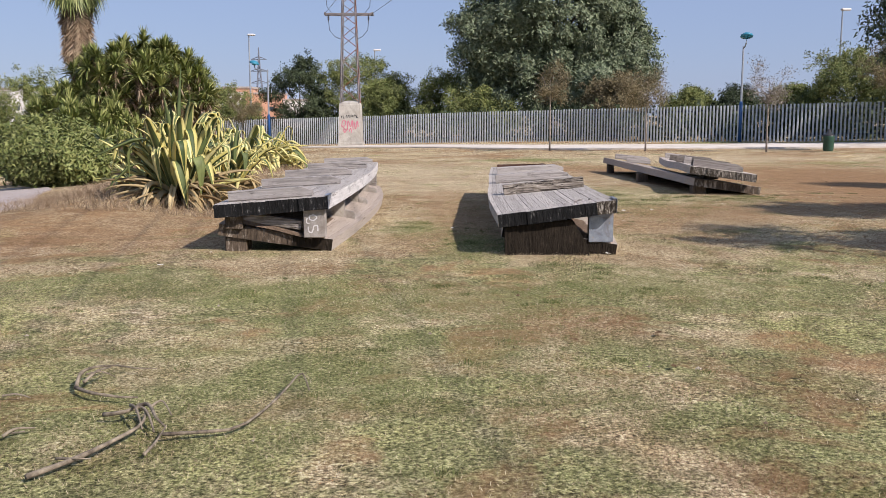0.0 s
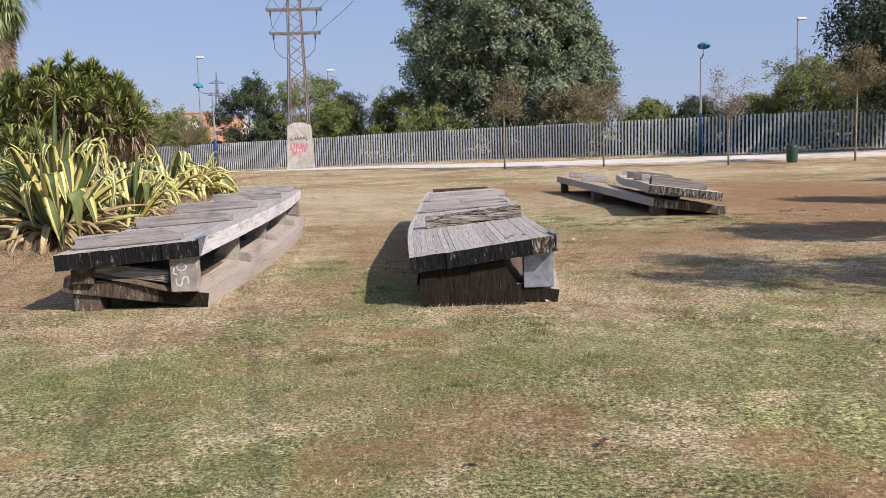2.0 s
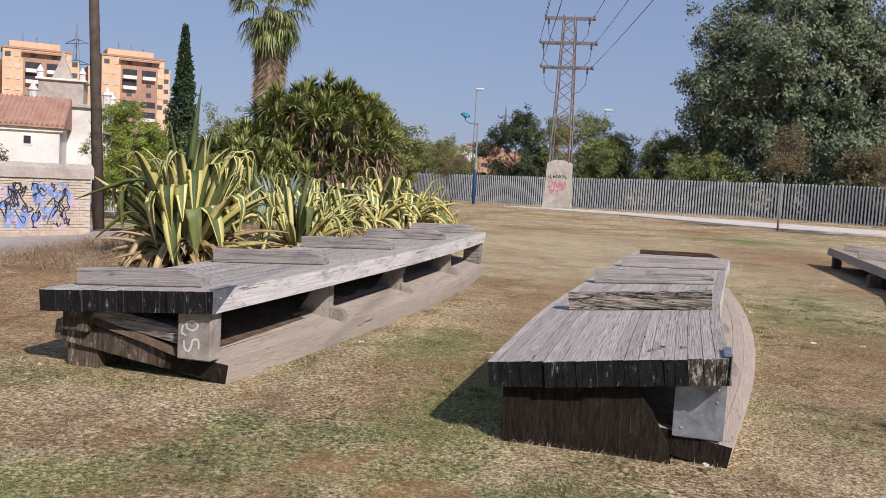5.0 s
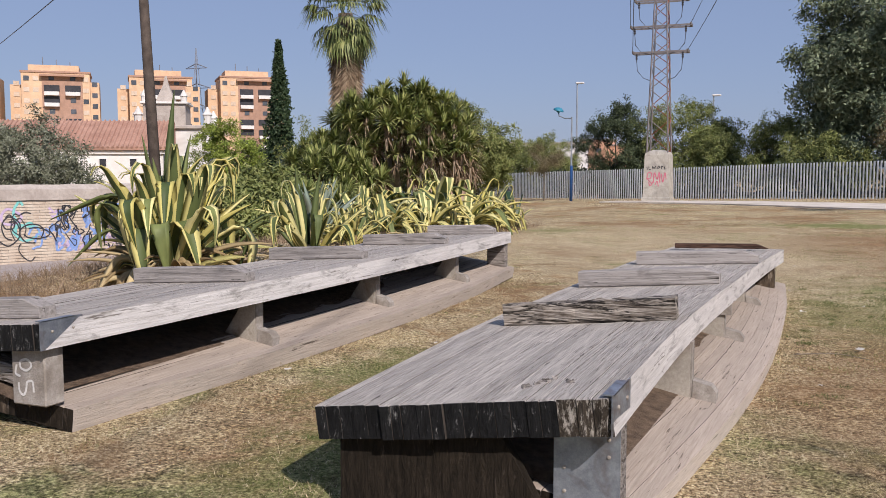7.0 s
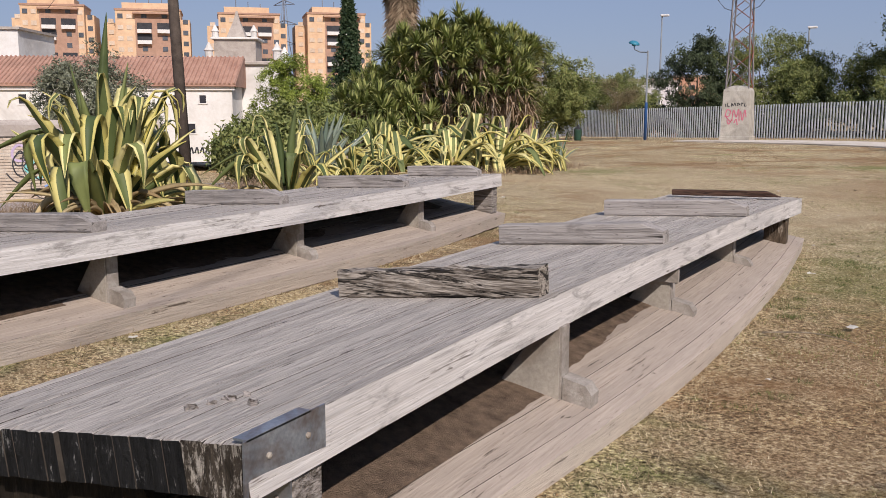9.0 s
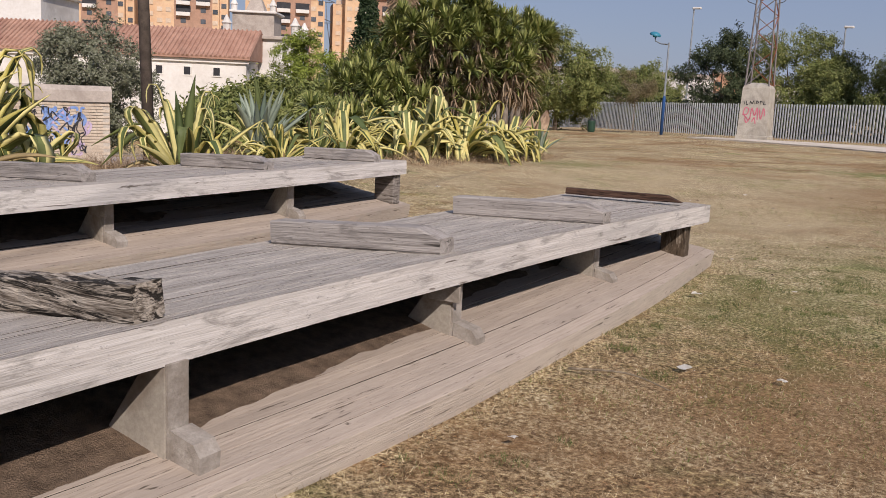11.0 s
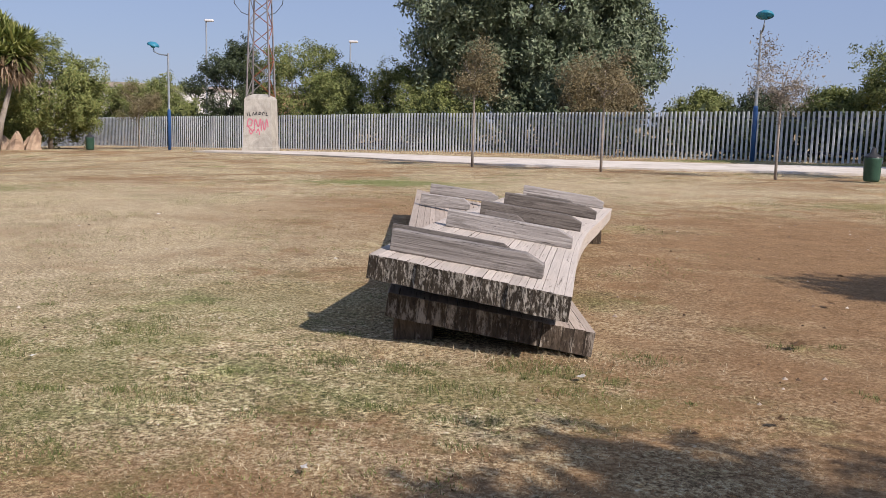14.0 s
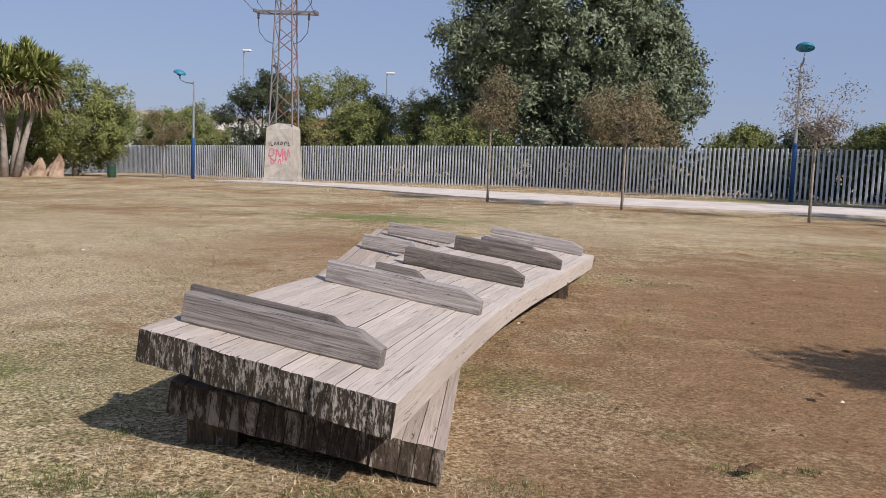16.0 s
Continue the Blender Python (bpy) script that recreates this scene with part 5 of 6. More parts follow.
# ---- fence ----
def fence(line, label):
    root = empty("fence", (5, 57, 0), label, "fence", "slat fences")
    pts = [spline(line, k / 400) for k in range(401)]
    cum = [0.0]
    for a, b in zip(pts, pts[1:]):
        cum.append(cum[-1] + (b - a).length)

    def along(s):
        k = max(0, min(399, int(np.searchsorted(cum, s)) - 1))
        u = (s - cum[k]) / max(1e-6, cum[k + 1] - cum[k])
        return pts[k].lerp(pts[k + 1], u), (pts[k + 1] - pts[k]).normalized()

    bm = bmesh.new()
    outline = [(-0.046, 0.0), (-0.032, -0.03), (0.032, -0.03), (0.046, 0.0), (0.046, 0.004), (0.028, -0.024), (-0.028, -0.024), (-0.046, 0.004)]
    low = [bm.verts.new((x, y, 0)) for x, y in outline]
    high = [bm.verts.new((x, y, 1.94)) for x, y in outline]
    for k in range(8):
        bm.faces.new((low[k], low[(k + 1) % 8], high[(k + 1) % 8], high[k]))
    bm.faces.new(high)
    me = bpy.data.meshes.new("slat")
    bm.to_mesh(me)
    bm.free()
    me.materials.append(M["slat"])
    s, step = 0.3, 0.187
    r = random.Random(4)
    shape, sides = np.array([v.co[:] for v in me.vertices]), [tuple(f.vertices) for f in me.polygons]
    far, near = [], 0
    while s < cum[-1] - 0.3:
        p, d = along(s)
        z = gz(p.x, p.y) - 0.03 + r.uniform(-0.015, 0.015)
        m = Matrix.Translation((p.x - 5, p.y - 57, z)) @ Matrix.Rotation(math.atan2(d.y, d.x) + r.uniform(-0.03, 0.03), 4, "Z")
        if -14.0 < p.x < 30.0 and near < 300:
            place("slat", me, root, m)
            near += 1
        else:
            far.append((shape @ np.array(m.to_3x3()).T + np.array(m.translation), sides))
        s += step
    if far:
        v, f = joined(far)
        place("far_slats", mesh_data("far_slats", v, f, M["slat"]), root, label="continuing row of galvanised slats")["kind"] = "stuff"
    for h in (0.35, 1.65):
        bm = bmesh.new()
        row = []
        for k in range(0, int(cum[-1]), 2):
            p, d = along(k)
            row.append((p.x - 5 - d.y * 0.03, p.y - 57 + d.x * 0.03, gz(p.x, p.y) + h))
        tube(bm, row, 0.03, 4)
        part("rail", bm, M["dark_metal"], root)


fence([(-34, 84, 0), (-25, 77, 0), (-16, 70, 0), (-6, 63.8, 0), (5, 57.0, 0), (13, 50.6, 0), (20, 46.6, 0), (29, 45.0, 0), (48, 47, 0)], "tall galvanised slat fence along the path")
fence([(-54, 58.5, 0), (-45, 62.6, 0), (-37, 65.0, 0), (-30, 66.4, 0), (-25, 67.8, 0)], "galvanised slat fence in the hollow behind the farm building")


# ---- pylon on its plinth ----
PX, PY = -5.75, 56.4
PZ = -0.17
plinth = empty("pylon_plinth", (PX, PY, PZ), "grey concrete plinth with pink graffiti at the path's edge", "plinth")
bm = bmesh.new()
lathe(bm, [(1.06, -0.3), (1.06, 0.12), (1.0, 0.14)], 4, Matrix.Rotation(math.pi / 4, 4, "Z"))
part("footing", bm, M["concrete"], plinth)
bm = bmesh.new()
lathe(bm, [(0.99, 0.14), (0.9, 2.4), (0.82, 2.52), (0.35, 2.66)], 4, Matrix.Rotation(math.pi / 4, 4, "Z"))
part("block", bm, M["concrete"], plinth)
FACE = Matrix.Translation((0, -0.715, 0)) @ Matrix.Rotation(-0.028, 4, "X")
strokes("graffiti", plinth, [[(-0.5, 1.1), (-0.42, 1.45), (-0.25, 1.4), (-0.3, 1.15), (-0.45, 1.12), (-0.2, 0.85)], [(-0.15, 0.9), (-0.1, 1.45), (0.05, 1.1), (0.15, 1.48), (0.2, 0.9)], [(0.25, 1.4), (0.35, 0.95), (0.45, 1.45), (0.52, 1.1)],
                             [(-0.4, 0.95), (-0.3, 0.75), (-0.15, 1.0)], [(-0.05, 0.8), (0.05, 1.0), (0.12, 0.72)]], 0.05, M["spray_pink"], FACE, "pink sprayed scrawl")
strokes("graffiti", plinth, [[(-0.5, 1.75), (-0.48, 1.6)], [(-0.4, 1.78), (-0.38, 1.62), (-0.3, 1.62)], [(-0.22, 1.62), (-0.2, 1.78), (-0.12, 1.66), (-0.05, 1.8), (-0.02, 1.64)], [(0.06, 1.66), (0.1, 1.8), (0.18, 1.72), (0.06, 1.68)], [(0.26, 1.64), (0.27, 1.8), (0.36, 1.74)], [(0.44, 1.78), (0.42, 1.64), (0.52, 1.66)]],
        0.035, M["spray_black"], FACE, "black sprayed scrawl")
pylon = empty("power_pylon", (PX, PY, PZ + 2.5), "grey and rust lattice power pylon with three cross arms", "pylon")


def half(z):
    return 0.56 - 0.03 * z


SIGN = ((-1, -1), (1, -1), (1, 1), (-1, 1))
TOPZ = 8.15
for sx, sy in SIGN:
    bm = bmesh.new()
    tube(bm, [(sx * half(0), sy * half(0), -0.2), (sx * half(TOPZ), sy * half(TOPZ), TOPZ)], [0.045, 0.035], 4)
    part("leg", bm, M["lattice"], pylon)
levels = [0, 0.95, 1.8, 2.6, 3.35, 4.05, 4.7, 5.3, 5.9, 6.5, 7.1, 7.7, 8.1]
for i, (z0, z1) in enumerate(zip(levels, levels[1:])):
    for k in range(4):
        a, b = SIGN[k], SIGN[(k + 1) % 4]
        if (i + k) % 2:
            a, b = b, a
        bm = bmesh.new()
        tube(bm, [(a[0] * half(z0), a[1] * half(z0), z0), (b[0] * half(z1), b[1] * half(z1), z1)], 0.022, 4)
        part("brace", bm, M["lattice"] if k in (0, 3) else M["rust"], pylon)
for z, w in ((5.3, 1.42), (6.65, 1.55), (8.0, 1.35)):
    bm = bmesh.new()
    for sy in (-1, 1):
        box(bm, -w, w, sy * half(z) - 0.03, sy * half(z) + 0.03, z - 0.045, z + 0.045)
    for sx in (-1, 1):
        box(bm, sx * w - 0.04, sx * w + 0.04, -half(z), half(z), z - 0.04, z + 0.1)
    arm = part("cross_arm", bm, M["lattice"], pylon)
    for sx in (-1, 1):
        bm = bmesh.new()
        lathe(bm, [(0.03, 0), (0.07, -0.05), (0.03, -0.1), (0.07, -0.15), (0.03, -0.2), (0.07, -0.25), (0.03, -0.34)], 8, Matrix.Translation((sx * (w - 0.22), -half(z), z - 0.05)))
        part("insulator", bm, M["wire"], arm)
        bm = bmesh.new()
        tube(bm, [(sx * (w - 0.22), -half(z), z - 0.38), (sx * (w - 0.27), -half(z), z - 0.95), (sx * (w - 0.6), -half(z), z - 1.35), (sx * 0.42, -half(z), z - 1.5)], 0.018, 5)
        part("jumper_cable", bm, M["wire"], arm)
for x0, z0 in ((1.42, 5.3), (1.55, 6.65), (1.35, 8.0), (-1.42, 5.3), (-1.55, 6.65), (-1.35, 8.0)):
    a = Vector((PX + x0, PY - 0.4, PZ + 2.5 + z0))
    b = a + Vector((11.7, -58.9, -0.2))
    cab = empty("power_line", a, "thin black overhead power line leaving the pylon", "cable", "power lines")
    bm = bmesh.new()
    tube(bm, [(b - a) * (i / 16) + Vector((0, 0, -1.6 * (i / 16) * (1 - i / 16))) for i in range(17)], 0.014, 4)
    part("wire", bm, M["wire"], cab)


# ---- street lamps, poles, bins ----
def park_lamp(loc, height, yaw, group="park lamps"):
    x, y = loc
    root = empty("street_lamp", (x, y, gz(x, y)), "park lamp with a blue pole foot and domed teal shade", "street lamp", group)
    bm = bmesh.new()
    lathe(bm, [(0.09, 0), (0.09, 2.0), (0.07, 2.1)], 10)
    part("pole_foot", bm, M["blue"], root, "blue painted pole foot", True)
    bm = bmesh.new()
    tube(bm, [(0, 0, 2.05), (0, 0, height - 0.35)], [0.06, 0.045], 10)
    part("pole", bm, M["pole_grey"], root)
    a = Vector((math.cos(yaw), math.sin(yaw), 0))
    bm = bmesh.new()
    tube(bm, [(0, 0, height - 0.45), a * 0.55 + Vector((0, 0, height - 0.4)), a * 0.95 + Vector((0, 0, height - 0.25)), a * 1.0 + Vector((0, 0, height + 0.02))], 0.035, 8)
    part("arm", bm, M["pole_grey"], root)
    bm = bmesh.new()
    lathe(bm, [(0.1, -0.1), (0.12, -0.02), (0.3, -0.01), (0.32, 0.02), (0.28, 0.1), (0.17, 0.17), (0.04, 0.2)], 20, Matrix.Translation(a * 1.0 + Vector((0, 0, height + 0.05))) @ Matrix.Rotation(-0.3, 4, Vector((-a.y, a.x, 0))))
    part("shade", bm, M["teal"], root, "domed teal shade", True)


park_lamp((15.4, 47.9), 5.25, -1.75)
park_lamp((-11.35, 59.4), 5.3, 2.75)


def tall_lamp(loc, height):
    x, y = loc
    root = empty("street_lamp", (x, y, gz(x, y)), "distant tall grey street lamp", "street lamp", "distant street lamps")
    bm = bmesh.new()
    tube(bm, [(0, 0, 0), (0, 0, height)], [0.11, 0.06], 8)
    part("pole", bm, M["pole_grey"], root)
    bm = bmesh.new()
    box(bm, -0.12, 0.62, -0.18, 0.18, height - 0.06, height + 0.12, 0.05)
    part("head", bm, M["white_panel"], root)


for x, y, h in ((-18.7, 89.0, 10.0), (-6.8, 90.5, 8.4), (31.5, 74.0, 9.3)):
    tall_lamp((x, y), h)


def litter_bin(loc, group="litter bins"):
    x, y = loc
    root = empty("litter_bin", (x, y, gz(x, y)), "dark green litter bin with a black liner", "litter bin", group)
    bm = bmesh.new()
    lathe(bm, [(0.17, 0.03), (0.2, 0.1), (0.215, 0.6), (0.225, 0.64), (0.2, 0.64), (0.18, 0.2)], 16)
    part("body", bm, M["bin"], root, smooth=True)
    bm = bmesh.new()
    lathe(bm, [(0.2, 0.58), (0.23, 0.65), (0.2, 0.68), (0.08, 0.76), (0.05, 0.88), (0.02, 0.9)], 12)
    part("liner", bm, M["black_bag"], root, "black plastic liner", True)


litter_bin((15.2, 36.3))
litter_bin((-14.3, 56.5))

# telegraph pole with its wire
tp = empty("telegraph_pole", (-12.85, 25.0, gz(-12.85, 25.0)), "leaning dark wooden telegraph pole behind the wall", "pole")
bm = bmesh.new()
tube(bm, [(0, 0, -0.3), (-0.32, 0.12, 4.0), (-0.75, 0.3, 9.6)], [0.145, 0.13, 0.1], 10)
part("shaft", bm, M["pole_wood"], tp, smooth=True)
tw = empty("overhead_cable", (-13.5, 25.25, 7.5), "black cable slung from the telegraph pole", "cable")
bm = bmesh.new()
a, b = Vector((0, 0, 0)), Vector((-57.5, 42.4, 2.8))
tube(bm, [a.lerp(b, i / 12) + Vector((0, 0, -0.5 * (i / 12) * (1 - i / 12))) for i in range(13)], 0.02, 5)
part("wire", bm, M["wire"], tw)

# pointed stumps
for i, (x, y, h, lx) in enumerate(((-18.8, 56.9, 0.75, -0.15), (-18.1, 56.6, 0.95, 0.1), (-17.3, 56.8, 1.15, 0.2), (-17.8, 57.3, 0.7, 0.0))):
    st = empty("tree_stump", (x, y, gz(x, y) - 0.05), "pale pointed remains of a felled trunk", "stump", "stumps")
    bm = bmesh.new()
    r = random.Random(i)
    tube(bm, [(0, 0, -0.1), (0.02, 0, 0.25), (lx * 0.6, 0.05, h * 0.65), (lx, 0, h)], [0.45, 0.36, 0.26, 0.05], 9)
    for v in bm.verts:
        v.co += Vector((r.uniform(-1, 1), r.uniform(-1, 1), r.uniform(-0.6, 0.6))) * 0.05
    part("trunk", bm, M["stump"], st)


# ---- brick wall with graffiti ----
def brick_wall():
    a, b = Vector((-11.6, 22.8, 0)), Vector((-16.2, 15.4, 0))
    d = (b - a).normalized()
    L = (b - a).length
    ang = math.atan2(d.y, d.x)
    z0 = gz(-13.5, 19) - 0.08
    h = 1.15 - z0
    root = tagged(new("wall_brick"), "old pale brick wall with a plastered coping and graffiti", "wall", kind="structure")
    root.matrix_basis = Matrix.Translation((a.x, a.y, z0)) @ Matrix.Rotation(ang, 4, "Z")
    bm = bmesh.new()
    box(bm, 0, L, -0.19, 0.19, 0, h - 0.3)
    part("core", bm, M["mortar"], root)
    bm = bmesh.new()
    n = 30
    prof = [(-0.25, -0.3), (-0.25, -0.08), (-0.12, 0.02), (0.12, 0.02), (0.25, -0.08), (0.25, -0.3)]
    rings = [[bm.verts.new((L * k / n - 0.05, y, h + z + 0.02 * noise.noise((k * 0.7, y, 3)))) for y, z in prof] for k in range(n + 1)]
    for r0, r1 in zip(rings, rings[1:]):
        for k in range(6):
            bm.faces.new((r0[k], r0[(k + 1) % 6], r1[(k + 1) % 6], r1[k]))
    bm.faces.new(rings[0][::-1])
    bm.faces.new(rings[-1])
    bmesh.ops.recalc_face_normals(bm, faces=bm.faces)
    part("coping", bm, M["coping"], root)
    m = Matrix.Translation((0, 0.212, 0))
    gr = random.Random(21)
    loops = []
    for k in range(120):
        near = k < 85
        if near:
            px, pz = gr.uniform(0.45, 1.75), gr.uniform(0.5, 1.35)
            walk_line = [(px, pz)]
            for q in range(gr.randint(3, 6)):
                px, pz = px + gr.uniform(-0.09, 0.12), min(1.4, max(0.45, pz + gr.choice((-1, 1)) * gr.uniform(0.04, 0.16)))
                walk_line.append((px, pz))
            loops.append(walk_line)
            continue
        cx, cz = gr.uniform(1.9, 6.4), gr.uniform(0.5, 1.3)
        rx, rz = gr.uniform(0.1, 0.26), gr.uniform(0.12, 0.3)
        a0, turn = gr.uniform(0, 6.28), gr.uniform(2.5, 7.0)
        loops.append([(cx + rx * math.cos(a0 + turn * q / 7), cz + rz * math.sin(a0 + turn * q / 7) * (1 + 0.3 * gr.uniform(-1, 1))) for q in range(8)])
    for k, ln in enumerate(loops):
        mat, w, y = ((M["spray_black"], 0.02, 0.215), (M["spray_blue"], 0.04, 0.2125), (M["spray_black"], 0.026, 0.2155), (M["spray_blue"] if k < 85 else M["spray_teal"], 0.05, 0.2095), (M["spray_violet"], 0.05, 0.2085))[k % 5]
        strokes("graffiti", root, [ln], w, mat, Matrix.Translation((0, y + 0.00002 * k, 0)), "looping sprayed graffiti stroke")
    me = {}
    for w in (0.24, 0.115):
        bm = bmesh.new()
        box(bm, 0, w, -0.02, 0.02, 0, 0.05, 0.006)
        q = bpy.data.meshes.new("brick")
        bm.to_mesh(q)
        bm.free()
        q.materials.append(M["brick"])
        me[w] = q
    r = random.Random(8)
    verts, faces = [], []
    count = 0
    row = 0
    z = 0.02
    while z < h - 0.36:
        x = 0.0 if row % 2 else 0.125
        while x < L - 0.25:
            y = 0.185 + r.uniform(-0.004, 0.006)
            if 0.7 < z < 1.3 and x < 4.2 and count < 290:
                place("brick", me[0.24], root, Matrix.Translation((x, y, z)))
                count += 1
            else:
                k = len(verts)
                verts += [(x + i * 0.24, y + j * 0.02, z + l * 0.05) for i in (0, 1) for j in (-1, 1) for l in (0, 1)]
                faces += [tuple(k + i for i in q) for q in ((0, 1, 3, 2), (4, 6, 7, 5), (0, 4, 5, 1), (2, 3, 7, 6), (1, 5, 7, 3))]
            x += 0.25
        z += 0.062
        row += 1
    place("brick_courses", mesh_data("brick_courses", verts, faces, M["brick"]), root)["kind"] = "stuff"
    bm = bmesh.new()
    k = 0
    while 0.02 + k * 0.062 < h - 0.36:
        box(bm, -0.012, 0.0, -0.18, 0.18, 0.02 + k * 0.062, 0.07 + k * 0.062)
        k += 1
    part("end_bricks", bm, M["brick"], root)["kind"] = "stuff"


# ---- white farm building ----
def white_building():
    a = Vector((-37.7, 55.0, 0))
    b = Vector((-53.1, 45.4, 0))
    d = (b - a).normalized()
    ang = math.atan2(d.y, d.x)
    z0 = -2.2
    root = empty("farm_building", (a.x, a.y, z0), "long whitewashed building with a terracotta roof and a small belfry", "building")
    root.rotation_euler[2] = ang
    L, H, D = 34.0, 5.0, -7.5
    bm = bmesh.new()
    box(bm, 0, L, D, 0, 0, H)
    part("wall", bm, M["whitewash"], root)
    bm = bmesh.new()
    pr = [(0.35, H - 0.08), (0.35, H + 0.1), (D / 2, H + 2.0), (D - 0.35, H + 0.1), (D - 0.35, H - 0.08)]
    r0 = [bm.verts.new((-0.3, y, z)) for y, z in pr]
    r1 = [bm.verts.new((L + 0.3, y, z)) for y, z in pr]
    for k in range(5):
        bm.faces.new((r0[k], r0[(k + 1) % 5], r1[(k + 1) % 5], r1[k]))
    bm.faces.new(r0)
    bm.faces.new(r1)
    bmesh.ops.recalc_face_normals(bm, faces=bm.faces)
    roof = part("roof", bm, M["tile"], root)
    bm = bmesh.new()
    x = -0.2
    while x < L + 0.2:
        tube(bm, [(x, 0.4, H + 0.1), (x, D / 2, H + 2.03)], 0.075, 6)
        x += 0.3
    part("roof_tiles", bm, M["tile"], roof)["kind"] = "stuff"
    bm = bmesh.new()
    box(bm, -0.2, L, 0.003, 0.16, H - 0.32, H - 0.1)
    part("cornice", bm, M["whitewash"], root)
    for i, (x, z, w, h) in enumerate(((1.9, 4.1, 0.42, 0.5), (3.8, 4.1, 0.42, 0.5), (5.6, 4.1, 0.42, 0.5), (8.1, 4.1, 0.42, 0.5), (10.6, 4.1, 0.42, 0.5), (13.4, 4.1, 0.5, 0.6), (16.4, 4.1, 0.45, 0.55), (19.5, 4.1, 0.45, 0.55), (2.9, 2.2, 0.9, 0.62))):
        bm = bmesh.new()
        box(bm, x - w / 2, x + w / 2, -0.02, 0.012, z - h / 2, z + h / 2)
        win = part("window", bm, M["dark"], root)
        bm = bmesh.new()
        for q in ((x - w / 2 - 0.07, x - w / 2, z - h / 2, z + h / 2), (x + w / 2, x + w / 2 + 0.07, z - h / 2, z + h / 2), (x - w / 2 - 0.07, x + w / 2 + 0.07, z + h / 2, z + h / 2 + 0.07), (x - w / 2 - 0.1, x + w / 2 + 0.1, z - h / 2 - 0.08, z - h / 2)):
            box(bm, q[0], q[1], 0.002, 0.05, q[2], q[3])
        part("window_frame", bm, M["whitewash"], win)
    strokes("graffiti", root, [[(1.6 + 0.35 * k, 0.55), (1.7 + 0.35 * k, 0.95), (1.85 + 0.35 * k, 0.6)] for k in range(6)], 0.1, M["spray_black"], Matrix.Translation((0, 0.03, 0)), "black sprayed scrawl")
    # end tower with belfry
    tower = part("tower_wall", box(bmesh.new(), -2.6, 2.3, -9.2, -4.2, 0, 6.5), M["whitewash"], root)
    part("tower_ledge", box(bmesh.new(), -2.85, 2.55, -9.45, -3.95, 6.5, 6.75, 0.04), M["coping"], tower)
    for q in ((-2.5, -4.3), (-2.5, -9.1), (2.2, -9.1), (2.2, -4.3)):
        bm = bmesh.new()
        lathe(bm, [(0.28, 6.85), (0.28, 7.4), (0.36, 7.5), (0.22, 7.7), (0.05, 8.05)], 8, Matrix.Translation((q[0], q[1], 0)))
        part("pinnacle", bm, M["whitewash"], tower)
    part("belfry", box(bmesh.new(), -0.9, 2.0, -8.4, -5.2, 6.75, 8.3), M["coping"], root)
    bel = part("belfry_ledge", box(bmesh.new(), -1.1, 2.2, -8.6, -5.0, 8.3, 8.45, 0.03), M["whitewash"], root)
    bm = bmesh.new()
    lathe(bm, [(1.0, 8.4), (0.75, 8.9), (0.3, 9.7), (0.08, 10.4)], 4, Matrix.Translation((0.6, -6.8, 0)) @ Matrix.Rotation(math.pi / 4, 4, "Z"))
    part("spire", bm, M["coping"], root)
    for q in (-0.8, 1.9):
        bm = bmesh.new()
        lathe(bm, [(0.22, 8.4), (0.22, 8.8), (0.28, 8.85), (0.04, 9.3)], 8, Matrix.Translation((q, -5.3, 0)))
        part("pinnacle", bm, M["whitewash"], bel)
    annex = empty("annex", (-58.5, 58.5, -2), "plain white taller block behind the long roof", "building")
    annex.rotation_euler[2] = ang
    part("wall", box(bmesh.new(), 3, 14, -8, 0, 0, 9.4), M["whitewash"], annex)
    part("roof", box(bmesh.new(), 2.8, 14.2, -8.2, 0.2, 9.4, 9.6), M["coping"], annex)


white_building()


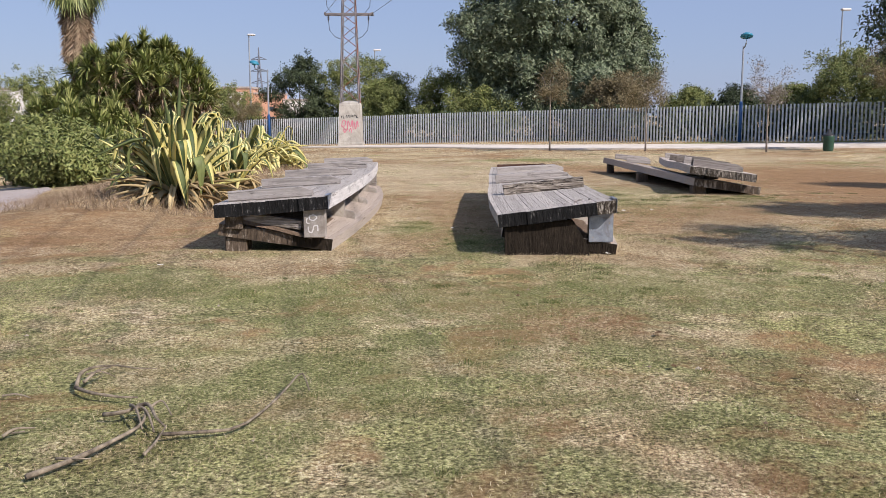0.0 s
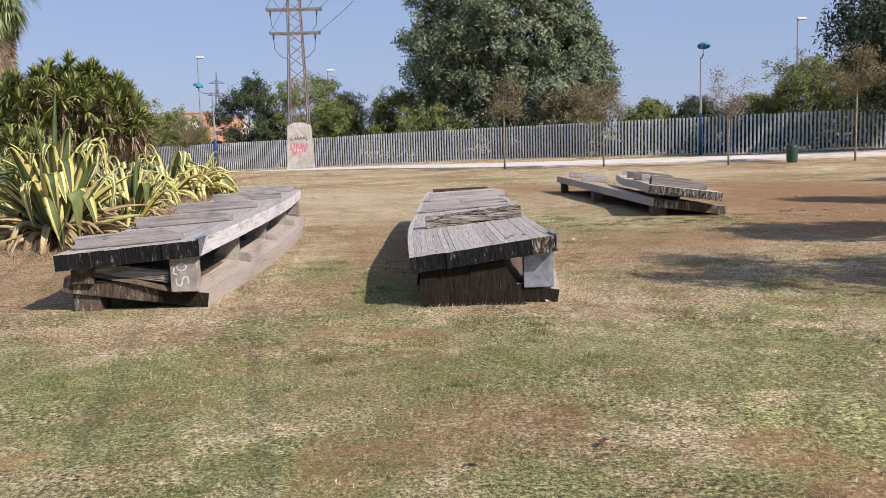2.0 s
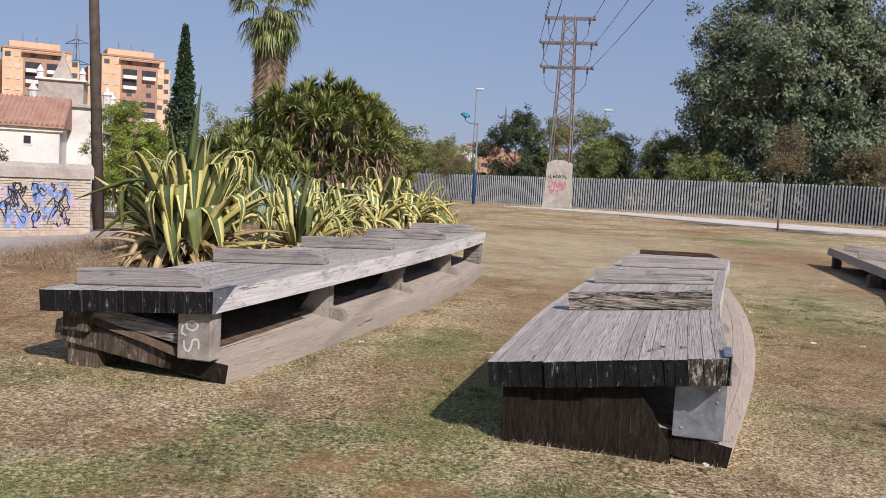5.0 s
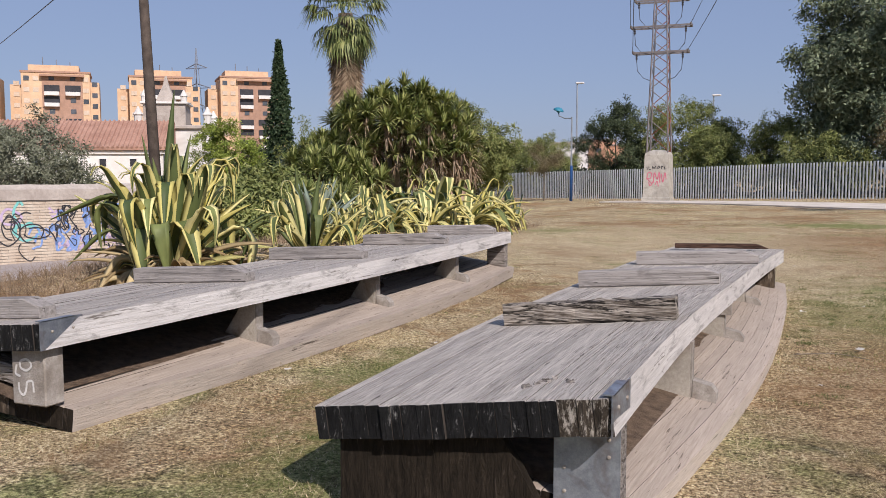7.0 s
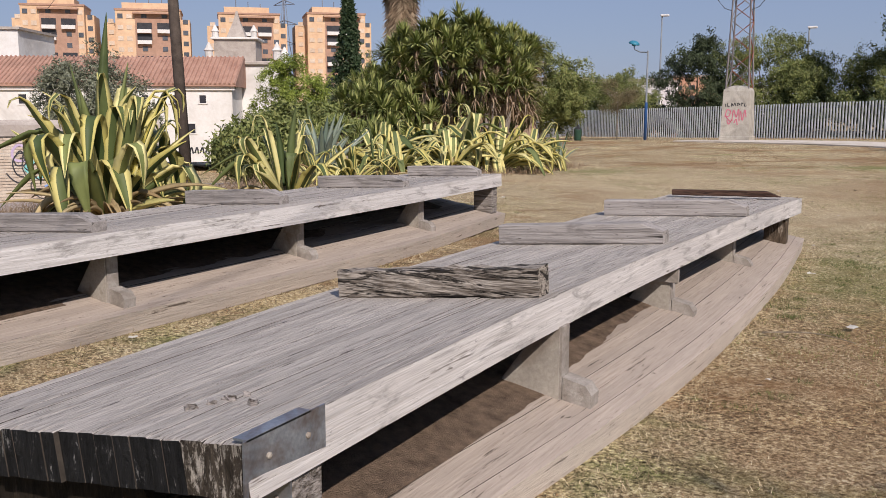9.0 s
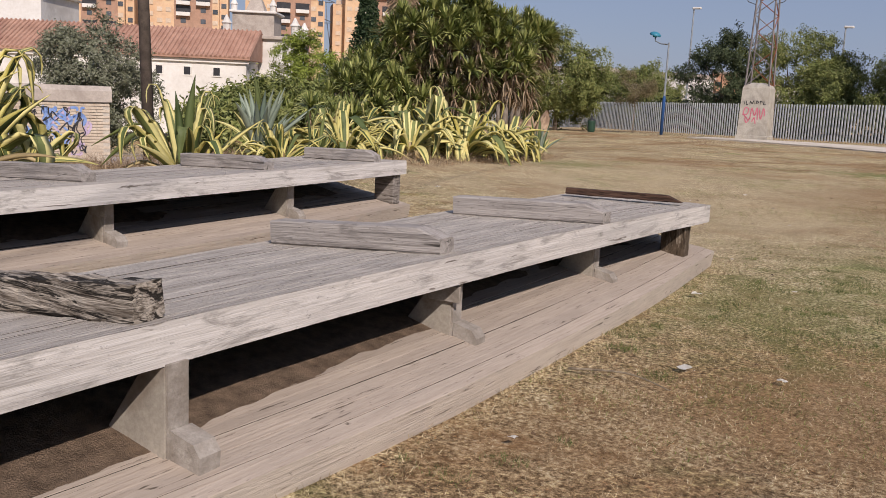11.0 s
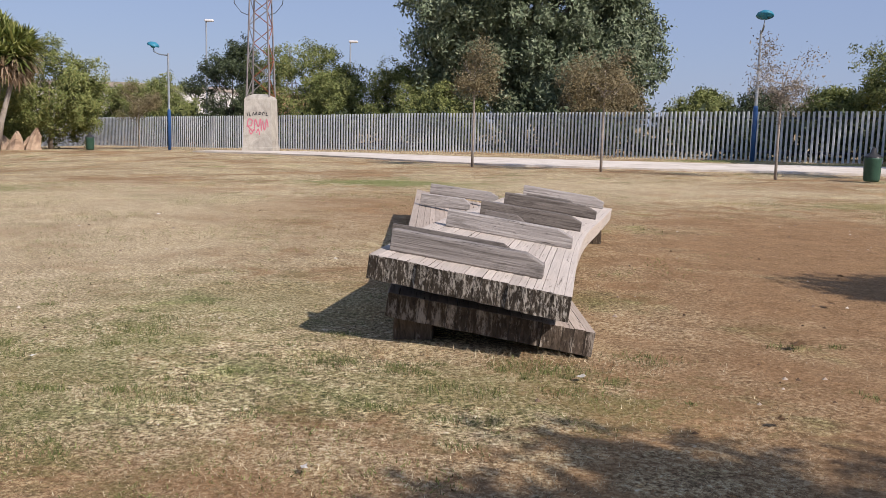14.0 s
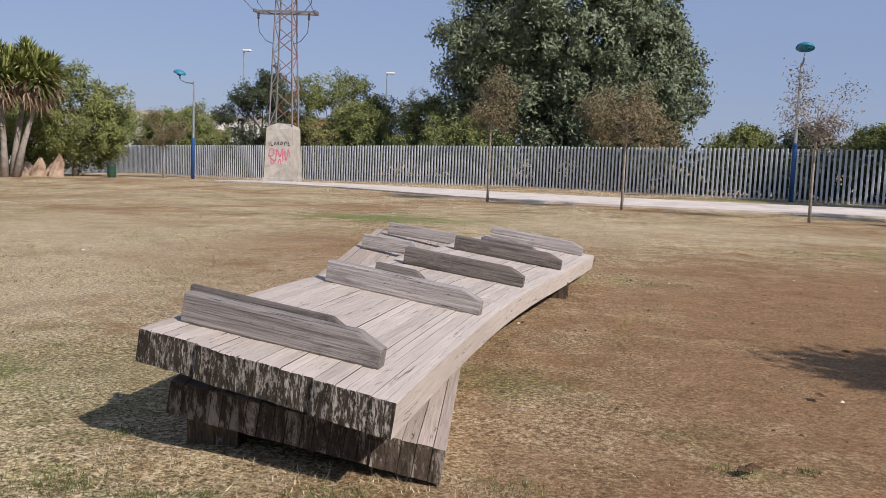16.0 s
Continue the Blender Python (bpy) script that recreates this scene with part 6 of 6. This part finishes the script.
# ---- apartment towers ----
def apartment(loc, yaw):
    root = empty("apartment_tower", loc, "orange-brick apartment tower with balconies, far beyond the park", "apartment block", "apartment towers")
    root.rotation_euler[2] = yaw
    F, n = 3.0, 10
    H = F * n
    for name, x0, x1, y0, y1, h, mat in (("wall", -7.4, 7.4, -13, 0, H, "tower"), ("wing_wall", 7.4, 10.2, -14, -4, H - 3, "tower"), ("wing_wall", -9.4, -7.4, -14, -3, H - 2, "tower"), ("roof_block", -5, 6, -11, -2, H + 2.3, "tower")):
        part(name, box(bmesh.new(), x0, x1, y0, y1, 0, h), M[mat], root)
    part("parapet", box(bmesh.new(), -7.6, 7.6, -13.2, 0.2, H, H + 0.5), M["tower_dark"], root)
    part("canopy", box(bmesh.new(), -6.2, 3.4, 0.004, 1.4, H - 1.0, H - 0.5), M["tower_dark"], root)
    part("recess", box(bmesh.new(), -5.8, 3.0, 0.01, 0.12, 0, H - 1.0), M["tower_dark"], root)
    win = mesh_data("window", *(lambda b: ([v.co[:] for v in b.verts], [[v.index for v in f.verts] for f in b.faces]))(prep(box(bmesh.new(), -0.6, 0.6, 0.0, 0.1, 0, 1.25))), M["glass"])
    pan = mesh_data("balcony", *(lambda b: ([v.co[:] for v in b.verts], [[v.index for v in f.verts] for f in b.faces]))(prep(box(bmesh.new(), -1.6, 1.6, 0.0, 1.1, 0, 1.0))), M["white_panel"])
    dark = mesh_data("window", *(lambda b: ([v.co[:] for v in b.verts], [[v.index for v in f.verts] for f in b.faces]))(prep(box(bmesh.new(), -1.7, 1.7, 0.0, 0.1, 0, 1.7))), M["dark"])
    shut = mesh_data("shutter", *(lambda b: ([v.co[:] for v in b.verts], [[v.index for v in f.verts] for f in b.faces]))(prep(box(bmesh.new(), -0.62, 0.62, 0.0, 0.12, 0, 1.2))), M["blind"])
    r = random.Random(3)
    for k in range(2, n):
        z = k * F
        for x in (-3.7, 0.9):
            if k < n - 0:
                place("window", dark if r.random() < 0.7 else win, root, Matrix.Translation((x, 0.125, z + 1.0)))
                if r.random() < 0.6:
                    place("balcony", pan, root, Matrix.Translation((x, 0.13, z - 0.1)))
        for x in (-6.5, 4.3, 6.3):
            place("window", win if r.random() < 0.25 else shut, root, Matrix.Translation((x, 0.005, z + 0.8)))
        place("window", shut, root, Matrix.Translation((8.8, -3.99, z - 0.2)))
        place("window", win, root, Matrix.Translation((-8.4, -2.99, z - 0.2)))
    for q in (-3, 0, 3):
        bm = bmesh.new()
        tube(bm, [(q, -5, H + 2.3), (q, -5, H + 4.2 + q * 0.2)], 0.12, 5)
        part("aerial", bm, M["far_iron"], root)
    return root


def prep(bm):
    bm.verts.index_update()
    return bm


TOWERS = ((-207.9, 178.7, -2.0), (-191.4, 196.7, -2.5), (-174.0, 218.5, -2.5), (-157.5, 238.5, -1.5))
first = apartment(TOWERS[0], 0)
first.rotation_euler[2] = math.radians(225 - 3)
first.scale = (1.08, 1.08, 1.0)
for p in TOWERS[1:]:
    copy_thing(first, Matrix.Translation(p) @ Matrix.Rotation(math.radians(225 - 3), 4, "Z") @ Matrix.Diagonal((1.08, 1.08, 1.0, 1.0)))


# ---- far lattice pylons and far buildings ----
def far_pylon(loc, height, group="distant pylons"):
    root = empty("power_pylon", loc, "distant grey lattice power pylon", "pylon", group)
    w = height * 0.09
    for sx, sy in SIGN:
        bm = bmesh.new()
        tube(bm, [(sx * w, sy * w, 0), (sx * w * 0.28, sy * w * 0.28, height * 0.55), (0.05 * sx, 0.05 * sy, height)], [0.2, 0.16, 0.08], 4)
        part("leg", bm, M["far_iron"], root)
    for i in range(9):
        z0, z1 = height * i / 9.5, height * (i + 1) / 9.5
        k0, k1 = [w * max(0.06, 1 - z / height * 1.3) for z in (z0, z1)]
        bm = bmesh.new()
        tube(bm, [(-k0, -k0, z0), (k1, -k1, z1)], 0.1, 4)
        tube(bm, [(k0, -k0, z0), (-k1, -k1, z1)], 0.1, 4)
        part("brace", bm, M["far_iron"], root)
    for z, l in ((0.55, 0.11), (0.7, 0.12), (0.85, 0.1)):
        bm = bmesh.new()
        tube(bm, [(-height * l, 0, height * z), (0, 0, height * (z + 0.035)), (height * l, 0, height * z)], [0.08, 0.22, 0.08], 4)
        tube(bm, [(-height * l, 0, height * z), (height * l, 0, height * z)], 0.12, 4)
        part("cross_arm", bm, M["far_iron"], root)
    return root


far_pylon((-175.3, 236.4, -2), 40)
far_pylon((-69.2, 346, -2), 29)


def far_block(x, y, w, h, mat, label):
    root = empty("far_building", (x, y, -3), label, "building", "distant buildings")
    part("wall", box(bmesh.new(), -w / 2, w / 2, -6, 6, 0, h), mat, root)
    part("roof", box(bmesh.new(), -w / 2 - 0.3, w / 2 + 0.3, -6.3, 6.3, h, h + 0.6), M["coping"], root)
    me = mesh_data("window", *(lambda b: ([v.co[:] for v in b.verts], [[v.index for v in f.verts] for f in b.faces]))(prep(box(bmesh.new(), -0.9, 0.9, -0.1, 0.0, 0, 1.3))), M["glass"])
    for k in range(int(w / 4)):
        for z in range(1, int(h / 3.2)):
            place("window", me, root, Matrix.Translation((-w / 2 + 2 + k * 4, -6.004, z * 3.2)))
    return root


far_block(-57, 156, 16, 8.6, M["far_white"], "low white distant building behind the trees")
far_block(-43, 158, 14, 8.2, M["far_white"], "low white distant building behind the trees")
far_block(-66, 300, 9, 13.4, M["far_orange"], "distant orange apartment block")
far_block(-57, 302, 9, 11.6, M["far_orange"], "distant orange apartment block")
far_block(-50, 305, 12, 9.6, M["far_white"], "plain distant white building block")
far_block(-120, 260, 40, 12, M["far_white"], "plain distant white building block")


# ---- small things on the lawn ----
def fallen_branch(lines, seed):
    cx = sum(p[0] for ln in lines for p in ln[0]) / sum(len(ln[0]) for ln in lines)
    cy = sum(p[1] for ln in lines for p in ln[0]) / sum(len(ln[0]) for ln in lines)
    root = empty("fallen_branch", (cx, cy, 0), "dry fallen branch lying on the grass", "branch", "fallen branches")
    for pts, r0 in lines:
        bm = bmesh.new()
        fine = [spline([(x - cx, y - cy, z + gz(x, y) + 0.03) for x, y, z in pts], k / 14) for k in range(15)]
        tube(bm, fine, [0.85 * r0 * (1 - 0.6 * k / 14) * (1 + 0.25 * noise.noise((k * 0.9, seed, 0))) for k in range(15)], 7)
        part("twig", bm, M["twig"], root, smooth=True)


fallen_branch([([(-1.79, 3.7, 0.0), (-1.65, 3.89, 0.01), (-1.55, 4.1, 0.02), (-1.49, 4.28, 0.03), (-1.53, 4.48, 0.04), (-1.59, 4.5, 0.02)], 0.016),
               ([(-1.35, 4.17, 0.02), (-1.19, 4.23, 0.01), (-1.01, 4.31, 0.01), (-0.89, 4.68, 0.04), (-0.83, 5.02, 0.07), (-0.79, 4.99, 0.05), (-0.76, 4.93, 0.0)], 0.011),
               ([(-1.37, 3.96, 0.0), (-1.36, 4.1, 0.01), (-1.36, 4.26, 0.03)], 0.01), ([(-1.74, 4.46, 0.02), (-1.63, 4.44, 0.04), (-1.56, 4.49, 0.05), (-1.48, 4.37, 0.05), (-1.41, 4.23, 0.01)], 0.014),
               ([(-1.59, 4.53, 0.04), (-1.52, 4.5, 0.06), (-1.43, 4.33, 0.05), (-1.37, 4.28, 0.02)], 0.015), ([(-1.75, 3.91, 0.0), (-1.64, 3.86, 0.02), (-1.58, 3.88, 0.01)], 0.008),
               ([(-1.62, 4.52, 0.05), (-1.55, 4.4, 0.07), (-1.47, 4.24, 0.02)], 0.012), ([(-1.5, 4.45, 0.06), (-1.45, 4.5, 0.08), (-1.38, 4.42, 0.03)], 0.009)], 1)
fallen_branch([([(-2.08, 4.96, 0.01), (-2.11, 5.11, 0.05), (-2.08, 5.24, 0.05), (-2.0, 5.39, 0.02)], 0.015), ([(-2.08, 4.96, 0.01), (-1.94, 4.83, 0.02), (-1.78, 4.79, 0.01), (-1.68, 4.81, 0.0)], 0.014),
               ([(-2.07, 5.09, 0.05), (-1.99, 5.11, 0.06), (-1.93, 5.15, 0.02)], 0.008), ([(-2.0, 5.39, 0.02), (-1.87, 5.36, 0.01), (-1.76, 5.39, 0.0)], 0.008), ([(-2.05, 5.0, 0.03), (-2.02, 5.12, 0.06), (-2.0, 5.28, 0.04)], 0.012)], 2)
fallen_branch([([(-2.44, 4.84, 0.0), (-2.36, 4.84, 0.01), (-2.27, 4.81, 0.0)], 0.009)], 3)
fallen_branch([([(-2.13, 4.2, 0.0), (-2.09, 4.25, 0.02), (-2.03, 4.32, 0.0)], 0.011), ([(-2.12, 4.24, 0.0), (-2.04, 4.24, 0.01)], 0.007)], 5)
fallen_branch([([(2.4, 14.25, 0.0), (2.7, 14.3, 0.02), (2.95, 14.2, 0.01)], 0.008)], 4)


def scrap(name, x, y, size, mat, label, category, seed):
    r = random.Random(seed)
    size *= 0.55
    bm = bmesh.new()
    n = 4
    g = [[bm.verts.new(((i / n - 0.5) * size * 1.6 * (1 + r.uniform(-0.1, 0.1)), (j / 2 - 0.5) * size * (1 + r.uniform(-0.3, 0.3)), 0.012 + abs(r.gauss(0, 0.35)) * size * 0.5)) for j in range(3)] for i in range(n + 1)]
    for i in range(n):
        for j in range(2):
            bm.faces.new((g[i][j], g[i + 1][j], g[i + 1][j + 1], g[i][j + 1]))
    bmesh.ops.solidify(bm, geom=bm.faces[:], thickness=0.002)
    ob = part(name, bm, mat)
    ob.matrix_basis = Matrix.Translation((x, y, gz(x, y) + 0.02)) @ Matrix.Rotation(r.uniform(0, 6.28), 4, "Z")
    tagged(ob, label, category, "litter on the lawn")


for i, (x, y, s) in enumerate(((2.89, 14.65, 0.09), (3.37, 14.76, 0.06), (-2.6, 21.2, 0.08), (0.97, 24.6, 0.08), (4.82, 15.76, 0.05), (1.81, 10.0, 0.07), (-1.0, 12.25, 0.06), (2.42, 16.6, 0.08), (6.02, 17.2, 0.06), (-2.94, 9.28, 0.07), (2.6, 13.2, 0.05), (-0.4, 13.6, 0.05), (0.1, 12.4, 0.05), (3.0, 17.2, 0.05))):
    scrap("paper_scrap", x, y, s, M["paper"], "crumpled white scrap of paper on the grass", "litter", i)
for i, (x, y, s) in enumerate(((1.51, 6.28, 0.07), (0.88, 6.08, 0.06), (7.47, 18.15, 0.11), (1.4, 5.41, 0.06), (8.2, 19.6, 0.08), (7.9, 17.2, 0.08), (3.5, 22.0, 0.07), (8.8, 21.0, 0.09), (0.3, 7.2, 0.05), (-0.8, 6.7, 0.05), (6.9, 16.6, 0.07), (2.1, 5.2, 0.05))):
    scrap("dead_leaf", x, y, s, M["leaf_litter"], "curled brown dead leaf on the lawn", "leaf", 40 + i)


# ---- grass ----
def blades(name, n, xr, yr, height, width, mat, seed, keep, label, flat=0.75):
    r = np.random.default_rng(seed)
    x, y = r.uniform(*xr, n), r.uniform(*yr, n)
    ok = np.array([keep(a, b) for a, b in zip(x, y)])
    x, y = x[ok], y[ok]
    n = len(x)
    z = np.array([gz(a, b) + 0.025 * noise.noise((a * 0.5, b * 0.5, 0)) for a, b in zip(x, y)])
    a = r.uniform(0, 2 * math.pi, n)
    h = height * r.uniform(0.35, 1.2, n)
    lean = r.normal(0, flat, (n, 2)) * h[:, None]
    w = width * r.uniform(0.6, 1.3, n)
    base = np.stack([x, y, z - 0.004], 1)
    side = np.stack([np.cos(a) * w, np.sin(a) * w, np.zeros(n)], 1)
    tip = base + np.stack([lean[:, 0], lean[:, 1], h], 1)
    v = np.stack([base - side, base + side, tip], 1).reshape(-1, 3)
    ob = new(name, mesh_data(name, v, np.arange(n * 3).reshape(-1, 3), mat))
    tagged(ob, label, "grass", kind="stuff")


def soil(name, inner, outer, y0, y1, seed):
    """Brown earth and leaf crumbs gathered on a lower deck."""
    nx, ny = 30, 260
    verts, faces = [], []
    for j in range(ny + 1):
        y = y0 + (y1 - y0) * j / ny
        pa, pb = lerp_edge(inner, y), lerp_edge(outer, y)
        for i in range(nx + 1):
            f = 0.05 + 0.7 * i / nx
            p = pa.lerp(pb, f)
            reach = 0.58 + 0.12 * noise.noise((y * 1.3, seed, 0)) + 0.03 * noise.noise((y * 4.0, seed, 4))
            h = 0.012 + 0.008 * noise.noise((f * 6, y * 3, seed)) + 0.0015 * noise.noise((f * 14, y * 12, seed)) - 0.1 * max(0, f - reach + 0.06) - (0.04 if i == 0 or j in (0, ny) else 0)
            verts.append((p.x, y, p.z + h))
    for j in range(ny):
        for i in range(nx):
            k = j * (nx + 1) + i
            faces.append((k, k + 1, k + nx + 2, k + nx + 1))
    ob = new(name, mesh_data(name, verts, faces, M["soil"], smooth=True))
    tagged(ob, "brown soil and leaf crumbs gathered on the lower deck", "soil", kind="stuff")


soil("soil", [(0.75, 10.2, 0.36), (0.85, 14.0, 0.38), (0.95, 18.0, 0.35)], [(2.1, 10.2, 0.12), (2.28, 14.0, 0.13), (2.19, 18.0, 0.15)], 10.22, 17.2, 3)
soil("soil", [(-2.55, 10.3, 0.4), (-2.5, 14.3, 0.405), (-2.6, 18.4, 0.38)], [(-1.2, 10.3, 0.135), (-1.08, 14.3, 0.145), (-1.32, 18.5, 0.15)], 10.4, 17.9, 8)


def bed(x, y):
    return -8.0 < x < -3.3 + 0.25 * noise.noise((y, 0, 1)) - 0.075 * (y - 14) and noise.noise((x * 0.9, y * 0.9, 7)) > -0.25


blades("dry_weeds", 26000, (-8, -3), (13.6, 31), 0.2, 0.004, M["thatch"], 9, bed, "dry brown weeds and leaf litter under the agaves")


def under(x, y):
    return (-2.6 < x < -1.15 and 10.3 < y < 18.4) or (0.7 < x < 2.2 and 10.1 < y < 18.0) or (4.7 < x < 6.2 and 17.7 < y < 25.4)


def lawn(x, y):
    if under(x, y) or x < -3.5 - (y - 14) * 0.02 and y > 9.5:
        return False
    bare = math.exp(-(((x - 9.6) / 3.3) ** 2 + ((y - 21.5) / 7) ** 2)) + 0.8 * math.exp(-(((x + 4.2) / 2.6) ** 2 + ((y - 12) / 2.4) ** 2))
    return noise.noise((x * 0.8, y * 0.8, 4)) * 0.5 + 0.4 * noise.noise((x * 7.5, y * 7.5, 2)) + 0.7 * noise.noise((x * 26, y * 26, 6)) + 0.4 - bare > random.random() * 0.6


def green(x, y):
    return not under(x, y) and x > -3.6 and noise.noise((x * 0.6, y * 0.6, 9)) + 0.45 * noise.noise((x * 1.9, y * 1.9, 5)) + 0.55 * noise.noise((x * 5.5, y * 5.5, 3)) > 0.2 + 0.5 * math.exp(-(((x - 9.6) / 3.3) ** 2 + ((y - 21.5) / 7) ** 2))


blades("dry_grass", 430000, (-4.5, 9), (2.2, 17), 0.024, 0.0021, M["blade_dry"], 1, lawn, "short dry straw-coloured grass")
blades("dry_grass", 150000, (-5, 13), (15, 32), 0.022, 0.003, M["blade_dry"], 2, lawn, "short dry straw-coloured grass")
blades("green_grass", 230000, (-4.5, 9), (2.2, 17), 0.024, 0.0021, M["blade_green"], 3, green, "patchy faded green grass")
blades("green_grass", 90000, (-5, 13), (15, 32), 0.03, 0.0034, M["blade_green"], 4, green, "patchy faded green grass")



def open_ground(x, y):
    return not under(x, y) and (x > -3.3 or y < 10)


def tufts(name, label):
    """Small dense tufts of fresh grass scattered over the greener stretches."""
    r = np.random.default_rng(23)
    spots = [(7.42, 18.2, 0.1), (7.75, 18.25, 0.06), (8.15, 18.2, 0.08), (5.75, 17.45, 0.2), (6.45, 17.75, 0.16), (4.6, 17.4, 0.22), (3.9, 16.6, 0.2), (2.7, 17.3, 0.2), (3.3, 18.0, 0.24), (-0.5, 12.7, 0.22), (-0.35, 13.3, 0.18), (1.15, 9.4, 0.2), (0.7, 8.7, 0.2), (3.4, 15.9, 0.2), (4.3, 15.4, 0.14)]
    for cx, cy, sx, sy, n in ((3.4, 17.2, 1.0, 0.9, 34), (-1.0, 7.7, 1.4, 0.5, 24), (1.9, 8.3, 1.0, 0.5, 16), (0.3, 11.4, 0.25, 1.2, 16), (4.6, 16.9, 0.9, 0.35, 18), (-0.6, 5.4, 1.3, 0.7, 14), (2.6, 14.9, 0.12, 1.4, 12), (5.6, 17.2, 0.6, 0.15, 10)):
        for i in range(n):
            spots.append((r.normal(cx, sx), r.normal(cy, sy), r.uniform(0.02, 0.1)))
    verts = []
    for x, y, q in spots:
        if under(x, y):
            continue
        n = int(40 + 3400 * q * q * math.pi)
        d = r.normal(0, 0.55 * q, (n, 2)) * (1.3, 0.9)
        for dx, dy in d:
            px, py = x + dx, y + dy
            z = gz(px, py) + 0.025 * noise.noise((px * 0.5, py * 0.5, 0)) - 0.004
            a, h, w = r.uniform(0, 6.28), r.uniform(0.01, 0.04), r.uniform(0.0015, 0.003)
            verts += [(px - math.cos(a) * w, py - math.sin(a) * w, z), (px + math.cos(a) * w, py + math.sin(a) * w, z), (px + r.normal(0, 0.4) * h, py + r.normal(0, 0.4) * h, z + h)]
    ob = new(name, mesh_data(name, verts, np.arange(len(verts)).reshape(-1, 3), M["blade_fresh"]))
    tagged(ob, label, "grass", kind="stuff")


blades("loose_straw", 9000, (-4, 9), (2.2, 17), 0.009, 0.0019, M["thatch"], 21, open_ground, "loose dry straw lying on the lawn", 3.2)
blades("loose_straw", 8000, (2, 13), (16, 30), 0.009, 0.0026, M["thatch"], 22, open_ground, "loose dry straw lying on bare earth", 3.2)
tufts("green_tufts", "small tufts of fresh olive-green grass")
cr = np.random.default_rng(31)
cv, cf = [], []
for i in range(2600):
    x, y, q = cr.uniform(-3.3, 13), cr.uniform(4, 27), 0.004 + 0.016 * cr.random() ** 4
    if under(x, y) or (x < 6.3 and cr.random() < 0.6):
        continue
    z, k = gz(x, y) + 0.025 * noise.noise((x * 0.5, y * 0.5, 0)), len(cv)
    for j in range(5):
        cv.append((x + q * math.cos(j * 1.26) * cr.uniform(0.8, 1.6), y + q * math.sin(j * 1.26) * cr.uniform(0.7, 1.3), z - 0.002))
    cv.append((x, y, z + q * 0.9))
    cf += [(k + j, k + (j + 1) % 5, k + 5) for j in range(5)]
tagged(new("clods", mesh_data("clods", cv, cf, M["clod"])), "small brown clods and pebbles on the bare earth", "clods", kind="stuff")


def edge(x, y):
    return min(abs(x + 1.1), abs(x - 2.25)) < 0.16 * (1 + noise.noise((x, y * 1.5, 2))) and 10 < y < 18.4 or (4.6 < x < 6.5 and 17.35 < y < 17.85) or (0.3 < x < 2.2 and 9.9 < y < 10.25) or (-2.9 < x < -1.1 and 10.05 < y < 10.4)


blades("tall_grass", 90000, (-3, 6.6), (9.8, 18.5), 0.042, 0.0026, M["blade_dry"], 5, edge, "longer dry grass along the timber edges")
brick_wall()
